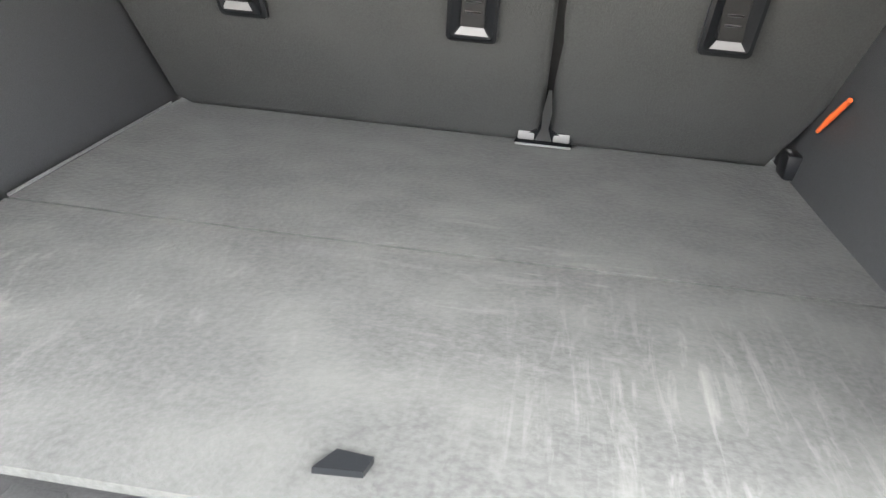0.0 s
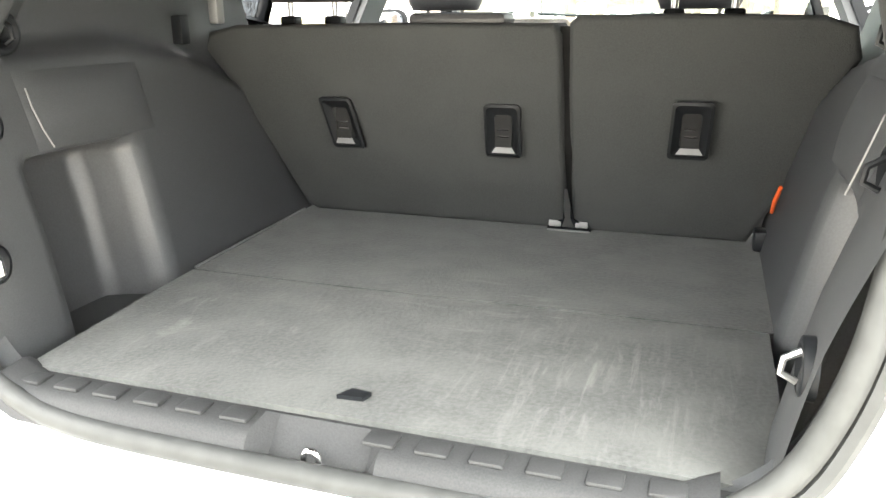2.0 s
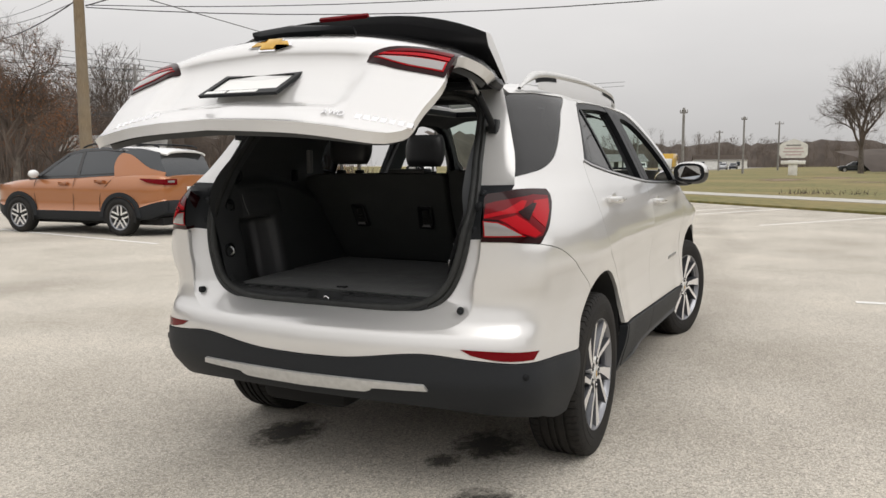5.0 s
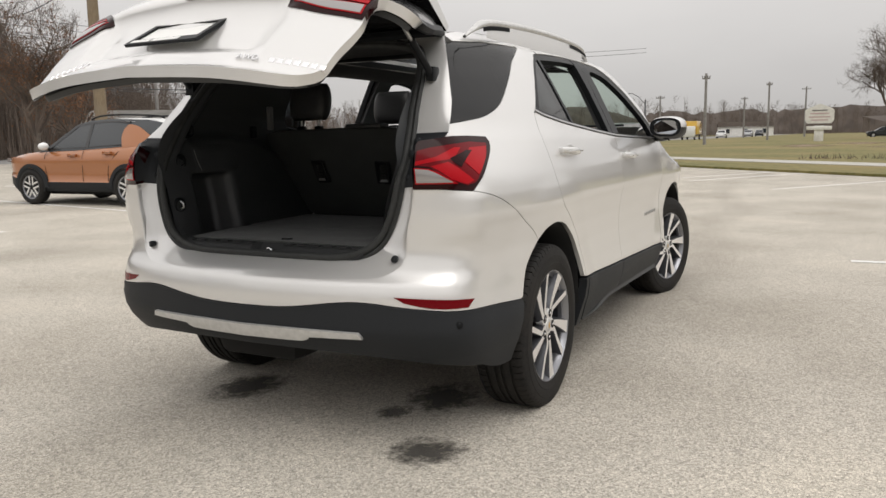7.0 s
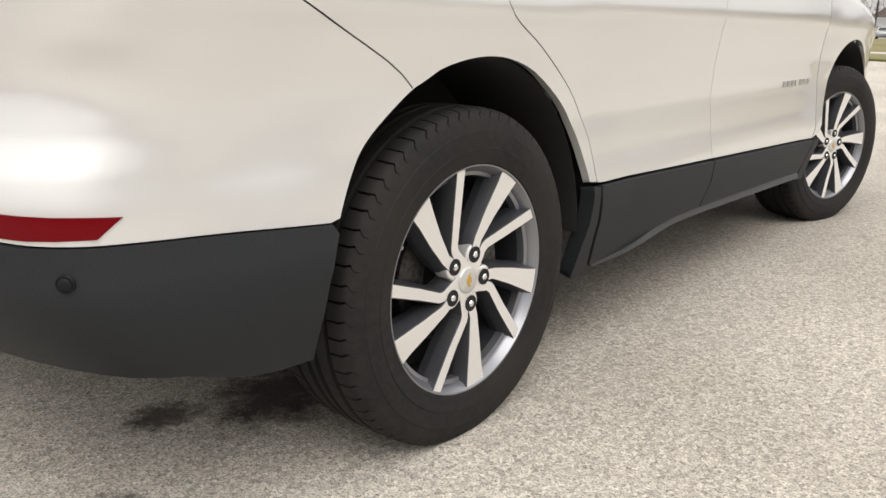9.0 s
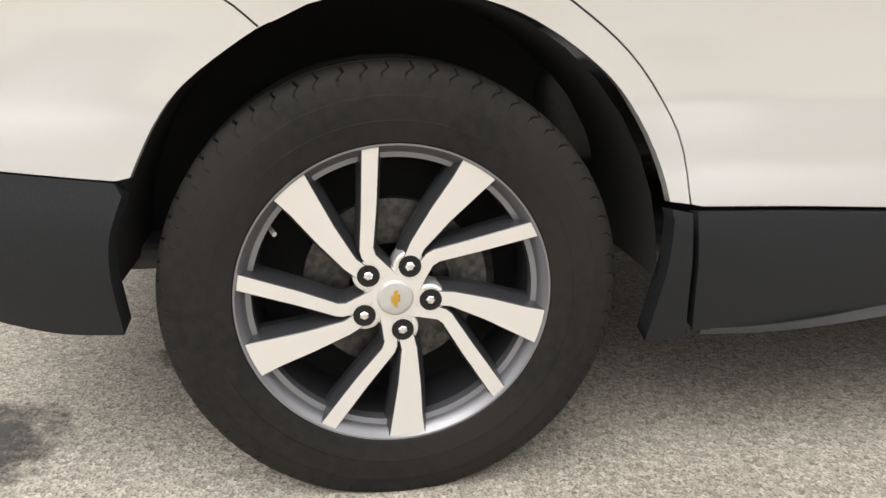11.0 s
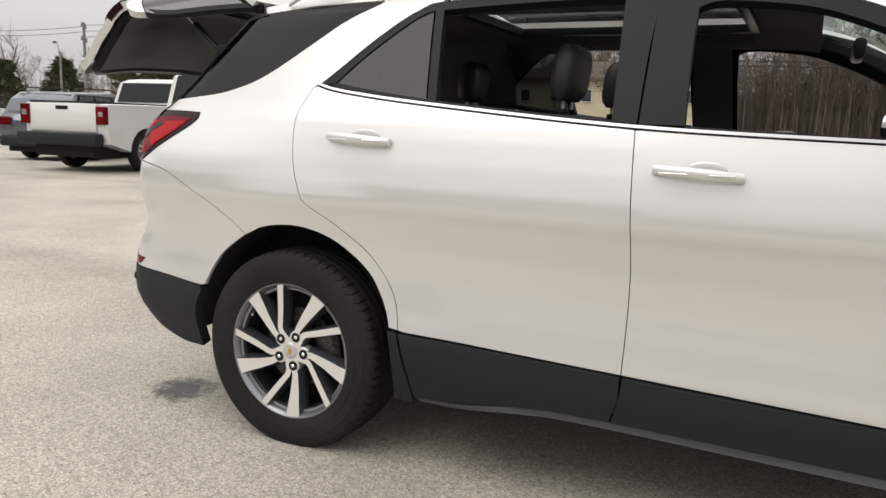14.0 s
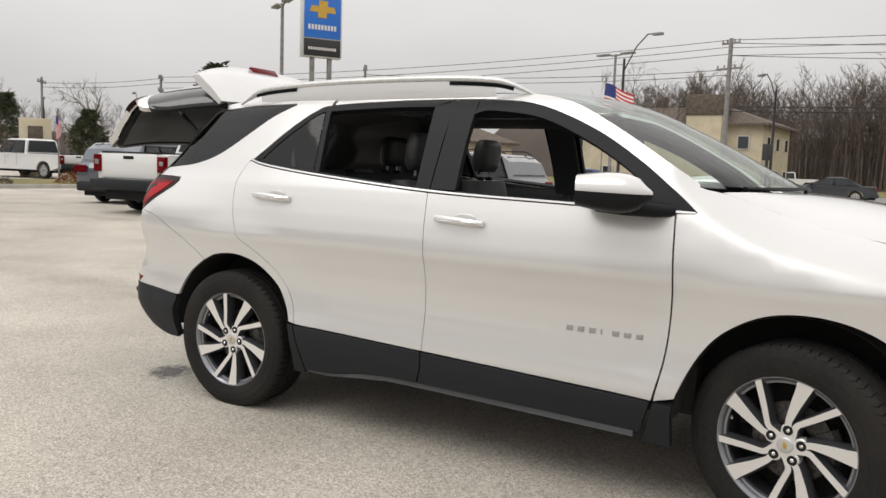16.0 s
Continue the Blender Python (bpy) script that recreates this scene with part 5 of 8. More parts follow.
for s in (1, -1):
    bm = bmesh.new()
    ys = [-0.785 + 1.02 * i / 60 for i in range(61)]
    zs = [0.70 + 0.88 * j / 56 for j in range(57)]
    rows = []
    for z in zs:
        lean = 0.36 * smooth01(1.15, 1.58, z)
        rows.append([Vector((trim_x(y, z, s), max(y, -0.785 + lean), z)) for y in ys])
    add_loft(bm, rows, False, s > 0)
    bm.faces.ensure_lookup_table()
    for f in bm.faces:
        c = f.calc_center_median()
        if -0.60 < c.y < -0.345 and c.z < 1.035:
            f.material_index = 1
    lining = part("load_side_lining", bm, (TRIM, BIN), car, "black moulded side lining with an open bin", True, 60)
    box_part("bin_floor", (0.50 * s, -0.62, 0.725), (0.72 * s, -0.28, 0.738), TRIM, lining, 0.003)
    # stitched pad above the bin, hooks and a light
    bm = bmesh.new()
    rows = []
    for i in range(13):
        y = -0.565 + 0.29 * i / 12
        k = (1 - abs(i / 6 - 1) ** 6)
        rows.append([Vector((trim_x(y, max(z, 1.05), s) - (0.014 * k * max(0.0, math.sin(math.pi * (z - 1.05) / 0.125)) ** 0.5 + 0.001) * s, y, z)) for z in (1.05 + 0.125 * j / 8 for j in range(9))])
    add_loft(bm, rows, False, s > 0)
    part("lining_pad", bm, TRIM, lining, "black grained pad", True)
    tube_part("pad_seam", [Vector((trim_x(y, z, s) - 0.016 * s, y, z)) for y, z in ((-0.545, 1.055), (-0.556, 1.085), (-0.562, 1.12), (-0.562, 1.15))], 0.0013, BEZELGREY, lining, 5, "pale stitched seam")
    for hy, hz in ((-0.735, 0.915), (-0.655, 1.10), (-0.59, 1.235)):
        cx = trim_x(hy, hz, s)
        bm = bmesh.new()
        add_lathe(bm, [(0.0, -0.004), (0.022, -0.004), (0.026, 0.006), (0.033, 0.004), (0.034, -0.01)], 24, Matrix.Translation((cx, hy, hz)) @ (Matrix.Rotation(math.pi, 4, "Z") if s > 0 else Matrix.Identity(4)))
        cup = part("hook_cup", bm, SATIN, lining, smooth=True)
        tube_part("hook", [(cx - 0.004 * s, hy, hz + 0.018), (cx - 0.02 * s, hy, hz + 0.008), (cx - 0.022 * s, hy, hz - 0.008), (cx - 0.006 * s, hy, hz - 0.016)], 0.004, STEEL if hz < 1 else SATIN, cup, 6)
tube_part("seat_release_lever", [(0.556, 0.10, 0.878), (0.556, 0.06, 0.91), (0.560, 0.02, 0.945)], [0.0035, 0.005, 0.004], ORANGEPL, car, 8, "orange release strap")
box_part("pillar_light", (-0.655, -0.12, 1.20), (-0.63, -0.09, 1.26), SATIN, car, 0.004, "black seat-belt guide")
box_part("belt_guide", (-0.66, 0.02, 1.24), (-0.635, 0.05, 1.36), BEZELGREY, car, 0.006, "grey seat-belt strap on the pillar")

# rear seat
def seat_y(z):
    return float(np.interp(z, [0.60, 0.78, 0.97, 1.25], [0.25, 0.187, 0.084, 0.022]))


def seat_back(poly, name, label):
    """A padded back with rounded edges from an outline in x and z."""
    bm = bmesh.new()
    p0 = inset(poly, 0.012)
    rows = [[Vector((a, seat_y(b) + 0.155, b)) for a, b in p0], [Vector((a, seat_y(b) + 0.145, b)) for a, b in poly], [Vector((a, seat_y(b) + 0.014, b)) for a, b in poly], [Vector((a, seat_y(b) + 0.003, b)) for a, b in inset(poly, 0.006)], [Vector((a, seat_y(b), b)) for a, b in p0]]
    vs = add_loft(bm, rows, True)
    bm.faces.new(vs[-1])
    bm.faces.new(vs[0][::-1])
    bmesh.ops.recalc_face_normals(bm, faces=bm.faces[:])
    return part(name, bm, SEATCLOTH, car, label, True, 50)


left_poly = [(-0.50, 0.787)] + [(0.136, 0.787), (0.137, 0.9), (0.136, 1.1), (0.132, 1.22)] + [(0.118, 1.24), (-0.2, 1.242), (-0.6, 1.238)] + [(-0.675, 1.222), (-0.69, 1.18), (-0.62, 1.08), (-0.55, 0.9), (-0.525, 0.80)]
right_poly = [(0.148, 0.787), (0.52, 0.787), (0.57, 0.9), (0.62, 1.08), (0.67, 1.18), (0.655, 1.235), (0.6, 1.254), (0.4, 1.258), (0.166, 1.256), (0.150, 1.24), (0.149, 1.1)]
sb1 = seat_back(left_poly, "seat_back", "grey felt-backed wide rear seat back, upright")
sb2 = seat_back(right_poly, "seat_back", "grey felt-backed narrow rear seat back, upright")
for cx, zc, par, skew in ((-0.362, 1.024, sb1, 0.012), (0.011, 1.020, sb1, 0.0), (0.390, 1.036, sb2, -0.003)):
    w, h = 0.038, 0.056
    bm = bmesh.new()

    def ring(kx, kz, d):
        out = []
        for sx, sz in ((-1, -1), (1, -1), (1, 1), (-1, 1)):
            for a in (0, 1, 2):
                ang = math.atan2(sz, sx) + (a - 1) * 0.5
                r = 0.008
                out.append((sx * (kx - r) + r * math.cos(ang) * 1.2, sz * (kz - r) + r * math.sin(ang) * 1.2))
        return [Vector((cx + a - skew * b / h, seat_y(zc + b) - d, zc + b)) for a, b in out]
    vs = add_loft(bm, [ring(w, h, -0.001), ring(w, h, 0.007), ring(w - 0.006, h - 0.006, 0.009), ring(w - 0.008, h - 0.008, 0.006), ring(w - 0.02, h - 0.022, -0.0025)], True)
    bmesh.ops.recalc_face_normals(bm, faces=bm.faces[:])
    bez = part("tether_bezel", bm, SATIN, par, "black child-seat anchor bezel", True, 50)
    bm = bmesh.new()
    add_box(bm, (cx - 0.018, seat_y(zc) + 0.0, zc - 0.034), (cx + 0.018, seat_y(zc) + 0.001, zc + 0.034), 0)
    part("recess", bm, UNDER, bez)
    for dz in (-0.012, 0.003):
        tube_part("anchor_wire", [(cx - 0.012, seat_y(zc + dz) - 0.002, zc + dz), (cx + 0.012, seat_y(zc + dz) - 0.002, zc + dz)], 0.0018, CHROME, bez, 6)
    bm = bmesh.new()
    z0 = zc - 0.046
    bm.faces.new([bm.verts.new(Vector((cx + a, seat_y(z0 + b) - d, z0 + b))) for a, b, d in ((-0.026, -0.001, 0.0075), (0.026, -0.001, 0.0075), (0.017, 0.012, 0.0015), (-0.017, 0.012, 0.0015))])
    part("bezel_lip", bm, BEZELGREY, bez)
# added black strip for the shade between the two backs, and the hinge bracket
bm = bmesh.new()
add_loft(bm, [[Vector((x, seat_y(z) + 0.03, z)) for x in (0.128, 0.158)] for z in (0.79, 0.85, 0.97, 1.1, 1.235)])
bmesh.ops.solidify(bm, geom=bm.faces[:], thickness=0.004)
part("split_shade", bm, UNDER, car, "black strip standing for the shade in the seat split")
bm = bmesh.new()
add_prism(bm, [(-0.05, 0.0), (0.05, 0.0), (0.047, 0.012), (0.012, 0.03), (0.004, 0.075), (-0.003, 0.075), (-0.012, 0.03), (-0.047, 0.012)], 0.008, lambda a, b, h: Vector((0.142 + a, seat_y(0.785 + b) - 0.002 - h, 0.787 + b)))
bmesh.ops.recalc_face_normals(bm, faces=bm.faces[:])
part("seat_hinge", bm, SATIN, car, "black seat hinge cover with bright edges")
for dx in (-0.03, 0.03):
    box_part("hinge_plate", (0.142 + dx - 0.014, seat_y(0.8) - 0.014, 0.797), (0.142 + dx + 0.014, seat_y(0.8) - 0.010, 0.812), BEZELGREY, car, 0.002)
box_part("hinge_bar", (0.094, seat_y(0.79) - 0.016, 0.786), (0.19, seat_y(0.79) - 0.010, 0.789), BEZELGREY, car, 0.001)
bm = bmesh.new()
add_prism(bm, [(-0.014, 0.010), (-0.006, 0.034), (-0.007, 0.066), (-0.002, 0.108), (0.003, 0.108), (0.008, 0.066), (0.006, 0.034), (0.014, 0.010)], 0.003, lambda a, b, h: Vector((0.142 + a, seat_y(0.785 + b) - 0.0115 - h, 0.787 + b)))
bmesh.ops.recalc_face_normals(bm, faces=bm.faces[:])
part("hinge_tongue", bm, STEEL, car, "bright steel hinge tongue")
tube_part("floor_edge_trim", [(-0.507, -0.315, 0.786), (-0.512, -0.2, 0.787), (-0.523, 0.0, 0.787), (-0.533, 0.18, 0.787)], 0.0022, BEZELGREY, car, 6, "thin pale edge trim beside the load floor")
box_part("seat_catch", (0.53, 0.12, 0.787), (0.57, 0.17, 0.83), SATIN, car, 0.006, "black seat catch at the floor's corner")


def headrest(cx, cy, z0, w=0.235, h=0.185, d=0.10):
    bm = bmesh.new()
    rows = []
    for i in range(11):
        t = i / 10
        zz = z0 + h * t
        k = (1 - abs(2 * t - 1) ** 5) ** 0.5 if 0 < t < 1 else 0.25
        k = max(k, 0.45)
        ww = w / 2 * (0.86 + 0.14 * math.sin(math.pi * t)) * (0.93 + 0.07 * k)
        dd = d / 2 * k
        rows.append([Vector((cx + ww * math.copysign(abs(math.cos(a)) ** 0.45, math.cos(a)), cy + dd * math.copysign(abs(math.sin(a)) ** 0.7, math.sin(a)) + 0.02 * t, zz)) for a in (2 * math.pi * j / 28 for j in range(28))])
    vs = add_loft(bm, rows, True)
    bm.faces.new(vs[0][::-1])
    bm.faces.new(vs[-1])
    head = part("headrest", bm, LEATHER, car, "black leather headrest", True, 60)
    for dx in (-0.055, 0.055):
        tube_part("headrest_post", [(cx + dx, cy, z0 - 0.07), (cx + dx, cy, z0 + 0.02)], 0.007, STEEL, head, 8)
        bm = bmesh.new()
        add_box(bm, (cx + dx - 0.02, cy - 0.018, z0 - 0.05), (cx + dx + 0.02, cy + 0.018, z0 - 0.028), 0.006)
        part("post_collar", bm, SATIN, head, smooth=True)
    return head


headrest(-0.44, 0.10, 1.285)
headrest(0.395, 0.10, 1.295)
box_part("centre_headrest", (-0.19, 0.04, 1.235), (0.02, 0.13, 1.262), LEATHER, car, 0.012, "folded centre headrest")
for s in (1, -1):
    bm = bmesh.new()
    rows = []
    for i in range(9):
        t = i / 8
        z = 0.62 + 0.60 * t
        w = 0.25 - 0.05 * t ** 2
        yb = 0.95 - 0.14 * t
        rows.append([Vector((0.37 * s + w * math.copysign(abs(math.cos(a)) ** 0.5, math.cos(a)), yb + 0.075 * math.copysign(abs(math.sin(a)) ** 0.6, math.sin(a)), z)) for a in (2 * math.pi * j / 24 for j in range(24))])
    vs = add_loft(bm, rows, True)
    bm.faces.new(vs[0][::-1])
    bm.faces.new(vs[-1])
    part("front_seat_back", bm, LEATHER, car, "black leather front seat back", True, 60)
    box_part("front_seat_cushion", (0.37 * s - 0.26, 0.95, 0.50), (0.37 * s + 0.26, 1.47, 0.68), LEATHER, car, 0.05, "black leather front seat cushion", seg=3)
    headrest(0.37 * s, 0.82, 1.27, 0.25, 0.19)
box_part("rear_bench_cushion", (-0.66, 0.28, 0.5), (0.66, 0.72, 0.70), LEATHER, car, 0.05, "black rear bench cushion", seg=3)
box_part("centre_console", (-0.11, 0.85, 0.4), (0.11, 1.75, 0.74), TRIM, car, 0.03, "black centre console")
bm = bmesh.new()
rows = [[Vector((x, y, z)) for y, z in ((1.75, 0.62), (1.68, 0.82), (1.72, 0.97), (1.84, 1.045), (2.05, 1.06), (2.38, 1.09))] for x in (-0.80, -0.5, -0.2, 0.0, 0.3, 0.6, 0.80)]
add_loft(bm, rows)
part("dashboard", bm, TRIM, car, "black soft dashboard", True, 60)
box_part("touch_screen", (-0.14, 1.73, 0.95), (0.14, 1.76, 1.10), GLOSSBLACK, car, 0.008, "black centre screen")
ringp = [Vector((-0.37 + 0.185 * math.cos(a), 1.50 - 0.06 * math.sin(a), 1.0 + 0.175 * math.sin(a))) for a in (2 * math.pi * k / 36 for k in range(36))]
tube_part("steering_wheel", ringp, 0.016, LEATHER, car, 10, "black leather steering wheel", True)
box_part("steering_hub", (-0.46, 1.49, 0.93), (-0.28, 1.56, 1.06), SATIN, car, 0.03)
box_part("rear_view_mirror", (-0.12, 1.72, 1.44), (0.12, 1.76, 1.51), SATIN, car, 0.015, "black rear-view mirror")

# linings: headliner, doors, pillars, floor
def liner_patch(y0, y1, x0, x1):
    bm = bmesh.new()
    rows = []
    for i in range(9):
        y = y0 + (y1 - y0) * i / 8
        rows.append([Vector((x0 + (x1 - x0) * j / 8, y, min(roof_z(x0 + (x1 - x0) * j / 8, y), 1.66) - 0.05 - 0.045 * smooth01(0.42, 0.6, abs(x0 + (x1 - x0) * j / 8)))) for j in range(9)])
    add_loft(bm, rows, False, True)
    return part("headliner", bm, HEADLINER, car, "charcoal cloth headliner", True)


liner_patch(-0.40, 0.36, -0.60, 0.60)
liner_patch(1.36, 1.62, -0.60, 0.60)
liner_patch(0.36, 1.36, 0.41, 0.61)
liner_patch(0.36, 1.36, -0.61, -0.41)
for a, b in (((-0.43, 0.33, 1.59), (0.43, 0.37, 1.625)), ((-0.43, 1.35, 1.59), (0.43, 1.39, 1.625)), ((-0.44, 0.33, 1.59), (-0.40, 1.39, 1.625)), ((0.40, 0.33, 1.59), (0.44, 1.39, 1.625))):
    box_part("roof_glass_rim", a, b, SATIN, car, 0.008)
for s in (1, -1):
    for y0, y1 in ((0.18, 1.15), (1.22, 2.24)):
        bm = bmesh.new()
        n = 10
        rows = []
        for z, dx in ((0.36, -0.10), (0.5, -0.10), (0.62, -0.12), (0.74, -0.16), (0.78, -0.17), (0.80, -0.11), (1.0, -0.085), (1.12, -0.075), (1.165, -0.045)):
            rows.append([Vector(((S(UY(y, z), z).x + dx) * s, y, z + (0.045 * smooth01(0.9, 0.3, y) if z > 1.1 else 0))) for y in (max(y0, 0.52 - 0.4 * smooth01(0.85, 1.05, z)) + (y1 - max(y0, 0.52 - 0.4 * smooth01(0.85, 1.05, z))) * k / n for k in range(n + 1))])
        add_loft(bm, rows, False, s > 0)
        part("door_lining", bm, TRIM, car, "black door lining with an armrest", True, 50)
    panel("pillar_lining", sidecurve([(1.10, 1.60), (1.10, 1.15)]) + sidecurve([(1.28, 1.15), (1.26, 1.60)]), TRIM, car, "black centre pillar lining", off=-0.055, gap=0, depth=-0.03, side=s)
    panel("pillar_lining", sidecurve([(0.06, 1.27), (0.2, 1.4), (0.4, 1.55), (0.6, 1.585)]) + sidecurve([(0.6, 1.62), (0.2, 1.60), (-0.05, 1.5), (-0.05, 1.27)]), TRIM, car, "black rear pillar lining", off=-0.05, gap=0, depth=-0.02, side=s)
    panel("pillar_lining", sidecurve([(1.5, 1.60), (1.80, 1.50), (2.1, 1.34), (2.36, 1.17)]) + sidecurve([(2.44, 1.17), (2.2, 1.32), (1.9, 1.50), (1.6, 1.61)]), TRIM, car, "black windscreen pillar lining", off=-0.03, gap=0, depth=-0.02, side=s)
    panel("roof_lining", sidecurve([(0.3, 1.565), (0.8, 1.58), (1.3, 1.58), (1.5, 1.57)]) + sidecurve([(1.5, 1.63), (0.8, 1.635), (0.3, 1.62)]), SATIN, car, off=-0.03, gap=0, depth=-0.02, side=s)
bm = bmesh.new()
add_box(bm, (-0.72, -0.58, 0.345), (0.72, 3.35, 0.39), 0.02)
part("underbody", bm, FLOORPAN, car, "black underbody")
bm = bmesh.new()
add_box(bm, (-0.55, -0.76, 0.43), (0.55, 0.2, 0.73), 0.02)
part("spare_well", bm, FLOORPAN, car, "black load-floor tub")
box_part("engine_bulkhead", (-0.78, 2.28, 0.36), (0.78, 2.36, 1.09), UNDER, car, 0.01)
box_part("muffler", (-0.5, -0.60, 0.22), (-0.05, -0.38, 0.36), UNDER, car, 0.05, "dark muffler under the tail")

# ---- the place around ----
def node(m, kind, **inputs):
    n = m.node_tree.nodes.new("ShaderNode" + kind)
    for k, v in inputs.items():
        n.inputs[k.replace("_", " ")].default_value = v
    return n


def ramp(m, src, stops):
    r = m.node_tree.nodes.new("ShaderNodeValToRGB")
    while len(r.color_ramp.elements) < len(stops):
        r.color_ramp.elements.new(0.5)
    for e, (p, c) in zip(r.color_ramp.elements, stops):
        e.position, e.color = p, (*c, 1) if len(c) == 3 else c
    m.node_tree.links.new(src, r.inputs[0])
    return r.outputs[0]


def blend(m, fac, a, b, mode="MIX"):
    x = m.node_tree.nodes.new("ShaderNodeMix")
    x.data_type, x.blend_type = "RGBA", mode
    l = m.node_tree.links
    for socket, v in ((x.inputs["Factor"], fac), (x.inputs[6], a), (x.inputs[7], b)):
        if isinstance(v, (int, float)):
            socket.default_value = v
        elif isinstance(v, tuple):
            socket.default_value = (*v, 1)
        else:
            l.new(v, socket)
    return x.outputs[2]


def asphalt():
    """Old pale asphalt: stone chips of many shades, worn patches, dark seams and oil spots."""
    m = material("weathered_asphalt", (0.34, 0.32, 0.29), 0.92)
    l = m.node_tree.links
    b = m.node_tree.nodes["Principled BSDF"]
    co = m.node_tree.nodes.new("ShaderNodeTexCoord").outputs["Object"]
    chips = node(m, "TexVoronoi", Scale=120.0)
    l.new(co, chips.inputs["Vector"])
    fine = node(m, "TexNoise", Scale=210.0, Detail=4.0)
    l.new(co, fine.inputs["Vector"])
    stone = ramp(m, chips.outputs["Color"], [(0.0, (0.26, 0.242, 0.212)), (0.3, (0.42, 0.392, 0.345)), (0.65, (0.555, 0.518, 0.456)), (0.95, (0.72, 0.675, 0.60))])
    pits = ramp(m, fine.outputs["Fac"], [(0.36, (0.38, 0.37, 0.35)), (0.53, (1.05, 1.05, 1.05))])
    col = blend(m, 0.85, stone, pits, "MULTIPLY")
    mid = node(m, "TexNoise", Scale=0.7, Detail=8.0)
    l.new(co, mid.inputs["Vector"])
    worn = ramp(m, mid.outputs["Fac"], [(0.3, (0.80, 0.79, 0.77)), (0.55, (1, 1, 1)), (0.75, (1.14, 1.13, 1.11))])
    col = blend(m, 1.0, col, worn, "MULTIPLY")
    big = node(m, "TexNoise", Scale=0.11, Detail=6.0)
    l.new(co, big.inputs["Vector"])
    broad = ramp(m, big.outputs["Fac"], [(0.35, (0.86, 0.85, 0.84)), (0.65, (1.07, 1.07, 1.06))])
    col = blend(m, 1.0, col, broad, "MULTIPLY")
    # wavy seams and tyre sweeps
    warp = node(m, "TexNoise", Scale=0.5, Detail=4.0)
    l.new(co, warp.inputs["Vector"])
    wv = node(m, "TexWave", Scale=0.055, Distortion=6.0, Detail=3.0)
    l.new(co, wv.inputs["Vector"])
    seams = ramp(m, wv.outputs["Fac"], [(0.0, (0.72, 0.71, 0.70)), (0.05, (1, 1, 1))])
    col = blend(m, 0.45, col, seams, "MULTIPLY")
    l.new(col, b.inputs["Base Color"])
    bump = node(m, "Bump", Strength=0.55, Distance=0.003)
    l.new(chips.outputs["Distance"], bump.inputs["Height"])
    l.new(bump.outputs[0], b.inputs["Normal"])
    return m


ASPHALT = asphalt()
GRASS = vary(material("winter_grass", (0.12, 0.12, 0.05), 0.95), (0.085, 0.09, 0.024), (0.19, 0.165, 0.055), 3.0, 0.3, 10.0, (0.25, 0.18, 0.075), 0.12)
CONCRETE = vary(material("concrete", (0.42, 0.4, 0.37), 0.9), (0.36, 0.35, 0.32), (0.48, 0.46, 0.42), 3.0, 0.1)
ROADM = vary(material("road_asphalt", (0.2, 0.195, 0.19), 0.9), (0.17, 0.165, 0.16), (0.23, 0.225, 0.215), 4.0, 0.1, 6.0, (0.27, 0.26, 0.25), 0.2)
LINEW = vary(material("worn_white_line", (0.62, 0.62, 0.6), 0.8), (0.58, 0.57, 0.55), (0.84, 0.84, 0.82), 25.0, 0.0, 8.0)
BARK = vary(material("grey_bark", (0.12, 0.1, 0.085), 0.95), (0.075, 0.062, 0.052), (0.14, 0.12, 0.10), 6.0, 0.3)
TWIG = vary(material("brown_twigs", (0.115, 0.09, 0.075), 0.95), (0.075, 0.058, 0.048), (0.15, 0.118, 0.095), 0.8)
DRYLEAF = vary(material("dry_russet_leaves", (0.2, 0.09, 0.04), 0.9), (0.13, 0.06, 0.028), (0.26, 0.12, 0.055), 3.0)
NEEDLE = vary(material("pine_needles", (0.04, 0.06, 0.03), 0.9), (0.055, 0.072, 0.042), (0.12, 0.13, 0.07), 2.0)
WOODPOLE = vary(material("weathered_pole_wood", (0.2, 0.15, 0.09), 0.9), (0.15, 0.11, 0.065), (0.25, 0.19, 0.12), 12.0, 0.3, 6.0, (0.2, 0.17, 0.13), 1.0, (6, 6, 0.4))
POLEGREY = vary(material("grey_pole", (0.22, 0.21, 0.2), 0.7), (0.17, 0.16, 0.15), (0.26, 0.25, 0.24), 5.0)
BLACKMETAL = material("black_metal", (0.03, 0.03, 0.03), 0.5)
STUCCO = vary(material("cream_stucco", (0.55, 0.48, 0.34), 0.9), (0.50, 0.43, 0.30), (0.58, 0.51, 0.37), 1.5, 0.1)
SHINGLE = vary(material("brown_shingle", (0.11, 0.085, 0.065), 0.9), (0.08, 0.062, 0.05), (0.14, 0.11, 0.085), 4.0, 0.3)
WHITEWALL = vary(material("white_siding", (0.7, 0.69, 0.65), 0.8), (0.62, 0.61, 0.57), (0.74, 0.73, 0.69), 2.0)
PANEDARK = material("dark_window_pane", (0.03, 0.035, 0.04), 0.08, 0, 0.6)
BLUE = vary(material("blue_sign_face", (0.02, 0.16, 0.6), 0.4), (0.015, 0.14, 0.55), (0.025, 0.18, 0.65), 0.6)
SIGNBLACK = material("black_sign_face", (0.02, 0.02, 0.022), 0.4)
FLAGRED = material("flag_red", (0.5, 0.03, 0.04), 0.8)
FLAGWHITE = material("flag_white", (0.72, 0.7, 0.68), 0.8)
FLAGBLUE = material("flag_blue", (0.03, 0.04, 0.17), 0.8)
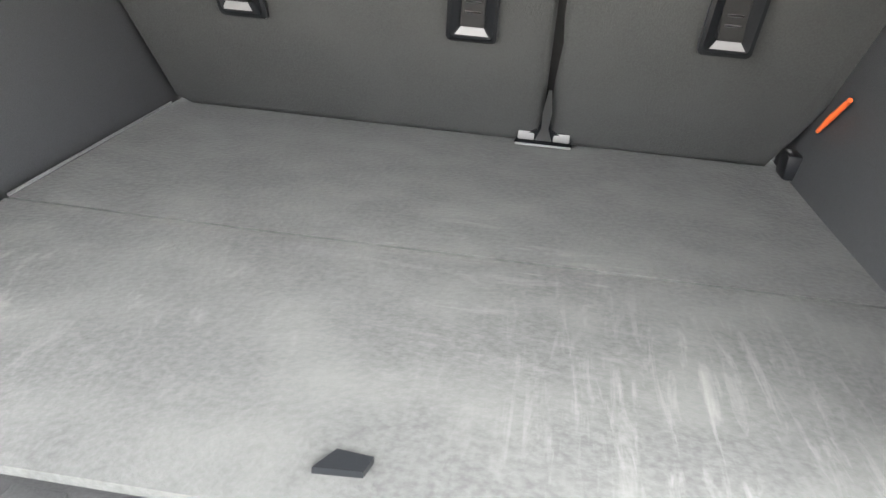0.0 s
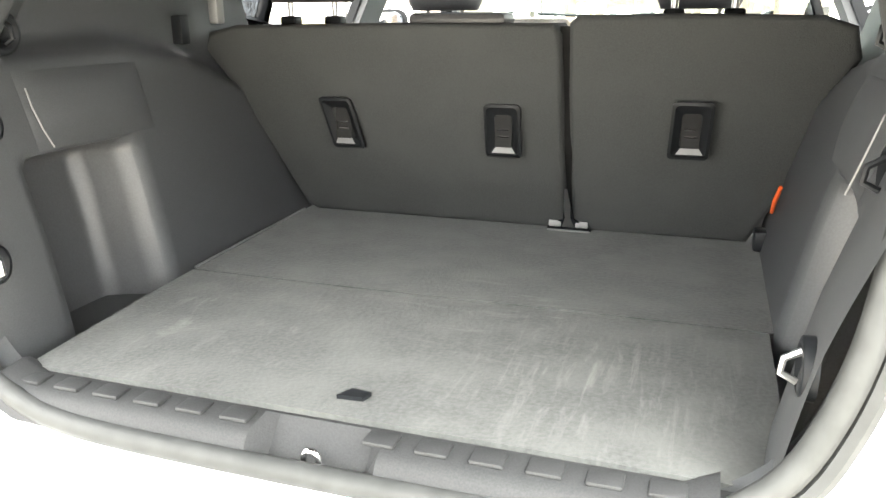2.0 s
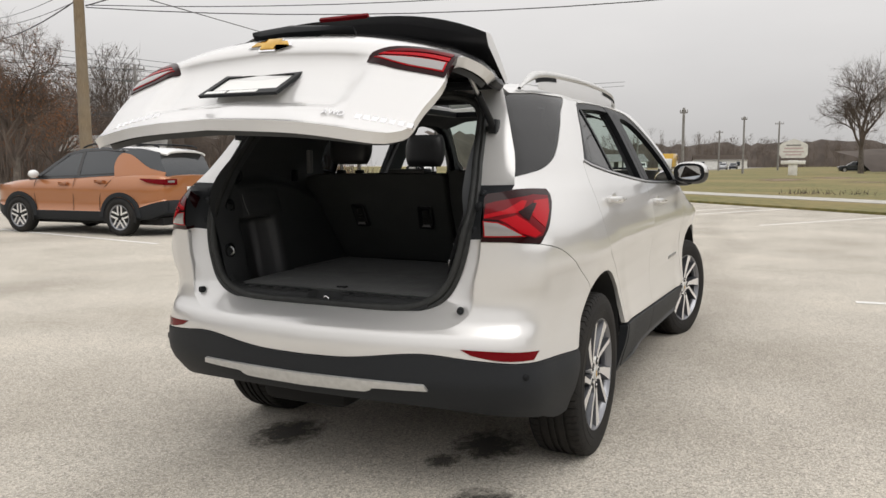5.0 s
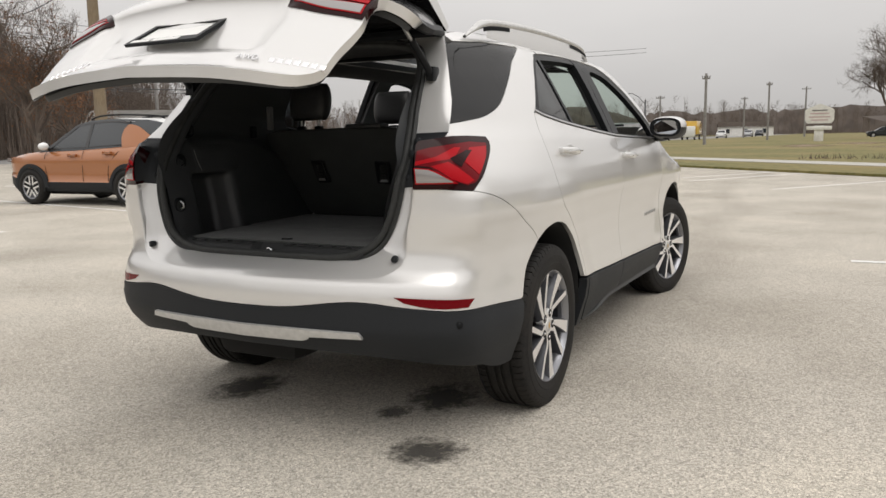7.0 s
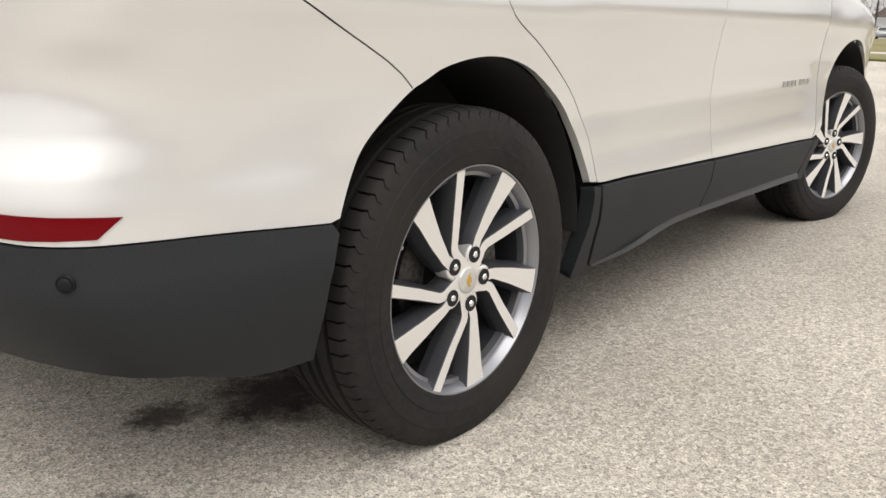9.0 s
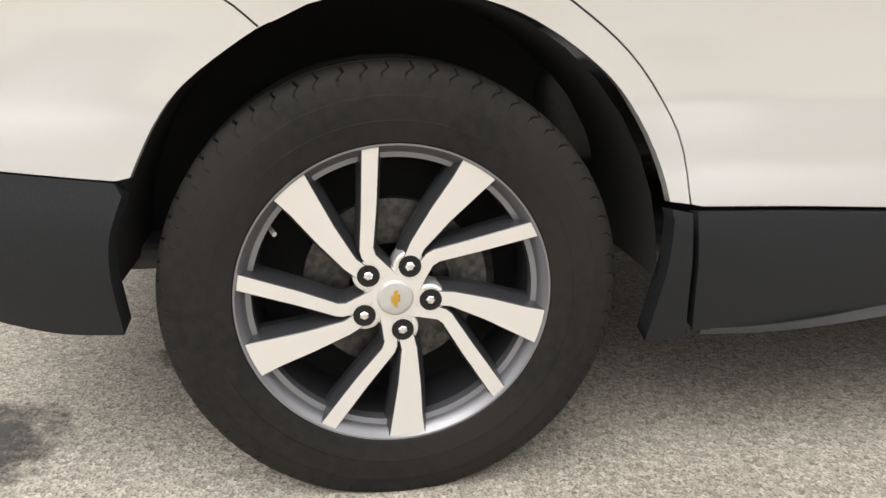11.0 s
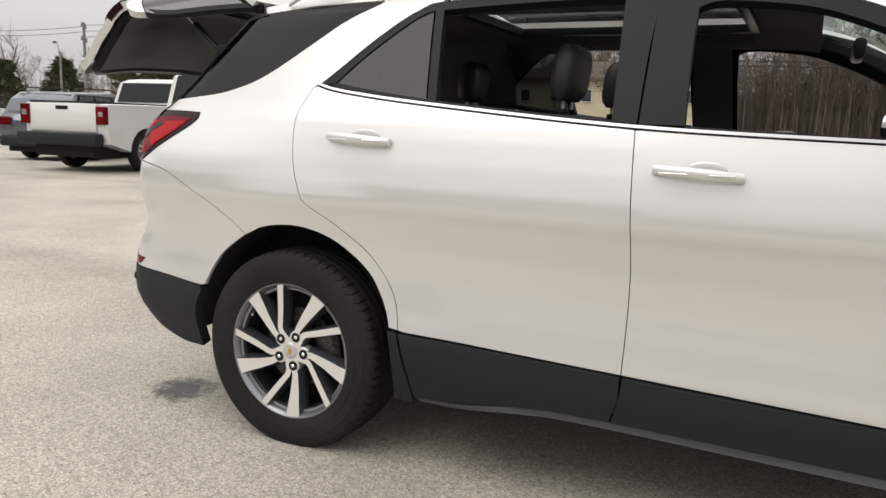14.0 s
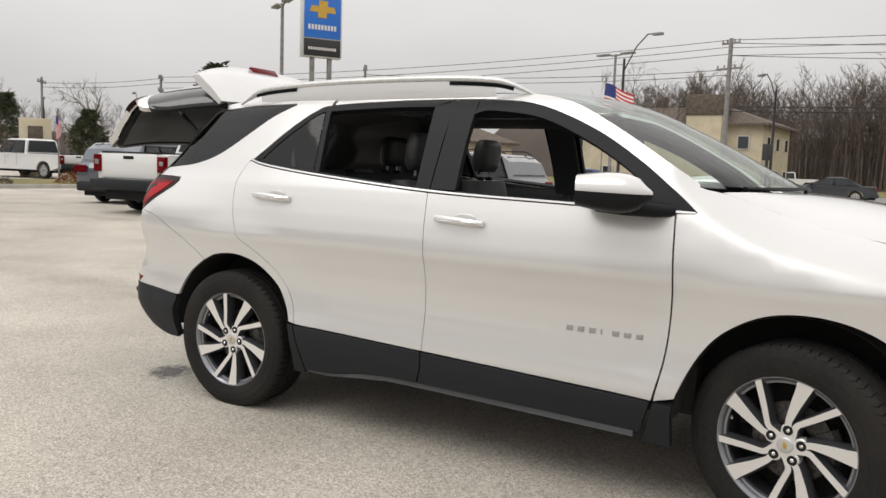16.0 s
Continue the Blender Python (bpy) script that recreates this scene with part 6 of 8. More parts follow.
def soft_stain(name, dark, light, rough, most=0.72):
    m = vary(material(name, dark, rough), dark, light, 40.0, 0.3)
    l = m.node_tree.links
    b = m.node_tree.nodes["Principled BSDF"]
    co = m.node_tree.nodes.new("ShaderNodeTexCoord").outputs["Object"]
    d = m.node_tree.nodes.new("ShaderNodeVectorMath")
    d.operation = "LENGTH"
    l.new(co, d.inputs[0])
    n = node(m, "TexNoise", Scale=3.2, Detail=9.0, Roughness=0.7)
    l.new(co, n.inputs["Vector"])
    a = m.node_tree.nodes.new("ShaderNodeMath")
    a.operation = "MULTIPLY_ADD"
    l.new(n.outputs["Fac"], a.inputs[0])
    a.inputs[1].default_value = 1.9
    l.new(d.outputs["Value"], a.inputs[2])
    al = node(m, "MapRange")
    al.inputs["From Min"].default_value, al.inputs["From Max"].default_value = 1.25, 1.75
    al.inputs["To Min"].default_value, al.inputs["To Max"].default_value = most, 0.0
    l.new(a.outputs[0], al.inputs["Value"])
    l.new(al.outputs[0], b.inputs["Alpha"])
    return m


WETM = soft_stain("damp_oil_stain", (0.03, 0.028, 0.026), (0.08, 0.075, 0.068), 0.45)
SOIL = soft_stain("bare_brown_soil", (0.17, 0.12, 0.075), (0.27, 0.20, 0.13), 0.95, 0.9)

bm = bmesh.new()
bmesh.ops.create_grid(bm, x_segments=4, y_segments=4, size=2500)
ground = tagged(part("ground", bm, ASPHALT), "weathered pale asphalt parking lot", "ground", kind="structure")


def sheet(name, left, right, z, mat, label, category, thick=0.0, kind="structure"):
    """A strip of ground between two lines of points."""
    bm = bmesh.new()
    add_loft(bm, [[Vector((x, y, z)) for x, y in left], [Vector((x, y, z)) for x, y in right]], False, True)
    if thick:
        r = bmesh.ops.extrude_face_region(bm, geom=bm.faces[:])
        bmesh.ops.translate(bm, vec=(0, 0, -thick), verts=[v for v in r["geom"] if isinstance(v, bmesh.types.BMVert)])
    bmesh.ops.recalc_face_normals(bm, faces=bm.faces[:])
    for f in bm.faces:
        if abs(f.normal.z) > 0.9 and f.calc_center_median().z > z - 0.001 and f.normal.z < 0:
            bmesh.ops.reverse_faces(bm, faces=bm.faces[:])
            break
    return tagged(part(name, bm, mat), label, category, kind=kind)


road_c = spline([(-66, -160), (-58, -60), (-55, 0), (-47, 45), (-33, 100), (-24, 170), (-20, 320), (-18, 700)], 12)
rl = [(x - 9, y - 0.5) for x, y in road_c]
rr = [(x + 8, y + 0.5) for x, y in road_c]
sheet("road", rl, rr, 0.02, ROADM, "grey main road with two lanes each way", "road")
d = Vector((-0.72, 0.69))
lot = [Vector((3.5, 18.7)) + d * k for k in (-60, -30, -10, 0, 10, 20, 32, 60)]
nrm = Vector((0.69, 0.72))
g0 = [(p.x, p.y) for p in lot[:-1]] + [(-37, 62), (-25, 100), (-16, 170), (-12, 320), (-10, 700)]
g1 = [(600, -300), (600, -150), (600, -50), (600, 0), (600, 60), (600, 120), (600, 200), (600, 260), (600, 320), (600, 400), (600, 550), (600, 720)]
grass = sheet("lawn", g0, g1, 0.07, GRASS, "patchy winter lawn beyond the lot", "lawn", 0.2)
w0 = [tuple(p + nrm * 3.6) for p in lot]
w1 = [tuple(p + nrm * 5.4) for p in lot]
sheet("sidewalk", [(a[0], a[1]) for a in w0], [(a[0], a[1]) for a in w1], 0.085, CONCRETE, "pale concrete sidewalk across the lawn", "sidewalk", 0.1)
g2 = [(x - 400, y) for x, y in rl]
sheet("verge", g2, [(x - 0.2, y) for x, y in rl], 0.06, GRASS, "rough verge beyond the road", "verge", 0.1)
isl0 = [(-7.5, -24.5), (-11.3, -23.4), (-16, -22.6), (-30, -21.5)]
isl1 = [(-9.5, -31), (-13, -30), (-17, -29), (-31, -27)]
sheet("kerb", isl0, [(x - 0.05, y - 0.2) for x, y in isl0], 0.14, CONCRETE, "pale concrete kerb of a planting bed", "kerb", 0.2)
sheet("planting_bed", [(x - 0.05, y - 0.2) for x, y in isl0], isl1, 0.12, GRASS, "grassy planting bed beside the lot", "planting bed", 0.2)


def line_mark(x0, y0, x1, y1, w=0.1):
    d = Vector((x1 - x0, y1 - y0)).normalized()
    n = Vector((-d.y, d.x)) * w / 2
    bm = bmesh.new()
    bm.faces.new([bm.verts.new((x, y, 0.004)) for x, y in ((x0 + n.x, y0 + n.y), (x1 + n.x, y1 + n.y), (x1 - n.x, y1 - n.y), (x0 - n.x, y0 - n.y))][::-1])
    return tagged(part("parking_line", bm, LINEW), "worn white painted parking line", "road marking", "parking lines", "structure")


for a in ((2.15, 4.7, 7.2, 5.1), (0.80, 14.1, 5.6, 21.2), (-1.3, 16.75, 1.5, 21.5), (-1.75, 18.0, 0.3, 21.6), (-8.15, 3.46, -14.5, 3.2), (-8.0, 6.15, -15.0, 7.40), (-15.2, 10.2, -19.5, 11.1)):
    line_mark(*a)

# damp stains under and behind the car
random.seed(11)
def stain(cx, cy, rx, ry):
    bm = bmesh.new()
    bm.faces.new([bm.verts.new((1.15 * math.cos(2 * math.pi * k / 32), 1.15 * math.sin(2 * math.pi * k / 32), 0)) for k in range(32)])
    ob = part("oil_stain", bm, WETM)
    ob.matrix_basis = pose(cx, cy, 0.003, 0, 0, cx * 200) @ Matrix.Diagonal((rx, ry, 1, 1))
    return tagged(ob, "dark damp stain on the asphalt", "stain", "damp stains", "structure")


for a in ((-0.50, -0.40, 0.30, 0.21), (0.44, -0.16, 0.30, 0.22), (0.66, -0.74, 0.19, 0.21), (0.33, -0.42, 0.13, 0.10)):
    stain(*a)
for cx, cy, rx, ry in ((-0.3, 62, 2.6, 8.0), (3.6, 72, 3.0, 7.0), (5.0, 55, 2.2, 3.0)):
    bm = bmesh.new()
    bm.faces.new([bm.verts.new((1.15 * math.cos(2 * math.pi * k / 32), 1.15 * math.sin(2 * math.pi * k / 32), 0)) for k in range(32)])
    ob = part("bare_soil", bm, SOIL)
    ob.matrix_basis = pose(cx, cy, 0.075) @ Matrix.Diagonal((rx, ry, 1, 1))
    tagged(ob, "worn patch of bare brown soil in the lawn", "soil", "bare patches", "structure")


# ---- trees ----
def branch(bm, p, d, length, r, depth, rnd, sides, spread, fork=3, droop=0.0):
    n = 3
    pts, rad = [p.copy()], [r]
    q = p.copy()
    dd = d.copy()
    for i in range(n):
        dd = (dd + Vector((rnd.uniform(-1, 1), rnd.uniform(-1, 1), rnd.uniform(-0.5, 0.9) - droop)) * 0.16).normalized()
        q = q + dd * length / n
        pts.append(q.copy())
        rad.append(r * (1 - 0.45 * (i + 1) / n))
    add_tube(bm, pts, rad, sides, False)
    if depth == 0:
        return
    for k in range(fork + (1 if rnd.random() < 0.4 else 0)):
        t = rnd.uniform(0.35, 1.0)
        i = min(n - 1, int(t * n))
        o = pts[i].lerp(pts[i + 1], t * n - i)
        a = rnd.uniform(0, 2 * math.pi)
        side = dd.orthogonal().normalized()
        side = Matrix.Rotation(a, 3, dd) @ side
        nd = (dd * rnd.uniform(0.5, 1.0) + side * spread * rnd.uniform(0.6, 1.2) + Vector((0, 0, 0.15 - droop))).normalized()
        branch(bm, o, nd, length * rnd.uniform(0.55, 0.8), r * 0.5, depth - 1, rnd, max(3, sides - 1), spread, fork, droop)


def bare_tree_mesh(seed, height, depth=5, fork=3, spread=0.8, trunk=0.3, r=None):
    rnd = random.Random(seed)
    r = r or height * 0.02
    tb, cb = bmesh.new(), bmesh.new()
    base = height * trunk
    lean = Vector((rnd.uniform(-0.04, 0.04), rnd.uniform(-0.04, 0.04), 1)).normalized()
    pts = [Vector((0, 0, -0.15)), lean * base * 0.5, lean * base]
    add_tube(tb, pts, [r * 1.25, r, r * 0.85], 8, False)
    top = pts[-1]
    for k in range(4):
        a = 2 * math.pi * k / 4 + rnd.uniform(-0.4, 0.4)
        dvec = Vector((math.cos(a) * spread * rnd.uniform(0.4, 0.8), math.sin(a) * spread * rnd.uniform(0.4, 0.8), 1)).normalized()
        branch(cb, top - lean * base * 0.12 * k, dvec, height * 0.28, r * 0.6, depth - 1, rnd, 5, spread, fork)
    branch(cb, top, lean, height * 0.34, r * 0.8, depth - 1, rnd, 5, spread, fork)
    return tb, cb


def bare_tree(x, y, height, seed, label, depth=5, fork=3, spread=0.8, trunk=0.3, leaf=None, group=""):
    t = thing("tree", label, "tree", (x, y, 0), group)
    tb, cb = bare_tree_mesh(seed, height, depth, fork, spread, trunk)
    part("trunk", tb, BARK, t, smooth=True)
    if leaf:
        rnd = random.Random(seed + 5)
        vs = [v.co.copy() for v in cb.verts]
        lb = bmesh.new()
        for k in range(leaf):
            c = rnd.choice(vs)
            if c.z < height * 0.15:
                continue
            c = c + Vector((rnd.uniform(-0.3, 0.3), rnd.uniform(-0.3, 0.3), rnd.uniform(-0.4, 0.1)))
            a, b = Vector((rnd.uniform(-1, 1), rnd.uniform(-1, 1), rnd.uniform(-1, 1))) * 0.09, Vector((rnd.uniform(-1, 1), rnd.uniform(-1, 1), rnd.uniform(-1, 1))) * 0.09
            lb.faces.new([lb.verts.new(c), lb.verts.new(c + a), lb.verts.new(c + a * 0.6 + b)])
        part("crown", cb, TWIG, t, "bare twigs")
        part("leaves", lb, DRYLEAF, t, "sparse dry brown leaves")
    else:
        part("crown", cb, TWIG, t, "bare twigs")
    return t


def conifer(x, y, height, width, seed, label, sparse=0.0, base=0.12):
    rnd = random.Random(seed)
    t = thing("conifer", label, "tree", (x, y, 0))
    bm = bmesh.new()
    add_tube(bm, [(0, 0, -0.1), (0, 0, height * 0.5), (0, 0, height * 0.97)], [height * 0.018, height * 0.012, 0.02], 7, False)
    part("trunk", bm, BARK, t, smooth=True)
    bm = bmesh.new()
    for k in range(170):
        h = base + (1 - base) * rnd.random() ** 0.9
        env = (1 - h) ** 0.75 * (0.7 + 0.5 * rnd.random())
        if h < 0.3:
            env *= 0.6 + h
        reach = width / 2 * env + 0.15
        a = rnd.uniform(0, 2 * math.pi)
        d = Vector((math.cos(a), math.sin(a), rnd.uniform(-0.05, 0.3)))
        o = Vector((0, 0, h * height))
        for m in range(22):
            s = rnd.uniform(0.35, 1.0)
            c = o + d * reach * s + Vector((rnd.uniform(-1, 1), rnd.uniform(-1, 1), rnd.uniform(-0.6, 0.6))) * 0.26 * width / 5
            size = rnd.uniform(0.14, 0.34) * width / 5
            u = (d + Vector((rnd.uniform(-1, 1), rnd.uniform(-1, 1), rnd.uniform(-0.5, 0.8)))).normalized() * size
            w = u.orthogonal().normalized() * size * 0.35
            bm.faces.new([bm.verts.new(c - w), bm.verts.new(c + w), bm.verts.new(c + u * 1.5)])
    part("crown", bm, NEEDLE, t, "dark green needles in uneven tufts")
    return t


def woods(name, pts, count, hmin, hmax, seed, label, depth_m=14, mat=None):
    """A belt of bare woods along a line: trunks with upright limbs and a fine brush of twigs."""
    rnd = random.Random(seed)
    verts, faces = [], []
    line = [Vector(p) for p in pts]

    def spike(c, d, l, w):
        s = d.orthogonal().normalized()
        s = Matrix.Rotation(rnd.uniform(0, 6.28), 3, d) @ s * w
        k = len(verts)
        s2 = d.cross(s)
        verts.extend([c + s, c - s * 0.5 + s2 * 0.8, c - s * 0.5 - s2 * 0.8, c + d * l])
        faces.extend([(k, k + 1, k + 3), (k + 1, k + 2, k + 3), (k + 2, k, k + 3)])
    for i in range(count):
        t = rnd.random() * (len(line) - 1)
        k = min(int(t), len(line) - 2)
        p = line[k].lerp(line[k + 1], t - k)
        nn = (line[k + 1] - line[k]).normalized()
        p = p + Vector((-nn.y, nn.x)) * rnd.uniform(-0.5, 0.5) * depth_m
        h = rnd.uniform(hmin, hmax) * (0.82 + 0.3 * noise.noise((p.x * 0.06, p.y * 0.06, seed)))
        o = Vector((p.x, p.y, 0))
        up = Vector((rnd.uniform(-0.06, 0.06), rnd.uniform(-0.06, 0.06), 1)).normalized()
        spike(o, up, h * 0.92, h * 0.0060)
        for m in range(13):
            z = rnd.uniform(0.28, 0.9)
            a = rnd.uniform(0, 6.28)
            d = (Vector((math.cos(a), math.sin(a), 0)) * rnd.uniform(0.35, 0.95) + up).normalized()
            l = h * (0.07 + 0.19 * math.sin(math.pi * min(1.0, (z - 0.1) / 0.85))) * rnd.uniform(0.7, 1.2)
            c = o + up * h * z
            spike(c, d, l, h * 0.0026)
            for q in range(7):
                c2 = c + d * l * rnd.uniform(0.2, 0.9)
                d2 = (d * 0.8 + Vector((rnd.uniform(-1, 1), rnd.uniform(-1, 1), rnd.uniform(-0.4, 0.8)))).normalized()
                spike(c2, d2, h * rnd.uniform(0.04, 0.11), h * 0.0017)
        for m in range(4):
            c = o + Vector((rnd.uniform(-2, 2), rnd.uniform(-2, 2), 0))
            spike(c, Vector((rnd.uniform(-0.4, 0.4), rnd.uniform(-0.4, 0.4), 1)).normalized(), rnd.uniform(0.8, 3.2), 0.04)
    me = bpy.data.meshes.new(name)
    me.from_pydata([tuple(v) for v in verts], [], faces)
    me.materials.append(mat or TWIG)
    ob = new(name, me)
    return tagged(ob, label, "woods", kind="stuff")


HILL = vary(material("brown_wood_floor", (0.09, 0.07, 0.055), 1.0), (0.048, 0.038, 0.032), (0.09, 0.072, 0.06), 0.25, 0.0, 10.0, (0.085, 0.07, 0.06), 0.05)


def bank(name, pts, height, seed, label):
    """A ragged rise of brush that closes the distance behind the woods."""
    bm = bmesh.new()
    line = [Vector(p) for p in spline(pts, 3)]
    rows = [[], [], []]
    for i, p in enumerate(line):
        h = height * (0.75 + 0.35 * noise.noise((p.x * 0.03, p.y * 0.03, seed)) + 0.12 * noise.noise((p.x * 0.5, p.y * 0.5, seed)))
        q = line[min(i + 1, len(line) - 1)] - line[max(i - 1, 0)]
        n = Vector((-q.y, q.x)).normalized()
        rows[0].append(Vector((p.x, p.y, -0.2)))
        rows[1].append(Vector((p.x + n.x * 5, p.y + n.y * 5, h * 0.7)))
        rows[2].append(Vector((p.x + n.x * 12, p.y + n.y * 12, h)))
    add_loft(bm, rows)
    return tagged(part(name, bm, HILL, None, "", True), label, "backdrop", kind="structure")


# bare woods across the road (west), behind the orange car and along the far horizon
woods("bare_woods", [(-112, -34), (-110, -10), (-108, 15), (-100, 45), (-92, 80)], 1500, 13, 19, 3, "tall bare winter woods across the road", 26)
bank("wooded_bank", [(-118, -60), (-120, -10), (-117, 20), (-108, 55), (-98, 95)], 13.0, 2, "brown wooded rise behind the road")
woods("bare_brush", [(-72, 12), (-69, 30), (-63, 55), (-56, 85)], 1300, 5, 9.0, 5, "bare brush and saplings beside the road", 12)
woods("bare_brush", [(-72, 12), (-69, 30), (-63, 55), (-56, 85)], 220, 3, 5.5, 7, "russet-leaved brush beside the road", 9, DRYLEAF)
woods("bare_woods", [(-66, 18), (-61, 27), (-55.5, 37)], 420, 8.5, 13.5, 23, "tangled bare woods behind the orange car", 10)
bank("brush_bank", [(-84, 8), (-80, 30), (-73, 60), (-66, 92)], 6.5, 9, "brown brush bank behind the road")
woods("far_woods", [(-60, 210), (-40, 280), (-10, 330), (40, 330), (100, 300), (170, 250), (240, 180)], 700, 9, 14, 13, "distant bare woods on the skyline", 40)
bank("far_rise", [(-75, 170), (-62, 230), (-40, 300), (-8, 352), (40, 355), (110, 325), (190, 270), (270, 190)], 12, 3, "distant brown wooded skyline")
woods("far_woods", [(16, 118), (30, 126), (50, 122), (80, 110), (120, 90)], 900, 8, 12, 17, "bare woods behind the houses", 16)
bank("near_rise", [(10, 128), (30, 136), (55, 134), (90, 122), (140, 98)], 5.0, 6, "brown wooded bank behind the houses")
woods("far_woods", [(-20, -110), (-45, -95), (-70, -80), (-95, -60)], 480, 6, 11, 19, "bare woods far beyond the lot", 20)
bank("south_rise", [(0, -125), (-40, -115), (-75, -95), (-105, -70)], 6, 8, "brown wooded skyline beyond the lot")

# unseen woods and rise, added for a dark horizon band in the paint's reflections
woods("bare_woods", [(62, 70), (66, 20), (60, -30), (40, -75), (0, -95)], 700, 9, 13, 37, "unseen bare woods added on the east side to darken reflections", 14)
bank("added_east_bank", [(0, -110), (48, -86), (72, -32), (78, 20), (72, 80)], 9.0, 12, "unseen brown rise added on the east side to darken reflections")

bare_tree(7.3, 107.0, 14.5, 21, "large bare spreading tree on the lawn", 6, 4, 0.95, 0.30)
bare_tree(-36, 24.0, 8.8, 23, "half-bare tree with a few brown leaves", 6, 4, 0.85, 0.2, 5200)
bare_tree(-38.5, 28.5, 7.2, 27, "half-bare tree with a few brown leaves", 5, 3, 0.85, 0.2, 2600)
bare_tree(-52.5, 47, 8.0, 24, "slender bare tree beside the road", 5, 3, 0.7, 0.25)
bare_tree(-46.5, 52, 8.5, 25, "slender bare tree beside the road", 5, 3, 0.7, 0.25)
bare_tree(-64, -15.2, 10.8, 26, "bare tree with a round crown", 6, 3, 0.95, 0.25)
bare_tree(-12.6, -25.6, 2.7, 28, "small bare ornamental tree in the bed", 5, 3, 0.9, 0.4)
bare_tree(-46, -66, 9, 29, "bare tree beyond the lot", 5, 3, 0.8, 0.25)
bare_tree(-35, -70, 8, 30, "bare tree beyond the lot", 5, 3, 0.8, 0.25)
bare_tree(-20, -62, 8.5, 31, "bare tree beyond the lot", 5, 3, 0.8, 0.25)
conifer(-38.0, -40.7, 8.0, 6.4, 41, "tall dark green pine with uneven boughs", base=0.08)
conifer(-46.5, -59.5, 5.6, 5.5, 42, "dark rounded evergreen beyond the lot")
conifer(-43, -62.5, 5.2, 5.0, 43, "dark rounded evergreen beyond the lot")
conifer(-37.6, -66.5, 6.4, 4.6, 44, "dark upright evergreen beyond the lot")


def shrub(x, y, r, seed, mat, label):
    rnd = random.Random(seed)
    bm = bmesh.new()
    for k in range(420):
        v = Vector((rnd.gauss(0, 1), rnd.gauss(0, 1), abs(rnd.gauss(0, 1)))).normalized() * r * rnd.uniform(0.6, 1.0)
        v.z *= 0.85
        a, b = (Vector((rnd.uniform(-1, 1), rnd.uniform(-1, 1), rnd.uniform(-1, 1))) * r * 0.16 for _ in range(2))
        bm.faces.new([bm.verts.new(v), bm.verts.new(v + a), bm.verts.new(v + b)])
    ob = part("shrub", bm, mat)
    ob.matrix_basis = Matrix.Translation((x, y, 0.12))
    return tagged(ob, label, "shrub", "shrubs in the bed")


shrub(-11.2, -24.4, 0.27, 1, TWIG, "low clipped brown shrub in the bed")
shrub(-12.3, -24.3, 0.29, 2, TWIG, "low clipped brown shrub in the bed")
shrub(-15.0, -24.6, 0.55, 3, DRYLEAF, "pale dry shrub in the bed")
shrub(-10.3, -24.6, 0.3, 4, TWIG, "low clipped brown shrub in the bed")
rnd = random.Random(3)
bm = bmesh.new()
for k in range(160):
    x, y = rnd.choice((1.2, 2.0, 3.4, 6.0)) + rnd.gauss(0, 0.35), 31.5 + rnd.gauss(0, 0.7)
    h = rnd.uniform(0.08, 0.34)
    bm.faces.new([bm.verts.new((x, y, 0.05)), bm.verts.new((x + 0.03, y, 0.05)), bm.verts.new((x + rnd.uniform(-0.15, 0.15), y, h))])
tagged(part("tall_weeds", bm, TWIG), "dry brown weeds standing in the lawn", "weeds", kind="stuff")

# ---- poles, wires, lamps, flags ----
def utility_pole(x, y, h, label, mat, arms=((0.94, 2.2),), r=0.14, yaw=0.0):
    p = thing("utility_pole", label, "utility pole", (x, y, 0), "utility poles")
    tube_part("shaft", [(0, 0, -0.2), (0, 0, h * 0.5), (0, 0, h)], [r, r * 0.85, r * 0.7], mat, p, 10)
    for k, w in arms:
        ca, sa = math.cos(yaw), math.sin(yaw)
        bm = bmesh.new()
        add_box(bm, (-w / 2, -0.06, h * k - 0.06), (w / 2, 0.06, h * k + 0.06), 0.01, Matrix.Rotation(yaw, 4, "Z"))
        part("crossarm", bm, mat, p)
        for q in (-0.45, -0.2, 0.2, 0.45):
            tube_part("insulator", [(ca * w * q, sa * w * q, h * k + 0.05), (ca * w * q, sa * w * q, h * k + 0.25)], 0.05, POLEGREY, p, 6)
    return p


utility_pole(-21.1, 15.9, 9.5, "thick pale wooden utility pole beside the lot", WOODPOLE, (), 0.22)
utility_pole(-49.0, 44.6, 9.6, "wooden utility pole with two crossarms", POLEGREY, ((0.96, 1.6), (0.86, 2.0)), 0.16, 0.6)
utility_pole(-9.2, 72, 6.5, "wooden utility pole along the road", POLEGREY, ((0.93, 0.7),), 0.15)
utility_pole(-6.4, 105, 7.4, "wooden utility pole along the road", POLEGREY, ((0.95, 0.7),), 0.15)
utility_pole(-4.2, 160, 9.4, "wooden utility pole along the road", POLEGREY, ((0.95, 1.6),), 0.2)
utility_pole(-21, 110, 6.4, "wooden utility pole along the road", POLEGREY, ((0.95, 1.2),), 0.15)
utility_pole(-14, 150, 7.5, "wooden utility pole along the road", POLEGREY, ((0.95, 1.2),), 0.18)
utility_pole(-50.3, -6.9, 10.2, "grey utility pole with crossarms and fittings", POLEGREY, ((0.97, 1.3), (0.81, 1.9)), 0.19, 1.2)
utility_pole(-41.3, -50.6, 8.0, "wooden utility pole with two crossarms", POLEGREY, ((0.96, 1.9), (0.83, 2.3)), 0.15, 0.7)
utility_pole(-39.6, -64.3, 8.0, "wooden utility pole with a crossarm", POLEGREY, ((0.94, 2.2),), 0.14, 0.7)
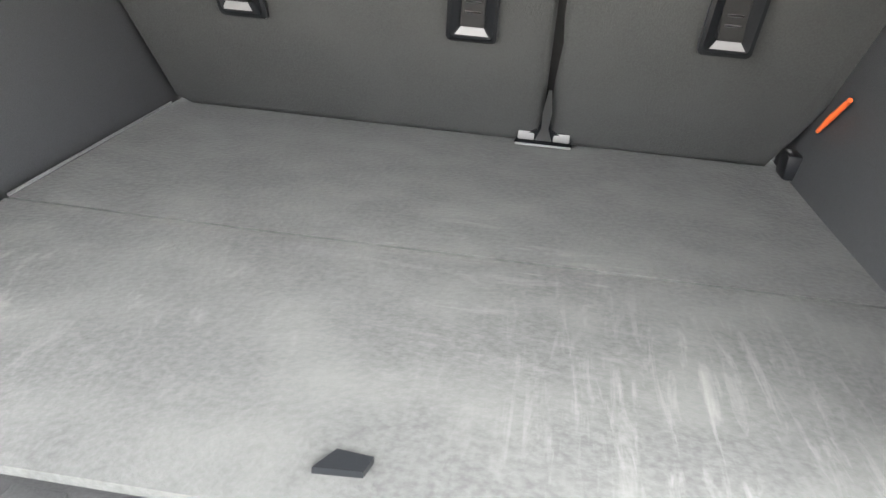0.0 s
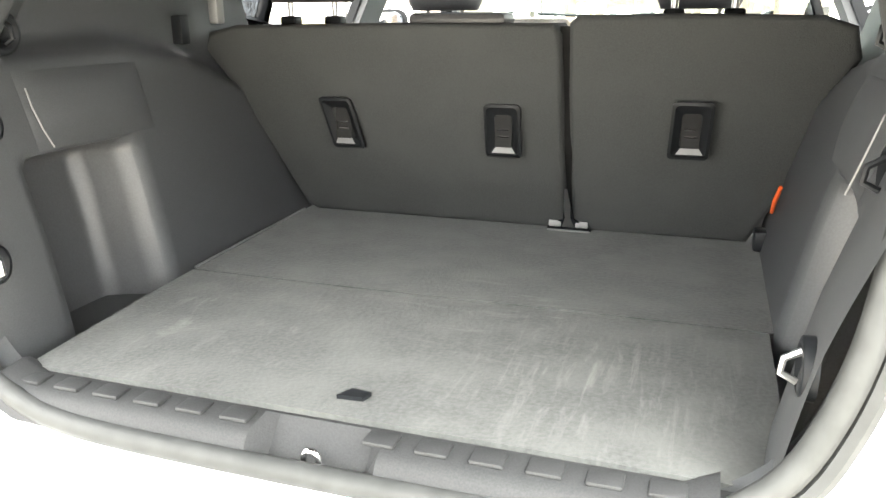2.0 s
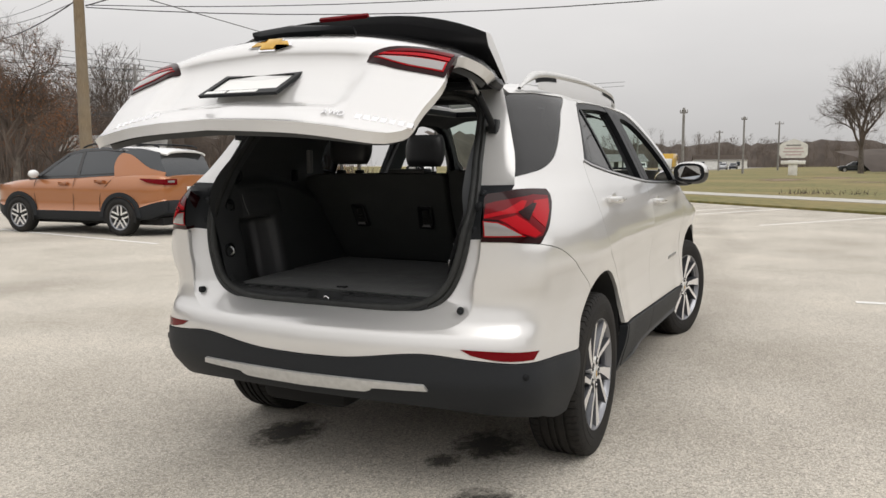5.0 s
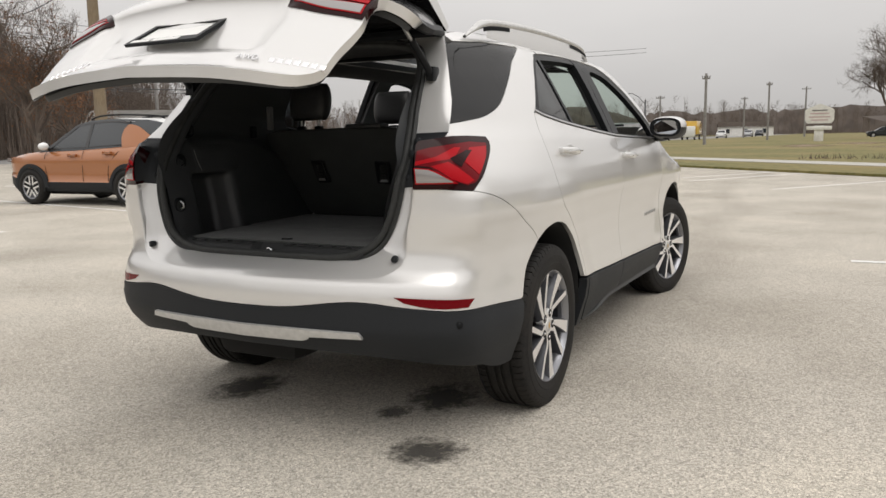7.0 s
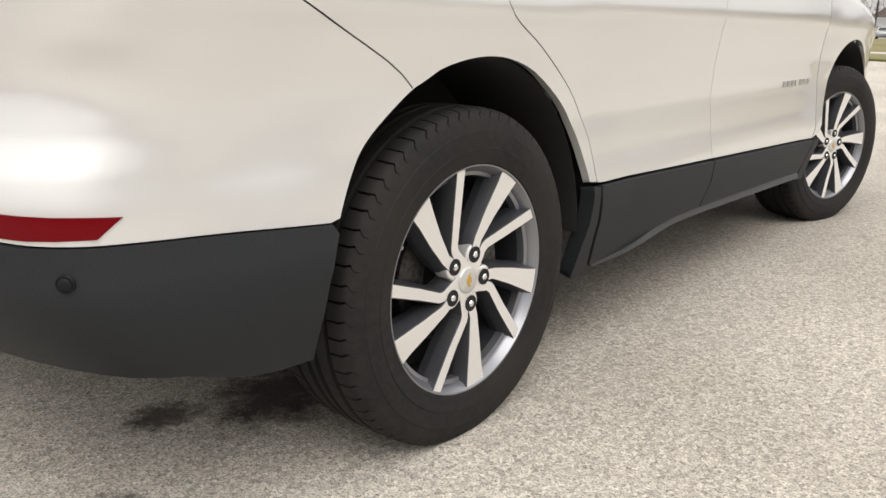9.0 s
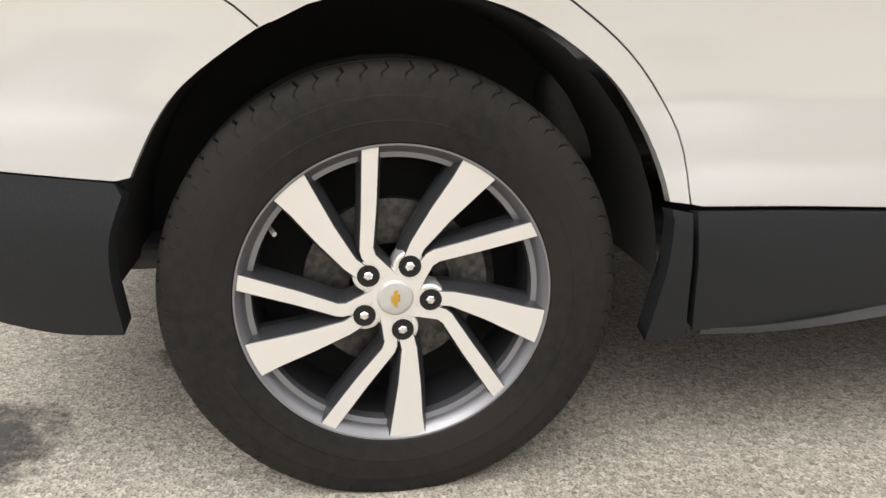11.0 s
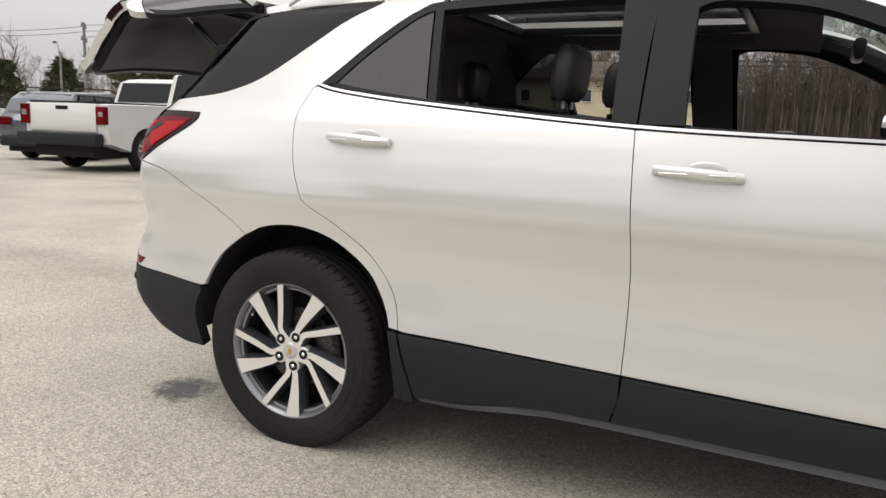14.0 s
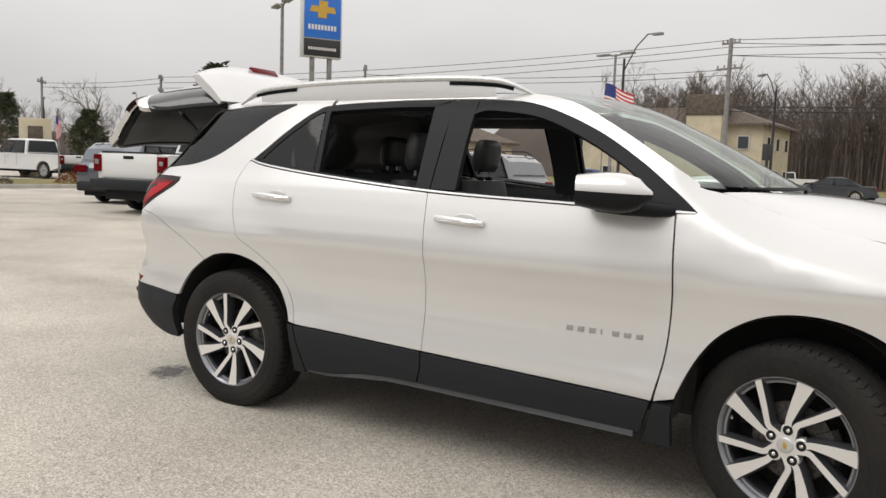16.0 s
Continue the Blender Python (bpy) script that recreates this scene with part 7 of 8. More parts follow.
utility_pole(-44.5, -32.0, 8.6, "wooden utility pole with a crossarm", POLEGREY, ((0.96, 1.3),), 0.14, 0.8)


def wires(name, a, b, n, sag, spread, r=0.02, label="sagging power line"):
    for i in range(n):
        off = Vector((0, 0, -i * spread))
        pts = [Vector(a).lerp(Vector(b), t / 14) + off + Vector((0, 0, -sag * 4 * (t / 14) * (1 - t / 14))) for t in range(15)]
        tagged(tube_part("power_line", pts, r, BLACKMETAL, None, 4), label, "power line", "power lines", "structure")


wires("line", (-21.0, 16.1, 7.15), (-56.1, 35.5, 10.9), 1, 0.7, 0.3, 0.03)
wires("line", (-21.0, 16.1, 7.5), (-56.0, 35.6, 12.4), 2, 0.5, 0.45, 0.014)
wires("line", (-21.0, 16.1, 6.75), (4.5, 8.0, 7.6), 1, 0.35, 0.3, 0.022)
wires("line", (-21.0, 16.1, 7.2), (9.0, 24.2, 8.2), 2, 0.75, 0.42, 0.014)
wires("line", (-21.0, 16.1, 6.7), (10.0, 25.0, 7.5), 1, 0.95, 0.3, 0.016)
wires("line", (-15.8, -1.5, 6.55), (-36.0, 70.0, 10.45), 1, 0.0, 0.3, 0.02)
wires("line", (-49, 44.6, 9.0), (-50.3, -6.9, 9.9), 2, 0.7, 0.8, 0.02)
wires("line", (-50.3, -6.9, 10.1), (-41.3, -50.6, 7.8), 3, 0.5, 0.45, 0.02)
wires("line", (-50.3, -6.9, 8.2), (-44.5, -32.0, 7.9), 2, 0.4, 0.35, 0.02)
wires("line", (-50.3, -6.9, 10.1), (-52, 60, 11.0), 3, 0.5, 0.5, 0.02)
wires("line", (-50.3, -6.9, 5.8), (-52, 60, 6.0), 2, 0.3, 0.3, 0.03)
wires("line", (-70, 22, 11.3), (-49, 44.6, 9.2), 2, 0.5, 0.9, 0.02)
wires("line", (-49, 44.6, 9.2), (-20, 96, 11.6), 2, 0.9, 0.5, 0.022)
wires("line", (-52.0, 20, 5.4), (-45.0, 48.3, 5.5), 1, 0.3, 0.3, 0.03)
wires("line", (-41.3, -50.6, 7.7), (-39.6, -64.3, 7.5), 2, 0.2, 0.4, 0.02)


def lot_lamp(x, y, h, yaw, label, heads=2, mat=POLEGREY):
    p = thing("lot_lamp", label, "lamp post", (x, y, 0), "lot lamps")
    tube_part("shaft", [(0, 0, -0.1), (0, 0, h)], [0.1, 0.07], mat, p, 10)
    ca, sa = math.cos(yaw), math.sin(yaw)
    for s in (1, -1)[:heads]:
        tube_part("arm", [(0, 0, h - 0.08), (ca * 0.5 * s, sa * 0.5 * s, h - 0.02)], 0.05, mat, p, 8)
        bm = bmesh.new()
        add_box(bm, (0.4, -0.17, -0.05), (1.25, 0.17, 0.06), 0.03, Matrix.Translation((0, 0, h)) @ Matrix.Rotation(yaw + (0 if s > 0 else math.pi), 4, "Z"))
        part("lamp_head", bm, mat, p, "flat grey lamp head", True, 50)
    return p


def street_lamp(x, y, h, yaw, reach, label, mat=BLACKMETAL):
    p = thing("street_lamp", label, "street lamp", (x, y, 0), "street lamps")
    tube_part("shaft", [(0, 0, -0.1), (0, 0, h * 0.86)], [0.11, 0.08], mat, p, 10)
    ca, sa = math.cos(yaw), math.sin(yaw)
    tube_part("arm", [(0, 0, h * 0.78), (ca * reach * 0.4, sa * reach * 0.4, h * 0.93), (ca * reach * 0.75, sa * reach * 0.75, h), (ca * reach, sa * reach, h)], 0.04, mat, p, 8)
    bm = bmesh.new()
    add_box(bm, (-0.35, -0.14, -0.12), (0.3, 0.14, 0.04), 0.04, Matrix.Translation((ca * (reach + 0.2), sa * (reach + 0.2), h)) @ Matrix.Rotation(yaw, 4, "Z"))
    part("lamp_head", bm, POLEGREY, p, "grey lamp head", True, 50)
    return p


lot_lamp(-22.3, -20.4, 8.0, 1.0, "grey lot lamp with two flat heads")
lot_lamp(-34.0, 44.7, 10.2, 0.3, "grey lot lamp with two flat heads")
lot_lamp(-33.5, -33.5, 6.6, 0.9, "grey lot lamp with two flat heads")
lot_lamp(-39.8, -11.2, 7.9, 1.25, "grey lot lamp with two flat heads")
street_lamp(-44.0, -12.0, 9.6, 1.35, 2.0, "black street lamp with a curved arm")
street_lamp(-55.6, -4.6, 8.6, 3.9, 1.6, "dark street lamp with a short curved arm")
street_lamp(-40.2, -52, 6.6, -2.1, 2.2, "grey street lamp with a curved arm", POLEGREY)
street_lamp(-35, -57, 5.6, 1.0, 0.8, "dark lot light on a slim post")
street_lamp(-29, 60, 9.8, 2.6, 2.2, "dark street lamp with a long arm")
street_lamp(-20, 96, 6.2, 2.9, 2.4, "dark street lamp with a long arm")


def flag(x, y, z, w, yaw, pole_h, droop, label):
    f = thing("flag", label, "flag", (x, y, 0), "flags")
    tube_part("flagpole", [(0, 0, -0.1), (0, 0, pole_h)], 0.04, POLEGREY, f, 8)
    h = w * 0.6
    for i in range(13):
        bm = bmesh.new()
        rows = []
        for zz in (z - h * i / 13, z - h * (i + 1) / 13):
            row = []
            for k in range(19):
                t = k / 18
                xx = t * w * 0.85
                row.append(Vector((math.cos(yaw) * xx - math.sin(yaw) * 0.10 * math.sin(9 * t + zz), math.sin(yaw) * xx + math.cos(yaw) * 0.10 * math.sin(9 * t + zz), zz - droop * t * w + 0.05 * math.sin(6 * t))))
            rows.append(row)
        add_loft(bm, rows)
        bm.faces.ensure_lookup_table()
        for k, fc in enumerate(bm.faces):
            fc.material_index = 1 if (i < 7 and k < 7) else 0
        part("stripe", bm, (FLAGRED if i % 2 == 0 else FLAGWHITE, FLAGBLUE), f)
    return f


flag(-39.5, -11.6, 6.3, 2.2, 1.3, 6.6, 0.35, "striped flag hanging from a pole")
flag(-18.6, -30.6, 3.0, 0.9, 1.0, 3.3, 0.7, "small striped flag hanging from a pole")
flag(-31, -30.5, 6.0, 1.3, 1.0, 6.3, 0.8, "striped flag hanging from a pole")
flag(-34.2, 43.5, 8.2, 1.6, 0.8, 8.6, 0.8, "striped flag hanging from a pole")

# ---- signs ----
def facing(x, y, yaw):
    return Matrix.Translation((x, y, 0)) @ Matrix.Rotation(yaw, 4, "Z")


def local_box(name, a, b, mat, parent, bevel=0.0, label=""):
    return box_part(name, a, b, mat, parent, bevel, label)


sg = thing("dealer_sign", "tall blue and black roadside sign on two grey posts", "sign")
sg.matrix_basis = facing(-31.1, -25.4, math.radians(146))
box_part("cabinet", (-1.15, -0.25, 7.05), (1.15, 0.25, 10.75), SILVER, sg, 0.05, "grey sign cabinet")
box_part("sign_face", (-1.05, -0.28, 8.1), (1.05, -0.24, 10.7), BLUE, sg, 0.01, "blue sign face")
box_part("sign_face", (-1.05, -0.28, 7.12), (1.05, -0.24, 8.05), SIGNBLACK, sg, 0.01, "black sign face")
for i in range(9):
    box_part("mark", (-0.82 + i * 0.185, -0.30, 8.55), (-0.70 + i * 0.185, -0.275, 8.82), FLAGWHITE, sg)
for i in range(13):
    box_part("mark", (-0.80 + i * 0.125, -0.30, 7.45), (-0.72 + i * 0.125, -0.275, 7.60), FLAGWHITE, sg)
bm = bmesh.new()
add_prism(bm, [(-0.75, 9.50), (-0.28, 9.50), (-0.28, 9.20), (0.22, 9.20), (0.22, 9.50), (0.75, 9.50), (0.65, 9.83), (0.28, 9.83), (0.28, 10.13), (-0.22, 10.13), (-0.22, 9.83), (-0.65, 9.83)], 0.03, lambda a, b, h: Vector((a, -0.275 - h, b)))
bmesh.ops.recalc_face_normals(bm, faces=bm.faces[:])
part("emblem", bm, GOLD, sg, "gold cross-shaped emblem")
for x in (-0.5, 0.5):
    box_part("post", (x - 0.12, -0.12, -0.1), (x + 0.12, 0.12, 7.2), POLEGREY, sg, 0.02)
for z in (3.2, 5.4):
    box_part("tie_bar", (-0.5, -0.06, z), (0.5, 0.06, z + 0.15), POLEGREY, sg, 0.01)

ms = thing("church_sign", "white shield-shaped roadside sign on a pedestal", "sign")
ms.matrix_basis = facing(-0.1, 88, radians(2)) @ Matrix.Diagonal((0.6, 1, 0.8, 1))
box_part("pedestal", (-0.75, -0.25, 0), (0.75, 0.25, 2.1), WHITEWALL, ms, 0.03)
box_part("ledge", (-2.0, -0.35, 1.55), (2.0, 0.35, 2.05), WHITEWALL, ms, 0.04)
bm = bmesh.new()
add_prism(bm, [(-2.3, 2.85), (-1.9, 2.40), (1.9, 2.40), (2.3, 2.85), (2.3, 4.1), (1.9, 4.35), (0, 4.95), (-1.9, 4.35), (-2.3, 4.1)], 0.5, lambda a, b, h: Vector((a, 0.25 - h, b)))
bmesh.ops.recalc_face_normals(bm, faces=bm.faces[:])
part("board", bm, WHITEWALL, ms, "white shield-shaped board")
REDMARK = material("faded_red_mark", (0.5, 0.38, 0.37), 0.7)
for z, w in ((4.0, 1.2), (3.6, 1.5), (3.15, 1.7), (2.75, 1.3)):
    box_part("mark", (-w, -0.28, z), (w, -0.24, z + 0.16), REDMARK if z < 3.9 else POLEGREY, ms)
bs = thing("bank_sign", "tan pillar sign beside the lot", "sign")
bs.matrix_basis = facing(-20.8, -35.8, radians(147))
box_part("pillar", (-0.75, -0.3, 0.0), (0.75, 0.3, 3.0), STUCCO, bs, 0.04)
box_part("mark", (-0.35, -0.33, 1.7), (0.35, -0.29, 2.6), SHINGLE, bs)
ps = thing("post_sign", "small dark sign on a black post", "sign")
ps.matrix_basis = facing(-47.5, -3.8, radians(100))
tube_part("post", [(0, 0, -0.1), (0, 0, 3.2)], 0.09, BLACKMETAL, ps, 8)
box_part("board", (-0.3, -0.06, 2.3), (0.3, 0.06, 3.3), BLACKMETAL, ps, 0.02)

# ---- buildings ----
def building(name, label, at, yaw, w, dp, h, wall, roof, eave=0.4, rise=1.2, cols=4, storeys=2, mansard=False, win=(0.9, 1.2)):
    b = thing(name, label, "building", (at[0], at[1], 0))
    b.matrix_basis = facing(at[0], at[1], yaw)
    bm = bmesh.new()
    add_box(bm, (-w / 2, -dp / 2, -0.2), (w / 2, dp / 2, h))
    part("wall", bm, wall, b)
    bm = bmesh.new()
    ew, ed = w / 2 + eave, dp / 2 + eave
    if mansard:
        add_loft(bm, [[Vector(p) for p in ((-x, -y, z), (x, -y, z), (x, y, z), (-x, y, z))] for x, y, z in ((ew, ed, h - 0.1), (ew, ed, h + 0.1), (ew * 0.55, ed * 0.45, h + rise))], True)
        bm.faces.new([bm.verts.new((x, y, h + rise)) for x, y in ((-ew * 0.55, -ed * 0.45), (ew * 0.55, -ed * 0.45), (ew * 0.55, ed * 0.45), (-ew * 0.55, ed * 0.45))])
    else:
        rows = [[Vector((x, -ed, h - 0.15)), Vector((x, 0, h + rise)), Vector((x, ed, h - 0.15))] for x in (-ew, ew)]
        add_loft(bm, rows)
        bmesh.ops.solidify(bm, geom=bm.faces[:], thickness=0.15)
        for sx in (-w / 2, w / 2):
            bm.faces.new([bm.verts.new((sx, y, z)) for y, z in ((-dp / 2, h), (dp / 2, h), (0, h + rise * 0.97))])
        for f in bm.faces:
            if abs(f.normal.x) > 0.9 or abs(f.calc_center_median().x) == w / 2:
                f.material_index = 1
    bmesh.ops.recalc_face_normals(bm, faces=bm.faces[:])
    part("roof", bm, (roof, wall), b)
    sh = h / storeys
    for side, span, off in (("y", w, -dp / 2), ("x", dp, w / 2)):
        n = max(1, int(cols * span / w))
        for i in range(n):
            for s in range(storeys):
                c = -span / 2 + span * (i + 0.5) / n
                z0 = sh * s + sh * 0.3
                a, bb = ((c - win[0] / 2, off - 0.05, z0), (c + win[0] / 2, off + 0.02, z0 + win[1])) if side == "y" else ((off - 0.02, c - win[0] / 2, z0), (off + 0.05, c + win[0] / 2, z0 + win[1]))
                wd = box_part("window", tuple(q - 0.06 for q in a), tuple(q + 0.06 for q in bb), WHITEWALL, b)
                aa = (a[0], a[1] - 0.08, a[2]) if side == "y" else (a[0], a[1], a[2])
                b2 = bb if side == "y" else (bb[0] + 0.08, bb[1], bb[2])
                box_part("pane", aa, b2, PANEDARK, wd)
    return b


cb = building("apartment_building", "two-storey cream stucco building with a brown roof", (-66.5, -14.0), radians(84), 17, 9, 5.3, STUCCO, SHINGLE, 0.6, 1.6, 6, 2, True, (0.8, 0.95))
box_part("stair_tower", (2.8, -5.6, -0.2), (5.6, -3.5, 6.0), STUCCO, cb, 0.0, "cream stair tower")
box_part("tower_roof", (2.7, -5.7, 6.0), (5.7, -3.4, 7.6), SHINGLE, cb, 0.05, "brown shingled tower top")
building("house", "cream house with a gabled roof", (16.5, 107.5), radians(-20), 9, 12, 2.6, WHITEWALL, vary(material("pale_tan_roof", (0.5, 0.46, 0.38), 0.9), (0.46, 0.42, 0.35), (0.56, 0.52, 0.43), 2.0), 0.4, 2.6, 2, 1)
building("low_building", "low brick building with a pale roof", (-45.5, 39.5), radians(38), 6.2, 5.0, 2.5, vary(material("dull_brick", (0.2, 0.13, 0.1), 0.9), (0.17, 0.11, 0.085), (0.24, 0.16, 0.125), 5.0), vary(material("pale_roof", (0.3, 0.29, 0.27), 0.9), (0.26, 0.25, 0.23), (0.34, 0.33, 0.31), 2.0), 0.5, 1.1, 3, 1)
building("far_store", "low pale store far along the road", (-34, 150), radians(25), 12, 8, 2.0, WHITEWALL, vary(material("grey_metal_roof", (0.4, 0.4, 0.4), 0.6), (0.36, 0.36, 0.36), (0.45, 0.45, 0.45), 1.0), 0.3, 1.3, 3, 1)
building("far_store", "low pale store far along the road", (-22, 230), radians(10), 14, 8, 2.6, WHITEWALL, SHINGLE, 0.3, 1.3, 3, 1)
building("corner_store", "cream stucco store with a brown roof", (-60, -36), radians(60), 16, 9, 3.4, STUCCO, SHINGLE, 0.5, 1.6, 5, 1, True, (0.8, 1.0))

# ---- other vehicles ----
def lean_wheel(parent, x, y, r, side, w=0.22, rim=None, spokes=5):
    tb = bmesh.new()
    add_lathe(tb, [(r * 0.66, 0.36 * w), (r * 0.72, 0.46 * w), (r * 0.85, 0.5 * w), (r * 0.95, 0.44 * w), (r, 0.3 * w), (r, -0.3 * w), (r * 0.93, -0.47 * w), (r * 0.66, -0.4 * w)], 36)
    wheel = part("wheel", tb, RUBBER, parent, "black tyre on an alloy rim", True, 40)
    wheel.matrix_basis = Matrix.Translation((x, y, r)) @ (Matrix.Identity(4) if side > 0 else Matrix.Rotation(math.pi, 4, "Z"))
    bm = bmesh.new()
    add_lathe(bm, [(0.0, 0.12 * w), (r * 0.60, 0.12 * w), (r * 0.62, 0.40 * w), (r * 0.68, 0.44 * w), (r * 0.69, 0.36 * w)], 32)
    part("rim", bm, ALLOYDARK, wheel, smooth=True, angle=30)
    for k in range(spokes):
        bm = bmesh.new()
        m = Matrix.Rotation(2 * math.pi * k / spokes, 4, "X")
        for dx in (-0.045, 0.045):
            add_box(bm, (0.30 * w, dx * r / 0.36 - 0.016, r * 0.1), (0.40 * w, dx * r / 0.36 + 0.016, r * 0.64), 0.004, m)
        part("spoke", bm, rim or ALLOY, wheel)
    return wheel


def simple_car(label, at, yaw, paint, L=4.4, W=1.8, H=1.6, kind="suv", roofmat=None, wheel_r=0.34, wb=2.64, fo=0.85, clad=True, group="", hb=None):
    """A parked vehicle with body, glass, lamps and wheels. Its front points along local +y, origin below the rear axle."""
    c = thing("pickup_truck" if kind == "pickup" else "parked_car", label, "truck" if kind == "pickup" else "car", (at[0], at[1], 0), group)
    c.matrix_basis = facing(at[0], at[1], yaw)
    yr = -(L - wb - fo)
    yf = wb + fo
    hb = hb or {"suv": 1.02, "sedan": 0.92, "pickup": 1.18, "van": 1.15}[kind]
    z0 = 0.26 if kind != "pickup" else 0.42
    ra = wheel_r * 1.16

    def arch(yc):
        return [(yc + ra * math.cos(a), wheel_r * 0.98 + ra * math.sin(a)) for a in (math.pi * k / 10 for k in range(11))]
    low = [(yr + 0.05, z0 + 0.14), (-ra - 0.02, z0)] + arch(0)[::-1] + [(ra + 0.02, z0), (wb - ra - 0.02, z0)] + arch(wb)[::-1] + [(wb + ra + 0.03, z0 + 0.02), (yf - 0.12, z0 + 0.06), (yf, z0 + 0.3), (yf - 0.01, hb * 0.72), (yf - 0.12, hb * 0.88), (wb + 0.05, hb * 0.97), (wb - 0.45, hb)]
    tail = [(0.6, hb + 0.02), (yr + 0.1, hb + 0.03), (yr, hb * 0.9), (yr - 0.02, z0 + 0.4)] if kind != "pickup" else [(1.2, hb + 0.03), (1.19, hb + 0.02), (yr + 0.05, hb + 0.0), (yr, hb - 0.02), (yr, z0 + 0.3)]
    poly = low + tail
    bm = bmesh.new()
    rows = []
    for x, sh in ((-W / 2 + 0.14, 0.0), (-W / 2 + 0.03, 0.0), (-W / 2, 0.0), (W / 2, 0.0), (W / 2 - 0.03, 0.0), (W / 2 - 0.14, 0.0)):
        rows.append(x)

    def sect(x, k):
        return [Vector((x, y * (1 - 0.0) + (0.10 * k if y < yr + 0.3 else (-0.16 * k if y > yf - 0.4 else 0)), z + (-0.02 * k if z > hb * 0.7 else 0))) for y, z in poly]
    loft = [sect(-W / 2 + 0.01, 1.2), sect(-W / 2 + 0.0, 1.0), sect(-W / 2 - 0.0 + 0.02, 0.6), sect(-W / 2 + 0.10, 0.25), sect(-W * 0.25, 0.05), sect(0, 0), sect(W * 0.25, 0.05), sect(W / 2 - 0.10, 0.25), sect(W / 2 - 0.02, 0.6), sect(W / 2, 1.0), sect(W / 2 - 0.01, 1.2)]
    vs = add_loft(bm, loft, True)
    bm.faces.new(vs[0][::-1])
    bm.faces.new(vs[-1])
    bmesh.ops.recalc_face_normals(bm, faces=bm.faces[:])
    body = part("body", bm, paint, c, smooth=True, angle=32)
    # cabin
    if kind == "suv":
        cab = [(yr + 0.12, hb), (yr + 0.28, H - 0.22), (yr + 0.55, H - 0.05), (1.0, H), (1.5, H - 0.06), (wb - 0.30, hb)]
    elif kind == "sedan":
        cab = [(-0.35, hb), (0.35, H - 0.12), (0.75, H), (1.45, H - 0.03), (wb - 0.30, hb)]
    elif kind == "van":
        cab = [(yr + 0.02, hb), (yr + 0.12, H - 0.1), (yr + 0.3, H), (1.9, H), (2.3, H - 0.15), (wb + 0.2, hb)]
    else:
        cab = [(1.22, hb), (1.30, H - 0.08), (1.5, H), (2.5, H), (2.75, H - 0.08), (wb - 0.25, hb)]
    zt = H
    def cw(z):
        return W / 2 - 0.05 - 0.17 * max(0, (z - hb) / (H - hb)) ** 1.1
    bm = bmesh.new()
    loft = []
    for k in (-1, -0.93, -0.5, 0, 0.5, 0.93, 1):
        loft.append([Vector((cw(z) * k, y, z - (0.025 * abs(k) ** 6 if z > hb + 0.1 else 0))) for y, z in cab])
    vs = add_loft(bm, loft, True)
    bm.faces.new(vs[0][::-1])
    bm.faces.new(vs[-1])
    bmesh.ops.recalc_face_normals(bm, faces=bm.faces[:])
    part("cabin", bm, paint, c, smooth=True, angle=30)
    if roofmat:
        tops = [p for p in cab if p[1] > H - 0.12]
        tops = [(tops[0][0] - 0.16, tops[0][1] - 0.05)] + tops + [(tops[-1][0] + 0.05, tops[-1][1] - 0.03)]
        bm = bmesh.new()
        for lift_ in (0.012,):
            rows = [[Vector((cw(z) * k, y, z + 0.012 - 0.025 * abs(k) ** 6)) for k in (-1.02, -0.93, -0.5, 0, 0.5, 0.93, 1.02)] for y, z in tops]
            add_loft(bm, rows)
        bmesh.ops.recalc_face_normals(bm, faces=bm.faces[:])
        bmesh.ops.solidify(bm, geom=bm.faces[:], thickness=0.03)
        part("roof", bm, roofmat, c, "white roof panel", True, 40)
    # side panes, screens
    ch = H - hb
    y_lo0, y_lo1 = cab[0][0], cab[-1][0]
    def edge(z, front):
        zs = [p[1] for p in (cab[:3] if not front else cab[::-1][:3])]
        ys = [p[0] for p in (cab[:3] if not front else cab[::-1][:3])]
        return float(np.interp(z, zs, ys))
    zl, zu = hb + 0.05, H - 0.13
    a0, a1 = edge(zl, False) + 0.12, edge(zl, True) - 0.12
    b0, b1 = edge(zu, False) + 0.14, edge(zu, True) - 0.10
    if roofmat:
        a0, b0 = a0 + 0.42, b0 + 0.42
    cuts = {"suv": (0.48,) if roofmat else (0.30, 0.64), "sedan": (0.52,), "pickup": (0.5,), "van": (0.35, 0.7)}[kind]
    marks = [0] + list(cuts) + [1]
    for s in (1, -1):
        bm = bmesh.new()
        q = [(a0 - 0.03, zl - 0.03), (a1 + 0.05, zl - 0.03), (b1 + 0.03, zu + 0.025), (b0 - 0.02, zu + 0.025)]
        bm.faces.new([bm.verts.new(((cw(z) + 0.002) * s, y, z)) for y, z in (q if s > 0 else q[::-1])])
        bmesh.ops.solidify(bm, geom=bm.faces[:], thickness=0.004)
        part("window_surround", bm, SATIN, c, "black window surround")
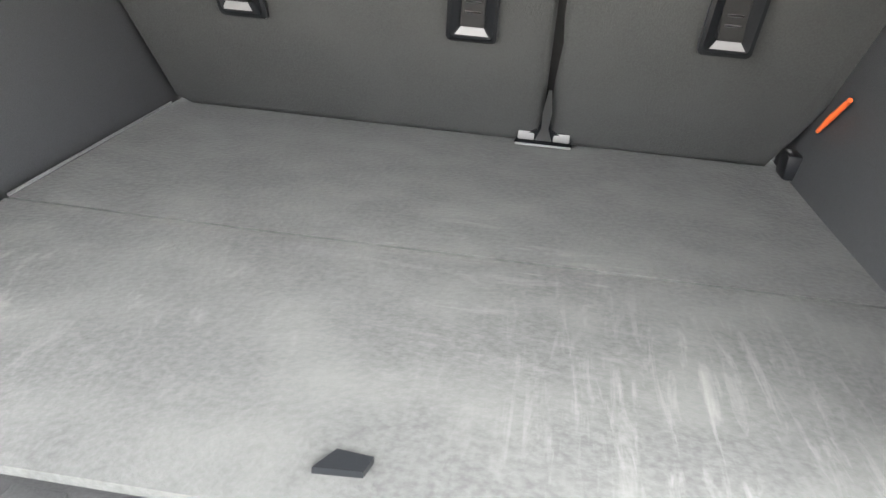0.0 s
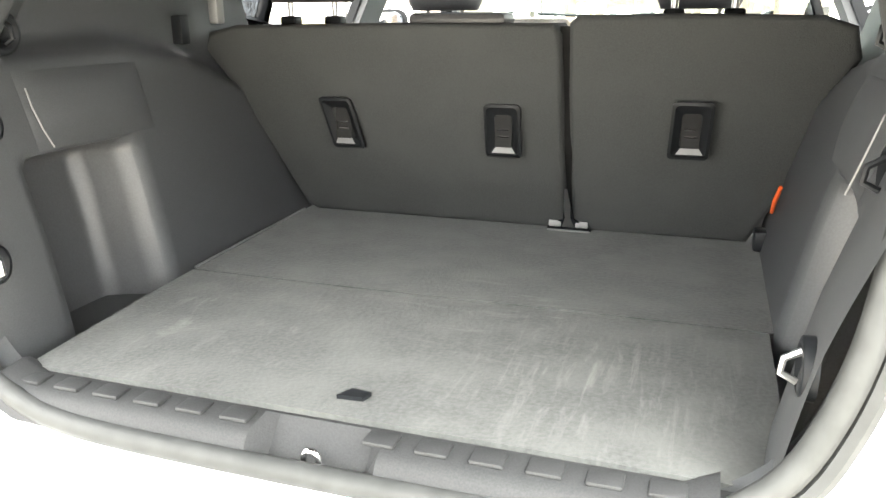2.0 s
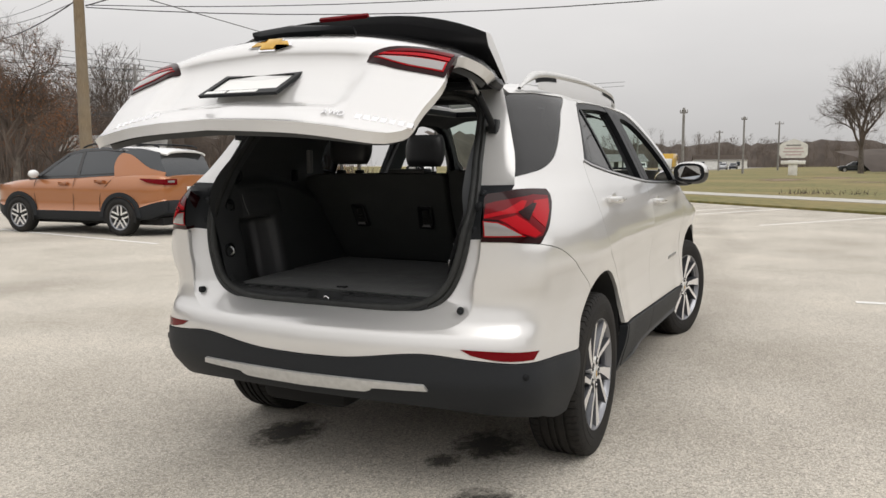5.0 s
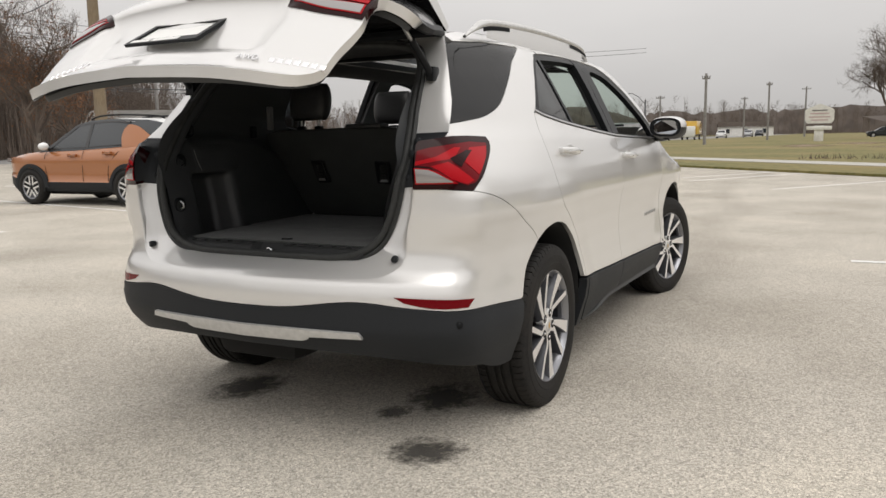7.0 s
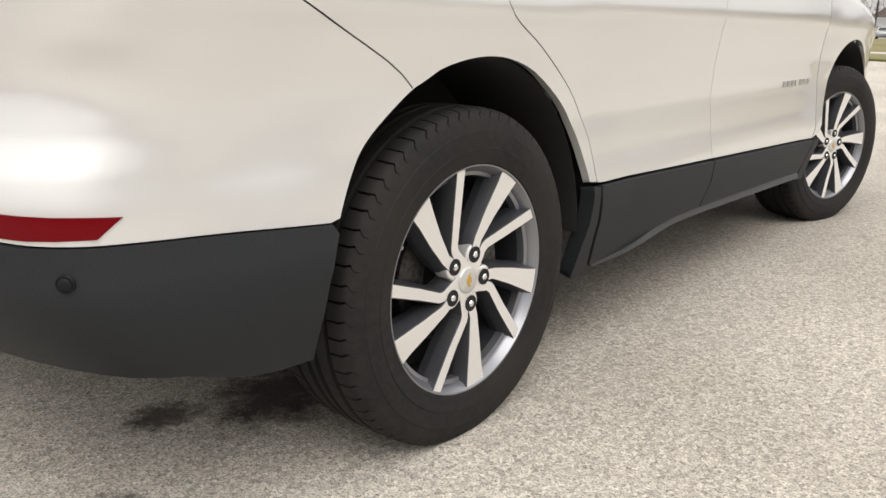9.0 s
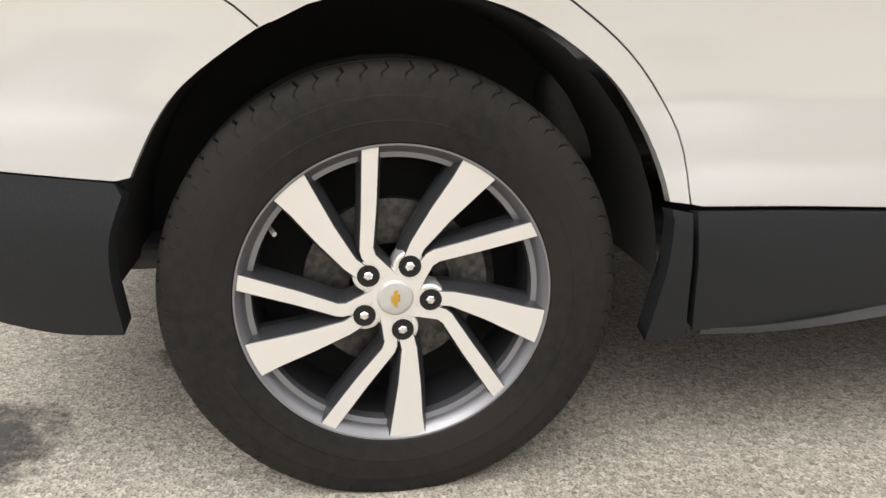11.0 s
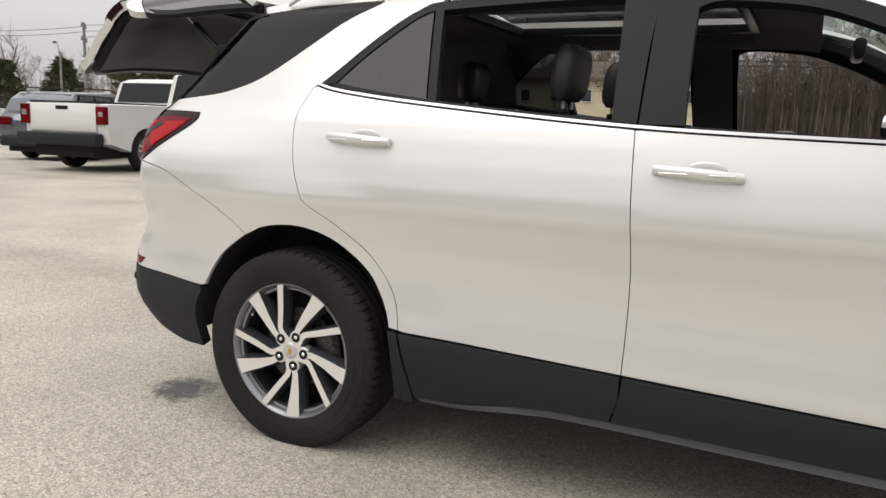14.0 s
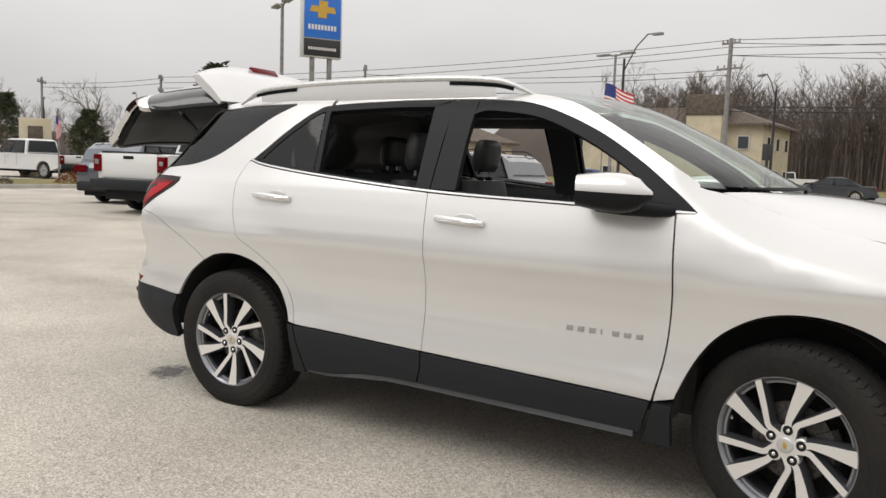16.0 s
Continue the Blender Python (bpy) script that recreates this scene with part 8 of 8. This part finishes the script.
    for s in (1, -1):
        for f0, f1 in zip(marks, marks[1:]):
            bm = bmesh.new()
            q = [(a0 + (a1 - a0) * (f0 + 0.02), zl), (a0 + (a1 - a0) * (f1 - 0.02), zl), (b0 + (b1 - b0) * (f1 - 0.02), zu), (b0 + (b1 - b0) * (f0 + 0.02), zu)]
            bm.faces.new([bm.verts.new(((cw(z) + 0.009) * s, y, z)) for y, z in (q if s > 0 else q[::-1])])
            bmesh.ops.solidify(bm, geom=bm.faces[:], thickness=0.006)
            part("side_window", bm, PANEDARK, c)
    for front in (True, False):
        bm = bmesh.new()
        zz = (hb + 0.08, H - 0.10)
        sg_ = 1 if front else -1
        pts = [Vector((k * (cw(z) - 0.10), edge(z, front) + 0.012 * sg_ - (0.0 if front else 0), z)) for z in zz for k in ((-1, 1) if z == zz[0] else (1, -1))]
        bm.faces.new([bm.verts.new(p) for p in pts])
        bmesh.ops.solidify(bm, geom=bm.faces[:], thickness=0.006)
        part("windscreen" if front else "rear_window", bm, PANEDARK, c)
    # lamps, bumpers, cladding
    for s in (1, -1):
        if kind == "pickup":
            box_part("tail_lamp", ((W / 2 - 0.2) * s, yr - 0.03, hb - 0.40), ((W / 2 + 0.005) * s, yr + 0.10, hb - 0.06), REDLENS, c, 0.02, "tall red tail lamp")
            box_part("lamp_notch", ((W / 2 - 0.13) * s, yr - 0.034, hb - 0.25), ((W / 2 - 0.02) * s, yr - 0.01, hb - 0.16), CLEARLENS, c, 0.008, "clear reversing lens")
        else:
            box_part("tail_lamp", ((W / 2 - 0.34) * s, yr - 0.02, hb * 0.82), ((W / 2 - 0.015) * s, yr + 0.24, hb * 0.95), REDLENS, c, 0.03, "red tail lamp")
        box_part("head_lamp", ((W / 2 - 0.42) * s, yf - 0.22, hb * 0.70), ((W / 2 - 0.03) * s, yf - 0.03, hb * 0.80), CLEARLENS, c, 0.03)
        bm = bmesh.new()
        bmesh.ops.create_uvsphere(bm, u_segments=14, v_segments=8, radius=0.1)
        bmesh.ops.transform(bm, matrix=Matrix.Translation(((W / 2 + 0.07) * s, wb - 0.55, hb + 0.08)) @ Matrix.Diagonal((1, 0.7, 0.75, 1)), verts=bm.verts)
        part("door_mirror", bm, SATIN, c, smooth=True)
        for yy in ((0.35, 1.3) if kind != "pickup" else (1.55, 2.35)):
            box_part("door_handle", ((W / 2 - 0.02) * s, yy, hb - 0.16), ((W / 2 + 0.02) * s, yy + 0.2, hb - 0.12), paint, c, 0.008)
            box_part("door_gap", ((W / 2 - 0.006) * s, yy + 0.27, z0 + 0.2), ((W / 2 + 0.0015) * s, yy + 0.273, hb), UNDER, c)
        if clad:
            for yc in (0, wb):
                bm = bmesh.new()
                rows = [[Vector(((W / 2 + 0.012) * s, yc + (ra + d) * math.cos(a), wheel_r * 0.98 + (ra + d) * math.sin(a))) for a in (math.pi * k / 16 for k in range(17))] for d in (-0.03, 0.06)]
                add_loft(bm, rows)
                bmesh.ops.solidify(bm, geom=bm.faces[:], thickness=0.03)
                part("arch_cladding", bm, CLAD, c)
            box_part("sill_cladding", ((W / 2 - 0.05) * s, ra, z0 - 0.01), ((W / 2 + 0.012) * s, wb - ra, z0 + 0.2), CLAD, c, 0.02)
        lean_wheel(c, (W / 2 - 0.11) * s, 0, wheel_r, s)
        lean_wheel(c, (W / 2 - 0.11) * s, wb, wheel_r, s)
    if kind == "pickup":
        box_part("rear_bumper", (-W / 2 + 0.04, yr - 0.22, z0 + 0.10), (W / 2 - 0.04, yr + 0.02, z0 + 0.34), CLAD, c, 0.04, "black step bumper")
        box_part("tailgate", (-W / 2 + 0.2, yr - 0.02, z0 + 0.36), (W / 2 - 0.2, yr + 0.04, hb - 0.01), paint, c, 0.015)
        box_part("tailgate_handle", (-0.15, yr - 0.03, hb - 0.13), (0.15, yr - 0.01, hb - 0.06), SATIN, c, 0.006)
        box_part("bed_floor", (-W / 2 + 0.15, yr + 0.05, hb - 0.05), (W / 2 - 0.15, 1.18, hb + 0.034), UNDER, c)
        box_part("underside", (-W / 2 + 0.3, yr, z0 - 0.12), (W / 2 - 0.3, yf - 0.3, z0 + 0.1), UNDER, c)
    else:
        box_part("rear_bumper", (-W / 2 + 0.06, yr - 0.05, z0 + 0.06), (W / 2 - 0.06, yr + 0.25, z0 + 0.30), CLAD if clad else paint, c, 0.05)
        box_part("underside", (-W / 2 + 0.2, yr + 0.1, z0 - 0.06), (W / 2 - 0.2, yf - 0.2, z0 + 0.1), UNDER, c)
    if kind == "suv":
        for s in (1, -1):
            tube_part("roof_rail", [((W / 2 - 0.28) * s, yr + 0.5, H - 0.03), ((W / 2 - 0.28) * s, yr + 0.7, H + 0.05), ((W / 2 - 0.28) * s, 1.0, H + 0.06), ((W / 2 - 0.28) * s, 1.3, H - 0.01)], 0.018, SATIN, c, 6)
    return c


def compact_suv(label, at, yaw, paint, roof_paint, wb=2.58):
    """A small upright SUV: rounded body, dark cabin glass, white roof, black lower cladding. Front along local +y, origin below the rear axle."""
    c = thing("parked_car", label, "car", (at[0], at[1], 0))
    c.matrix_basis = facing(at[0], at[1], yaw)
    yr, yf, r = -0.92, wb + 0.86, 0.345

    def half(y):
        return float(np.interp(y, [yr, yr + 0.03, yr + 0.14, yr + 0.4, 0.0, 1.4, wb, yf - 0.35, yf - 0.12, yf - 0.03, yf], [0.70, 0.75, 0.82, 0.875, 0.895, 0.89, 0.895, 0.86, 0.76, 0.66, 0.58]))

    def top(y):
        return float(np.interp(y, [yr, yr + 0.10, 0.0, 1.2, wb - 0.42, wb - 0.3, wb + 0.2, yf - 0.25, yf - 0.06, yf], [1.075, 1.12, 1.125, 1.075, 1.055, 1.045, 1.01, 0.95, 0.86, 0.76]))

    def low(y):
        return float(np.interp(y, [yr, yr + 0.3, 0.0, wb, yf - 0.3, yf], [0.42, 0.30, 0.25, 0.25, 0.26, 0.34]))

    def clad_z(y):
        return float(np.interp(y, [yr, yr + 0.25, -0.42, 0.45, wb - 0.45, wb + 0.45, yf], [0.66, 0.60, 0.52, 0.45, 0.45, 0.52, 0.60]))
    ys = sorted(set([round(yr + (yf - yr) * k / 44, 4) for k in range(45)] + [yr + 0.03, yf - 0.03, yf - 0.1]))
    clad_rows, body_rows = [], []
    for y in ys:
        h, t, b, m = half(y), top(y), low(y), clad_z(y)
        clad = [(h - 0.20, b), (h - 0.05, b + 0.02), (h - 0.005, b + 0.09), (h + 0.004, m)]
        side = [(h + 0.004, m), (h - 0.012, m + 0.02), (h - 0.020, 0.62 + 0.02 * (y > 1)), (h - 0.004, 0.76), (h + 0.004, 0.86), (h - 0.012, 0.93), (h - 0.05, t - 0.05), (h - 0.085, t - 0.012), (h - 0.14, t), (h * 0.45, t + 0.025), (0, t + 0.035)]
        clad_rows.append([Vector((-x, y, z)) for x, z in clad[::-1]] + [Vector((x, y, z)) for x, z in clad])
        body_rows.append([Vector((x, y, max(z, m))) for x, z in side] + [Vector((-x, y, max(z, m))) for x, z in side[-2::-1]])
    for name, rows, mat, lab in (("body", body_rows, paint, ""), ("lower_cladding", clad_rows, CLAD, "black lower cladding")):
        bm = bmesh.new()
        vs = add_loft(bm, rows)
        for end in (vs[0], vs[-1]):
            bm.faces.new(end)
        bmesh.ops.recalc_face_normals(bm, faces=bm.faces[:])
        part(name, bm, mat, c, lab, True, 40)
    # cabin of dark glass, narrowing upwards
    st = [(yr + 0.03, 1.10), (yr + 0.16, 1.36), (yr + 0.24, 1.53), (yr + 0.6, 1.60), (0.6, 1.635), (1.1, 1.615), (1.42, 1.545), (1.75, 1.36), (wb - 0.42, 1.10), (wb - 0.2, 1.03)]

    def cw(y, z):
        k = max(0.0, (z - 1.05) / 0.58)
        return (half(y) - 0.075) - 0.19 * k ** 1.15 - 0.05 * smooth01(0.2, yr, y)
    bm = bmesh.new()
    rows = []
    for y, zt in st:
        n = 8
        rows.append([Vector((cw(y, 1.03 + (zt - 1.03) * j / n), y, 1.03 + (zt - 1.03) * j / n)) for j in range(n + 1)] + [Vector((cw(y, zt) * q, y, zt + 0.02 * (1 - q * q))) for q in (0.6, 0, -0.6)] + [Vector((-cw(y, 1.03 + (zt - 1.03) * j / n), y, 1.03 + (zt - 1.03) * j / n)) for j in range(n, -1, -1)])
    vs = add_loft(bm, rows)
    bm.faces.new(vs[0])
    bm.faces.new(vs[-1])
    bmesh.ops.recalc_face_normals(bm, faces=bm.faces[:])
    cabin = part("cabin", bm, PANEDARK, c, "dark cabin glass", True, 35)
    # white roof with a tail spoiler
    bm = bmesh.new()
    rt = [(yr + 0.10, 1.545), (yr + 0.3, 1.585), (yr + 0.6, 1.612), (0.2, 1.638), (0.6, 1.646), (1.1, 1.628), (1.40, 1.565), (1.47, 1.53)]
    rows = [[Vector(((cw(y, z) + 0.012) * q, y, z - 0.055 * abs(q) ** 7 + 0.018 * (1 - q * q))) for q in (-1, -0.95, -0.8, -0.4, 0, 0.4, 0.8, 0.95, 1)] for y, z in rt]
    add_loft(bm, rows)
    bmesh.ops.recalc_face_normals(bm, faces=bm.faces[:])
    bmesh.ops.solidify(bm, geom=bm.faces[:], thickness=0.03)
    part("roof", bm, roof_paint, c, "white roof panel", True, 40)
    for s in (1, -1):
        def flat(name, pts, mat, off, label="", thick=0.02):
            bm = bmesh.new()
            a = [bm.verts.new(((cw(y, z) + off) * s, y, z)) for y, z in pts]
            b = [bm.verts.new(((cw(y, z) + off - thick) * s, y, z)) for y, z in pts]
            n = len(pts)
            bm.faces.new(a)
            bm.faces.new(b[::-1])
            for i in range(n):
                bm.faces.new((a[i], b[i], b[(i + 1) % n], a[(i + 1) % n]))
            bmesh.ops.recalc_face_normals(bm, faces=bm.faces[:])
            return part(name, bm, mat, c, label, True, 30)
        # painted rear pillar sweeping back from the rear door, dark rear corner beyond it
        bm = bmesh.new()
        rows = []
        for y in (0.20, 0.17, 0.14, 0.08, 0.0, -0.1, -0.2, -0.3, -0.4, -0.5, -0.6, -0.7, -0.8, -0.87):
            z0 = float(np.interp(y, [0.14, 0.20], [1.05, 1.26]))
            z1 = float(np.interp(y, [-0.87, -0.62, -0.42, -0.22, -0.05, 0.10, 0.17, 0.20], [1.17, 1.225, 1.33, 1.455, 1.52, 1.52, 1.44, 1.34]))
            rows.append([Vector(((cw(y, z0 + (z1 - z0) * k / 8) + 0.022) * s, y, z0 + (z1 - z0) * k / 8)) for k in range(9)])
        add_loft(bm, rows)
        bmesh.ops.recalc_face_normals(bm, faces=bm.faces[:])
        bmesh.ops.solidify(bm, geom=bm.faces[:], thickness=0.012)
        part("rear_pillar", bm, paint, c, "orange rear pillar", True, 40)
        flat("belt_trim", [(2.1, 1.085), (1.2, 1.100), (0.16, 1.150), (0.16, 1.164), (1.2, 1.114), (2.1, 1.099)], GLOSSBLACK, 0.010)
        flat("centre_pillar", [(1.13, 1.10), (1.04, 1.10), (1.00, 1.56), (1.07, 1.56)], GLOSSBLACK, 0.010)
        flat("front_pillar", [(2.16, 1.075), (2.06, 1.08), (1.40, 1.50), (1.46, 1.53)], GLOSSBLACK, 0.012)
        flat("window_frame", [(1.44, 1.50), (1.05, 1.555), (0.5, 1.575), (0.08, 1.55), (0.08, 1.58), (0.6, 1.605), (1.1, 1.59), (1.47, 1.53)], GLOSSBLACK, 0.006)
        if s > 0:
            flat("window_card", [(0.36, 1.20), (0.28, 1.205), (0.285, 1.29), (0.365, 1.285)], WHITEPL, 0.006, "white card in the rear door window", 0.004)
        # arches: black flares round a dark well
        for yc in (0.0, wb):
            bm = bmesh.new()
            hh = [half(yc + 0.5 * math.cos(math.pi * k / 18)) for k in range(19)]
            rows = [[Vector(((hh[k] + off) * s, yc + rad * math.cos(math.pi * k / 18) * 1.02, r + rad * math.sin(math.pi * k / 18) * 0.98)) for k in range(19)] for rad, off in ((0.385, -0.10), (0.385, 0.020), (0.40, 0.026), (0.465, 0.018), (0.475, -0.02))]
            add_loft(bm, rows)
            bmesh.ops.recalc_face_normals(bm, faces=bm.faces[:])
            part("arch_flare", bm, CLAD, c, "thick black wheel-arch flare", True, 40)
            bm = bmesh.new()
            ring = [bm.verts.new(((half(yc) + 0.008) * s, yc + 0.39 * math.cos(math.pi * k / 18), r - 0.02 + 0.39 * math.sin(math.pi * k / 18))) for k in range(19)]
            bm.faces.new(ring + [bm.verts.new(((half(yc) + 0.008) * s, yc - 0.39, low(yc) + 0.004)), bm.verts.new(((half(yc) + 0.008) * s, yc + 0.39, low(yc) + 0.004))])
            part("arch_liner", bm, UNDER, c)
            lean_wheel(c, (half(yc) - 0.075) * s, yc, r, s, 0.225)
        # lamps
        bm = bmesh.new()
        n = 8
        rows = []
        for k in range(n + 1):
            y = yr - 0.012 + 0.44 * (k / n) ** 1.3
            z0 = float(np.interp(y, [yr - 0.02, yr + 0.30, yr + 0.44], [0.935, 0.985, 1.045]))
            z1 = float(np.interp(y, [yr - 0.02, yr + 0.44], [1.045, 1.062]))
            rows.append([Vector(((half(max(yr + 0.02, y)) + d) * s, y, z)) for z, d in ((z0, -0.02), (z0 + 0.006, 0.012), (z1 - 0.006, 0.004), (z1, -0.03))])
        rows.insert(0, [Vector((0.42 * s, yr - 0.02, p.z)) for p in rows[0]])
        add_loft(bm, rows)
        bmesh.ops.recalc_face_normals(bm, faces=bm.faces[:])
        tail_lamp = part("tail_lamp", bm, REDLENS, c, "slim red tail lamp wrapped round the corner", True, 40)
        box_part("reverse_lens", (0.50 * s, yr - 0.026, 0.985), (0.66 * s, yr - 0.015, 1.015), CLEARLENS, tail_lamp, 0.004)
        box_part("head_lamp", (0.50 * s, yf - 0.24, 0.86), (0.80 * s, yf - 0.10, 0.90), CLEARLENS, c, 0.015)
        bm = bmesh.new()
        bmesh.ops.create_uvsphere(bm, u_segments=16, v_segments=10, radius=0.1)
        bmesh.ops.transform(bm, matrix=Matrix.Translation(((half(2) + 0.06) * s, 2.08, 1.14)) @ Matrix.Diagonal((1.1, 0.75, 0.78, 1)), verts=bm.verts)
        mirror = part("door_mirror", bm, roof_paint, c, "white-capped door mirror", smooth=True)
        tube_part("mirror_arm", [((half(2) - 0.08) * s, 2.10, 1.08), ((half(2) + 0.02) * s, 2.09, 1.10)], 0.035, GLOSSBLACK, mirror, 8)
        for yy, zz in ((0.36, 0.985), (1.28, 0.945)):
            box_part("door_handle", ((half(yy) - 0.02) * s, yy, zz), ((half(yy) + 0.028) * s, yy + 0.2, zz + 0.032), paint, c, 0.010)
        for pts in ([(0.50, 0.47), (0.47, 0.75), (0.30, 0.95), (0.17, 1.08)], [(1.16, 0.46), (1.15, 0.8), (1.13, 1.09)], [(wb - 0.47, 0.47), (2.17, 0.8), (2.13, 1.04)]):
            tube_part("door_gap", [((half(y) - 0.006 - 0.05 * smooth01(0.95, 1.07, z)) * s, y, z) for y, z in spline([(a, b) for a, b in pts], 0.06)], 0.005, UNDER, c, 4)
        rail = [((cw(y, 1.6) - 0.06) * s, y, z) for y, z in ((-0.62, 1.615), (-0.5, 1.665), (0.3, 1.705), (0.9, 1.695), (1.15, 1.635))]
        tube_part("roof_rail", spline(rail, 0.1), 0.017, SATIN, c, 6, "black roof rail")
        tube_part("exhaust_trim", [(0.40 * s, yr + 0.0, 0.44), (0.60 * s, yr + 0.01, 0.44), (0.68 * s, yr + 0.05, 0.50)], 0.02, SILVER, c, 8, "silver exhaust surround")
    box_part("rear_bumper", (-0.66, yr - 0.05, 0.42), (0.66, yr + 0.1, 0.66), CLAD, c, 0.04, "black rear bumper")
    box_part("number_plate", (-0.16, yr - 0.022, 0.75), (0.16, yr - 0.01, 0.90), WHITEPL, c, 0.004, "blank white plate")
    box_part("underside", (-0.66, yr + 0.12, 0.20), (0.66, yf - 0.2, 0.34), UNDER, c)
    return c


def paint(name, col, metal=0.0, rough=0.3):
    return vary(material(name, col, rough, metal, 1.0), tuple(v * 0.96 for v in col), tuple(min(1, v * 1.04) for v in col), 300.0)


ORANGE = paint("copper_orange_paint", (0.36, 0.135, 0.046), 0.25)
WHITE2 = paint("white_truck_paint", (0.72, 0.72, 0.71))
GREY2 = paint("slate_grey_paint", (0.09, 0.105, 0.125), 0.4)
BLACK2 = paint("black_blue_paint", (0.015, 0.02, 0.028))
BLUE2 = paint("blue_paint", (0.03, 0.08, 0.3), 0.3)
SILVER2 = paint("silver_paint", (0.45, 0.46, 0.47), 0.5)
RED2 = paint("maroon_paint", (0.14, 0.02, 0.03), 0.2)
compact_suv("copper-orange compact SUV with a white roof and black cladding", (-9.74, 7.84), radians(92.5), ORANGE, WHITE2)
simple_car("white pickup truck with a black step bumper", (-8.65, -11.62), radians(95), WHITE2, 5.85, 2.05, 1.93, "pickup", None, 0.41, 3.75, 0.95, False, hb=1.33)
simple_car("slate-grey SUV parked beside a pickup", (-10.2, -14.9), radians(106), GREY2, 4.7, 1.9, 1.65, "suv", None, 0.36, 2.8, 0.9)
simple_car("white pickup truck parked beyond the bed", (-14.5, -33.0), radians(190), WHITE2, 5.85, 2.05, 1.92, "pickup", None, 0.41, 3.75, 0.95, False, "trucks beyond the bed")
simple_car("white pickup truck parked beyond the bed", (-19.8, -32.2), radians(186), WHITE2, 5.85, 2.05, 1.92, "pickup", None, 0.41, 3.75, 0.95, False, "trucks beyond the bed")
simple_car("silver car parked beyond the bed", (-23.5, -31), radians(185), SILVER2, 4.7, 1.9, 1.65, "suv", None, 0.36, 2.8, 0.9, True)
simple_car("dark car parked beyond the bed", (-27, -30), radians(185), GREY2, 4.7, 1.9, 1.6, "suv", None, 0.36, 2.8, 0.9, True)
simple_car("white van parked beside a pickup", (-8.6, -8.05), radians(97), WHITE2, 5.0, 1.95, 1.95, "van", None, 0.36, 3.0, 0.9, False, hb=1.1)
simple_car("black sedan on the road", (-46.2, 1.2), radians(183), BLACK2, 4.9, 1.85, 1.45, "sedan", None, 0.34, 2.85, 0.95, False)
simple_car("white pickup truck far across the road", (-90.8, -5.0), radians(176), WHITE2, 5.85, 2.05, 1.92, "pickup", None, 0.41, 3.75, 0.95, False)
simple_car("maroon car far across the road", (-92, -10.5), radians(178), RED2, 4.7, 1.85, 1.5, "sedan", None, 0.34, 2.8, 0.9, False)
simple_car("silver car far across the road", (-96, -8.0), radians(178), SILVER2, 4.6, 1.85, 1.65, "suv", None, 0.34, 2.7, 0.9)
simple_car("blue car parked by the cream building", (-56.5, -17.3), radians(170), BLUE2, 4.4, 1.8, 1.45, "sedan", None, 0.33, 2.65, 0.9, False)
simple_car("silver SUV parked across the lot", (-14.6, -5.9), radians(172), paint("dark_silver_paint", (0.16, 0.165, 0.17), 0.5), 4.6, 1.85, 1.68, "suv", None, 0.35, 2.7, 0.9)
simple_car("dark SUV parked beyond the lawn", (9.0, 134), radians(95), BLACK2, 4.6, 1.85, 1.65, "suv", None, 0.34, 2.7, 0.9)
for i, (x, y, m, yaw) in enumerate(((-22, 118, WHITE2, 190), (-24.5, 122, SILVER2, 190), (-19, 160, WHITE2, 184), (-17, 190, SILVER2, 182), (-16, 205, BLACK2, 182))):
    simple_car("distant car on the main road", (x, y), radians(yaw), m, 4.6, 1.85, 1.6, "suv", None, 0.34, 2.7, 0.9, True, "cars on the road")
tr = thing("box_truck", "yellow box truck on the main road", "truck", (-19.5, 128, 0))
box_part("cargo_box", (-1.1, -2.5, 0.9), (1.1, 2.5, 3.0), paint("yellow_truck_paint", (0.6, 0.36, 0.03)), tr, 0.05)
box_part("cab", (-1.0, -4.0, 0.5), (1.0, -2.55, 2.2), WHITE2, tr, 0.1)
for s in (1, -1):
    lean_wheel(tr, 0.95 * s, 1.5, 0.42, s)
    lean_wheel(tr, 0.95 * s, -3.2, 0.42, s)
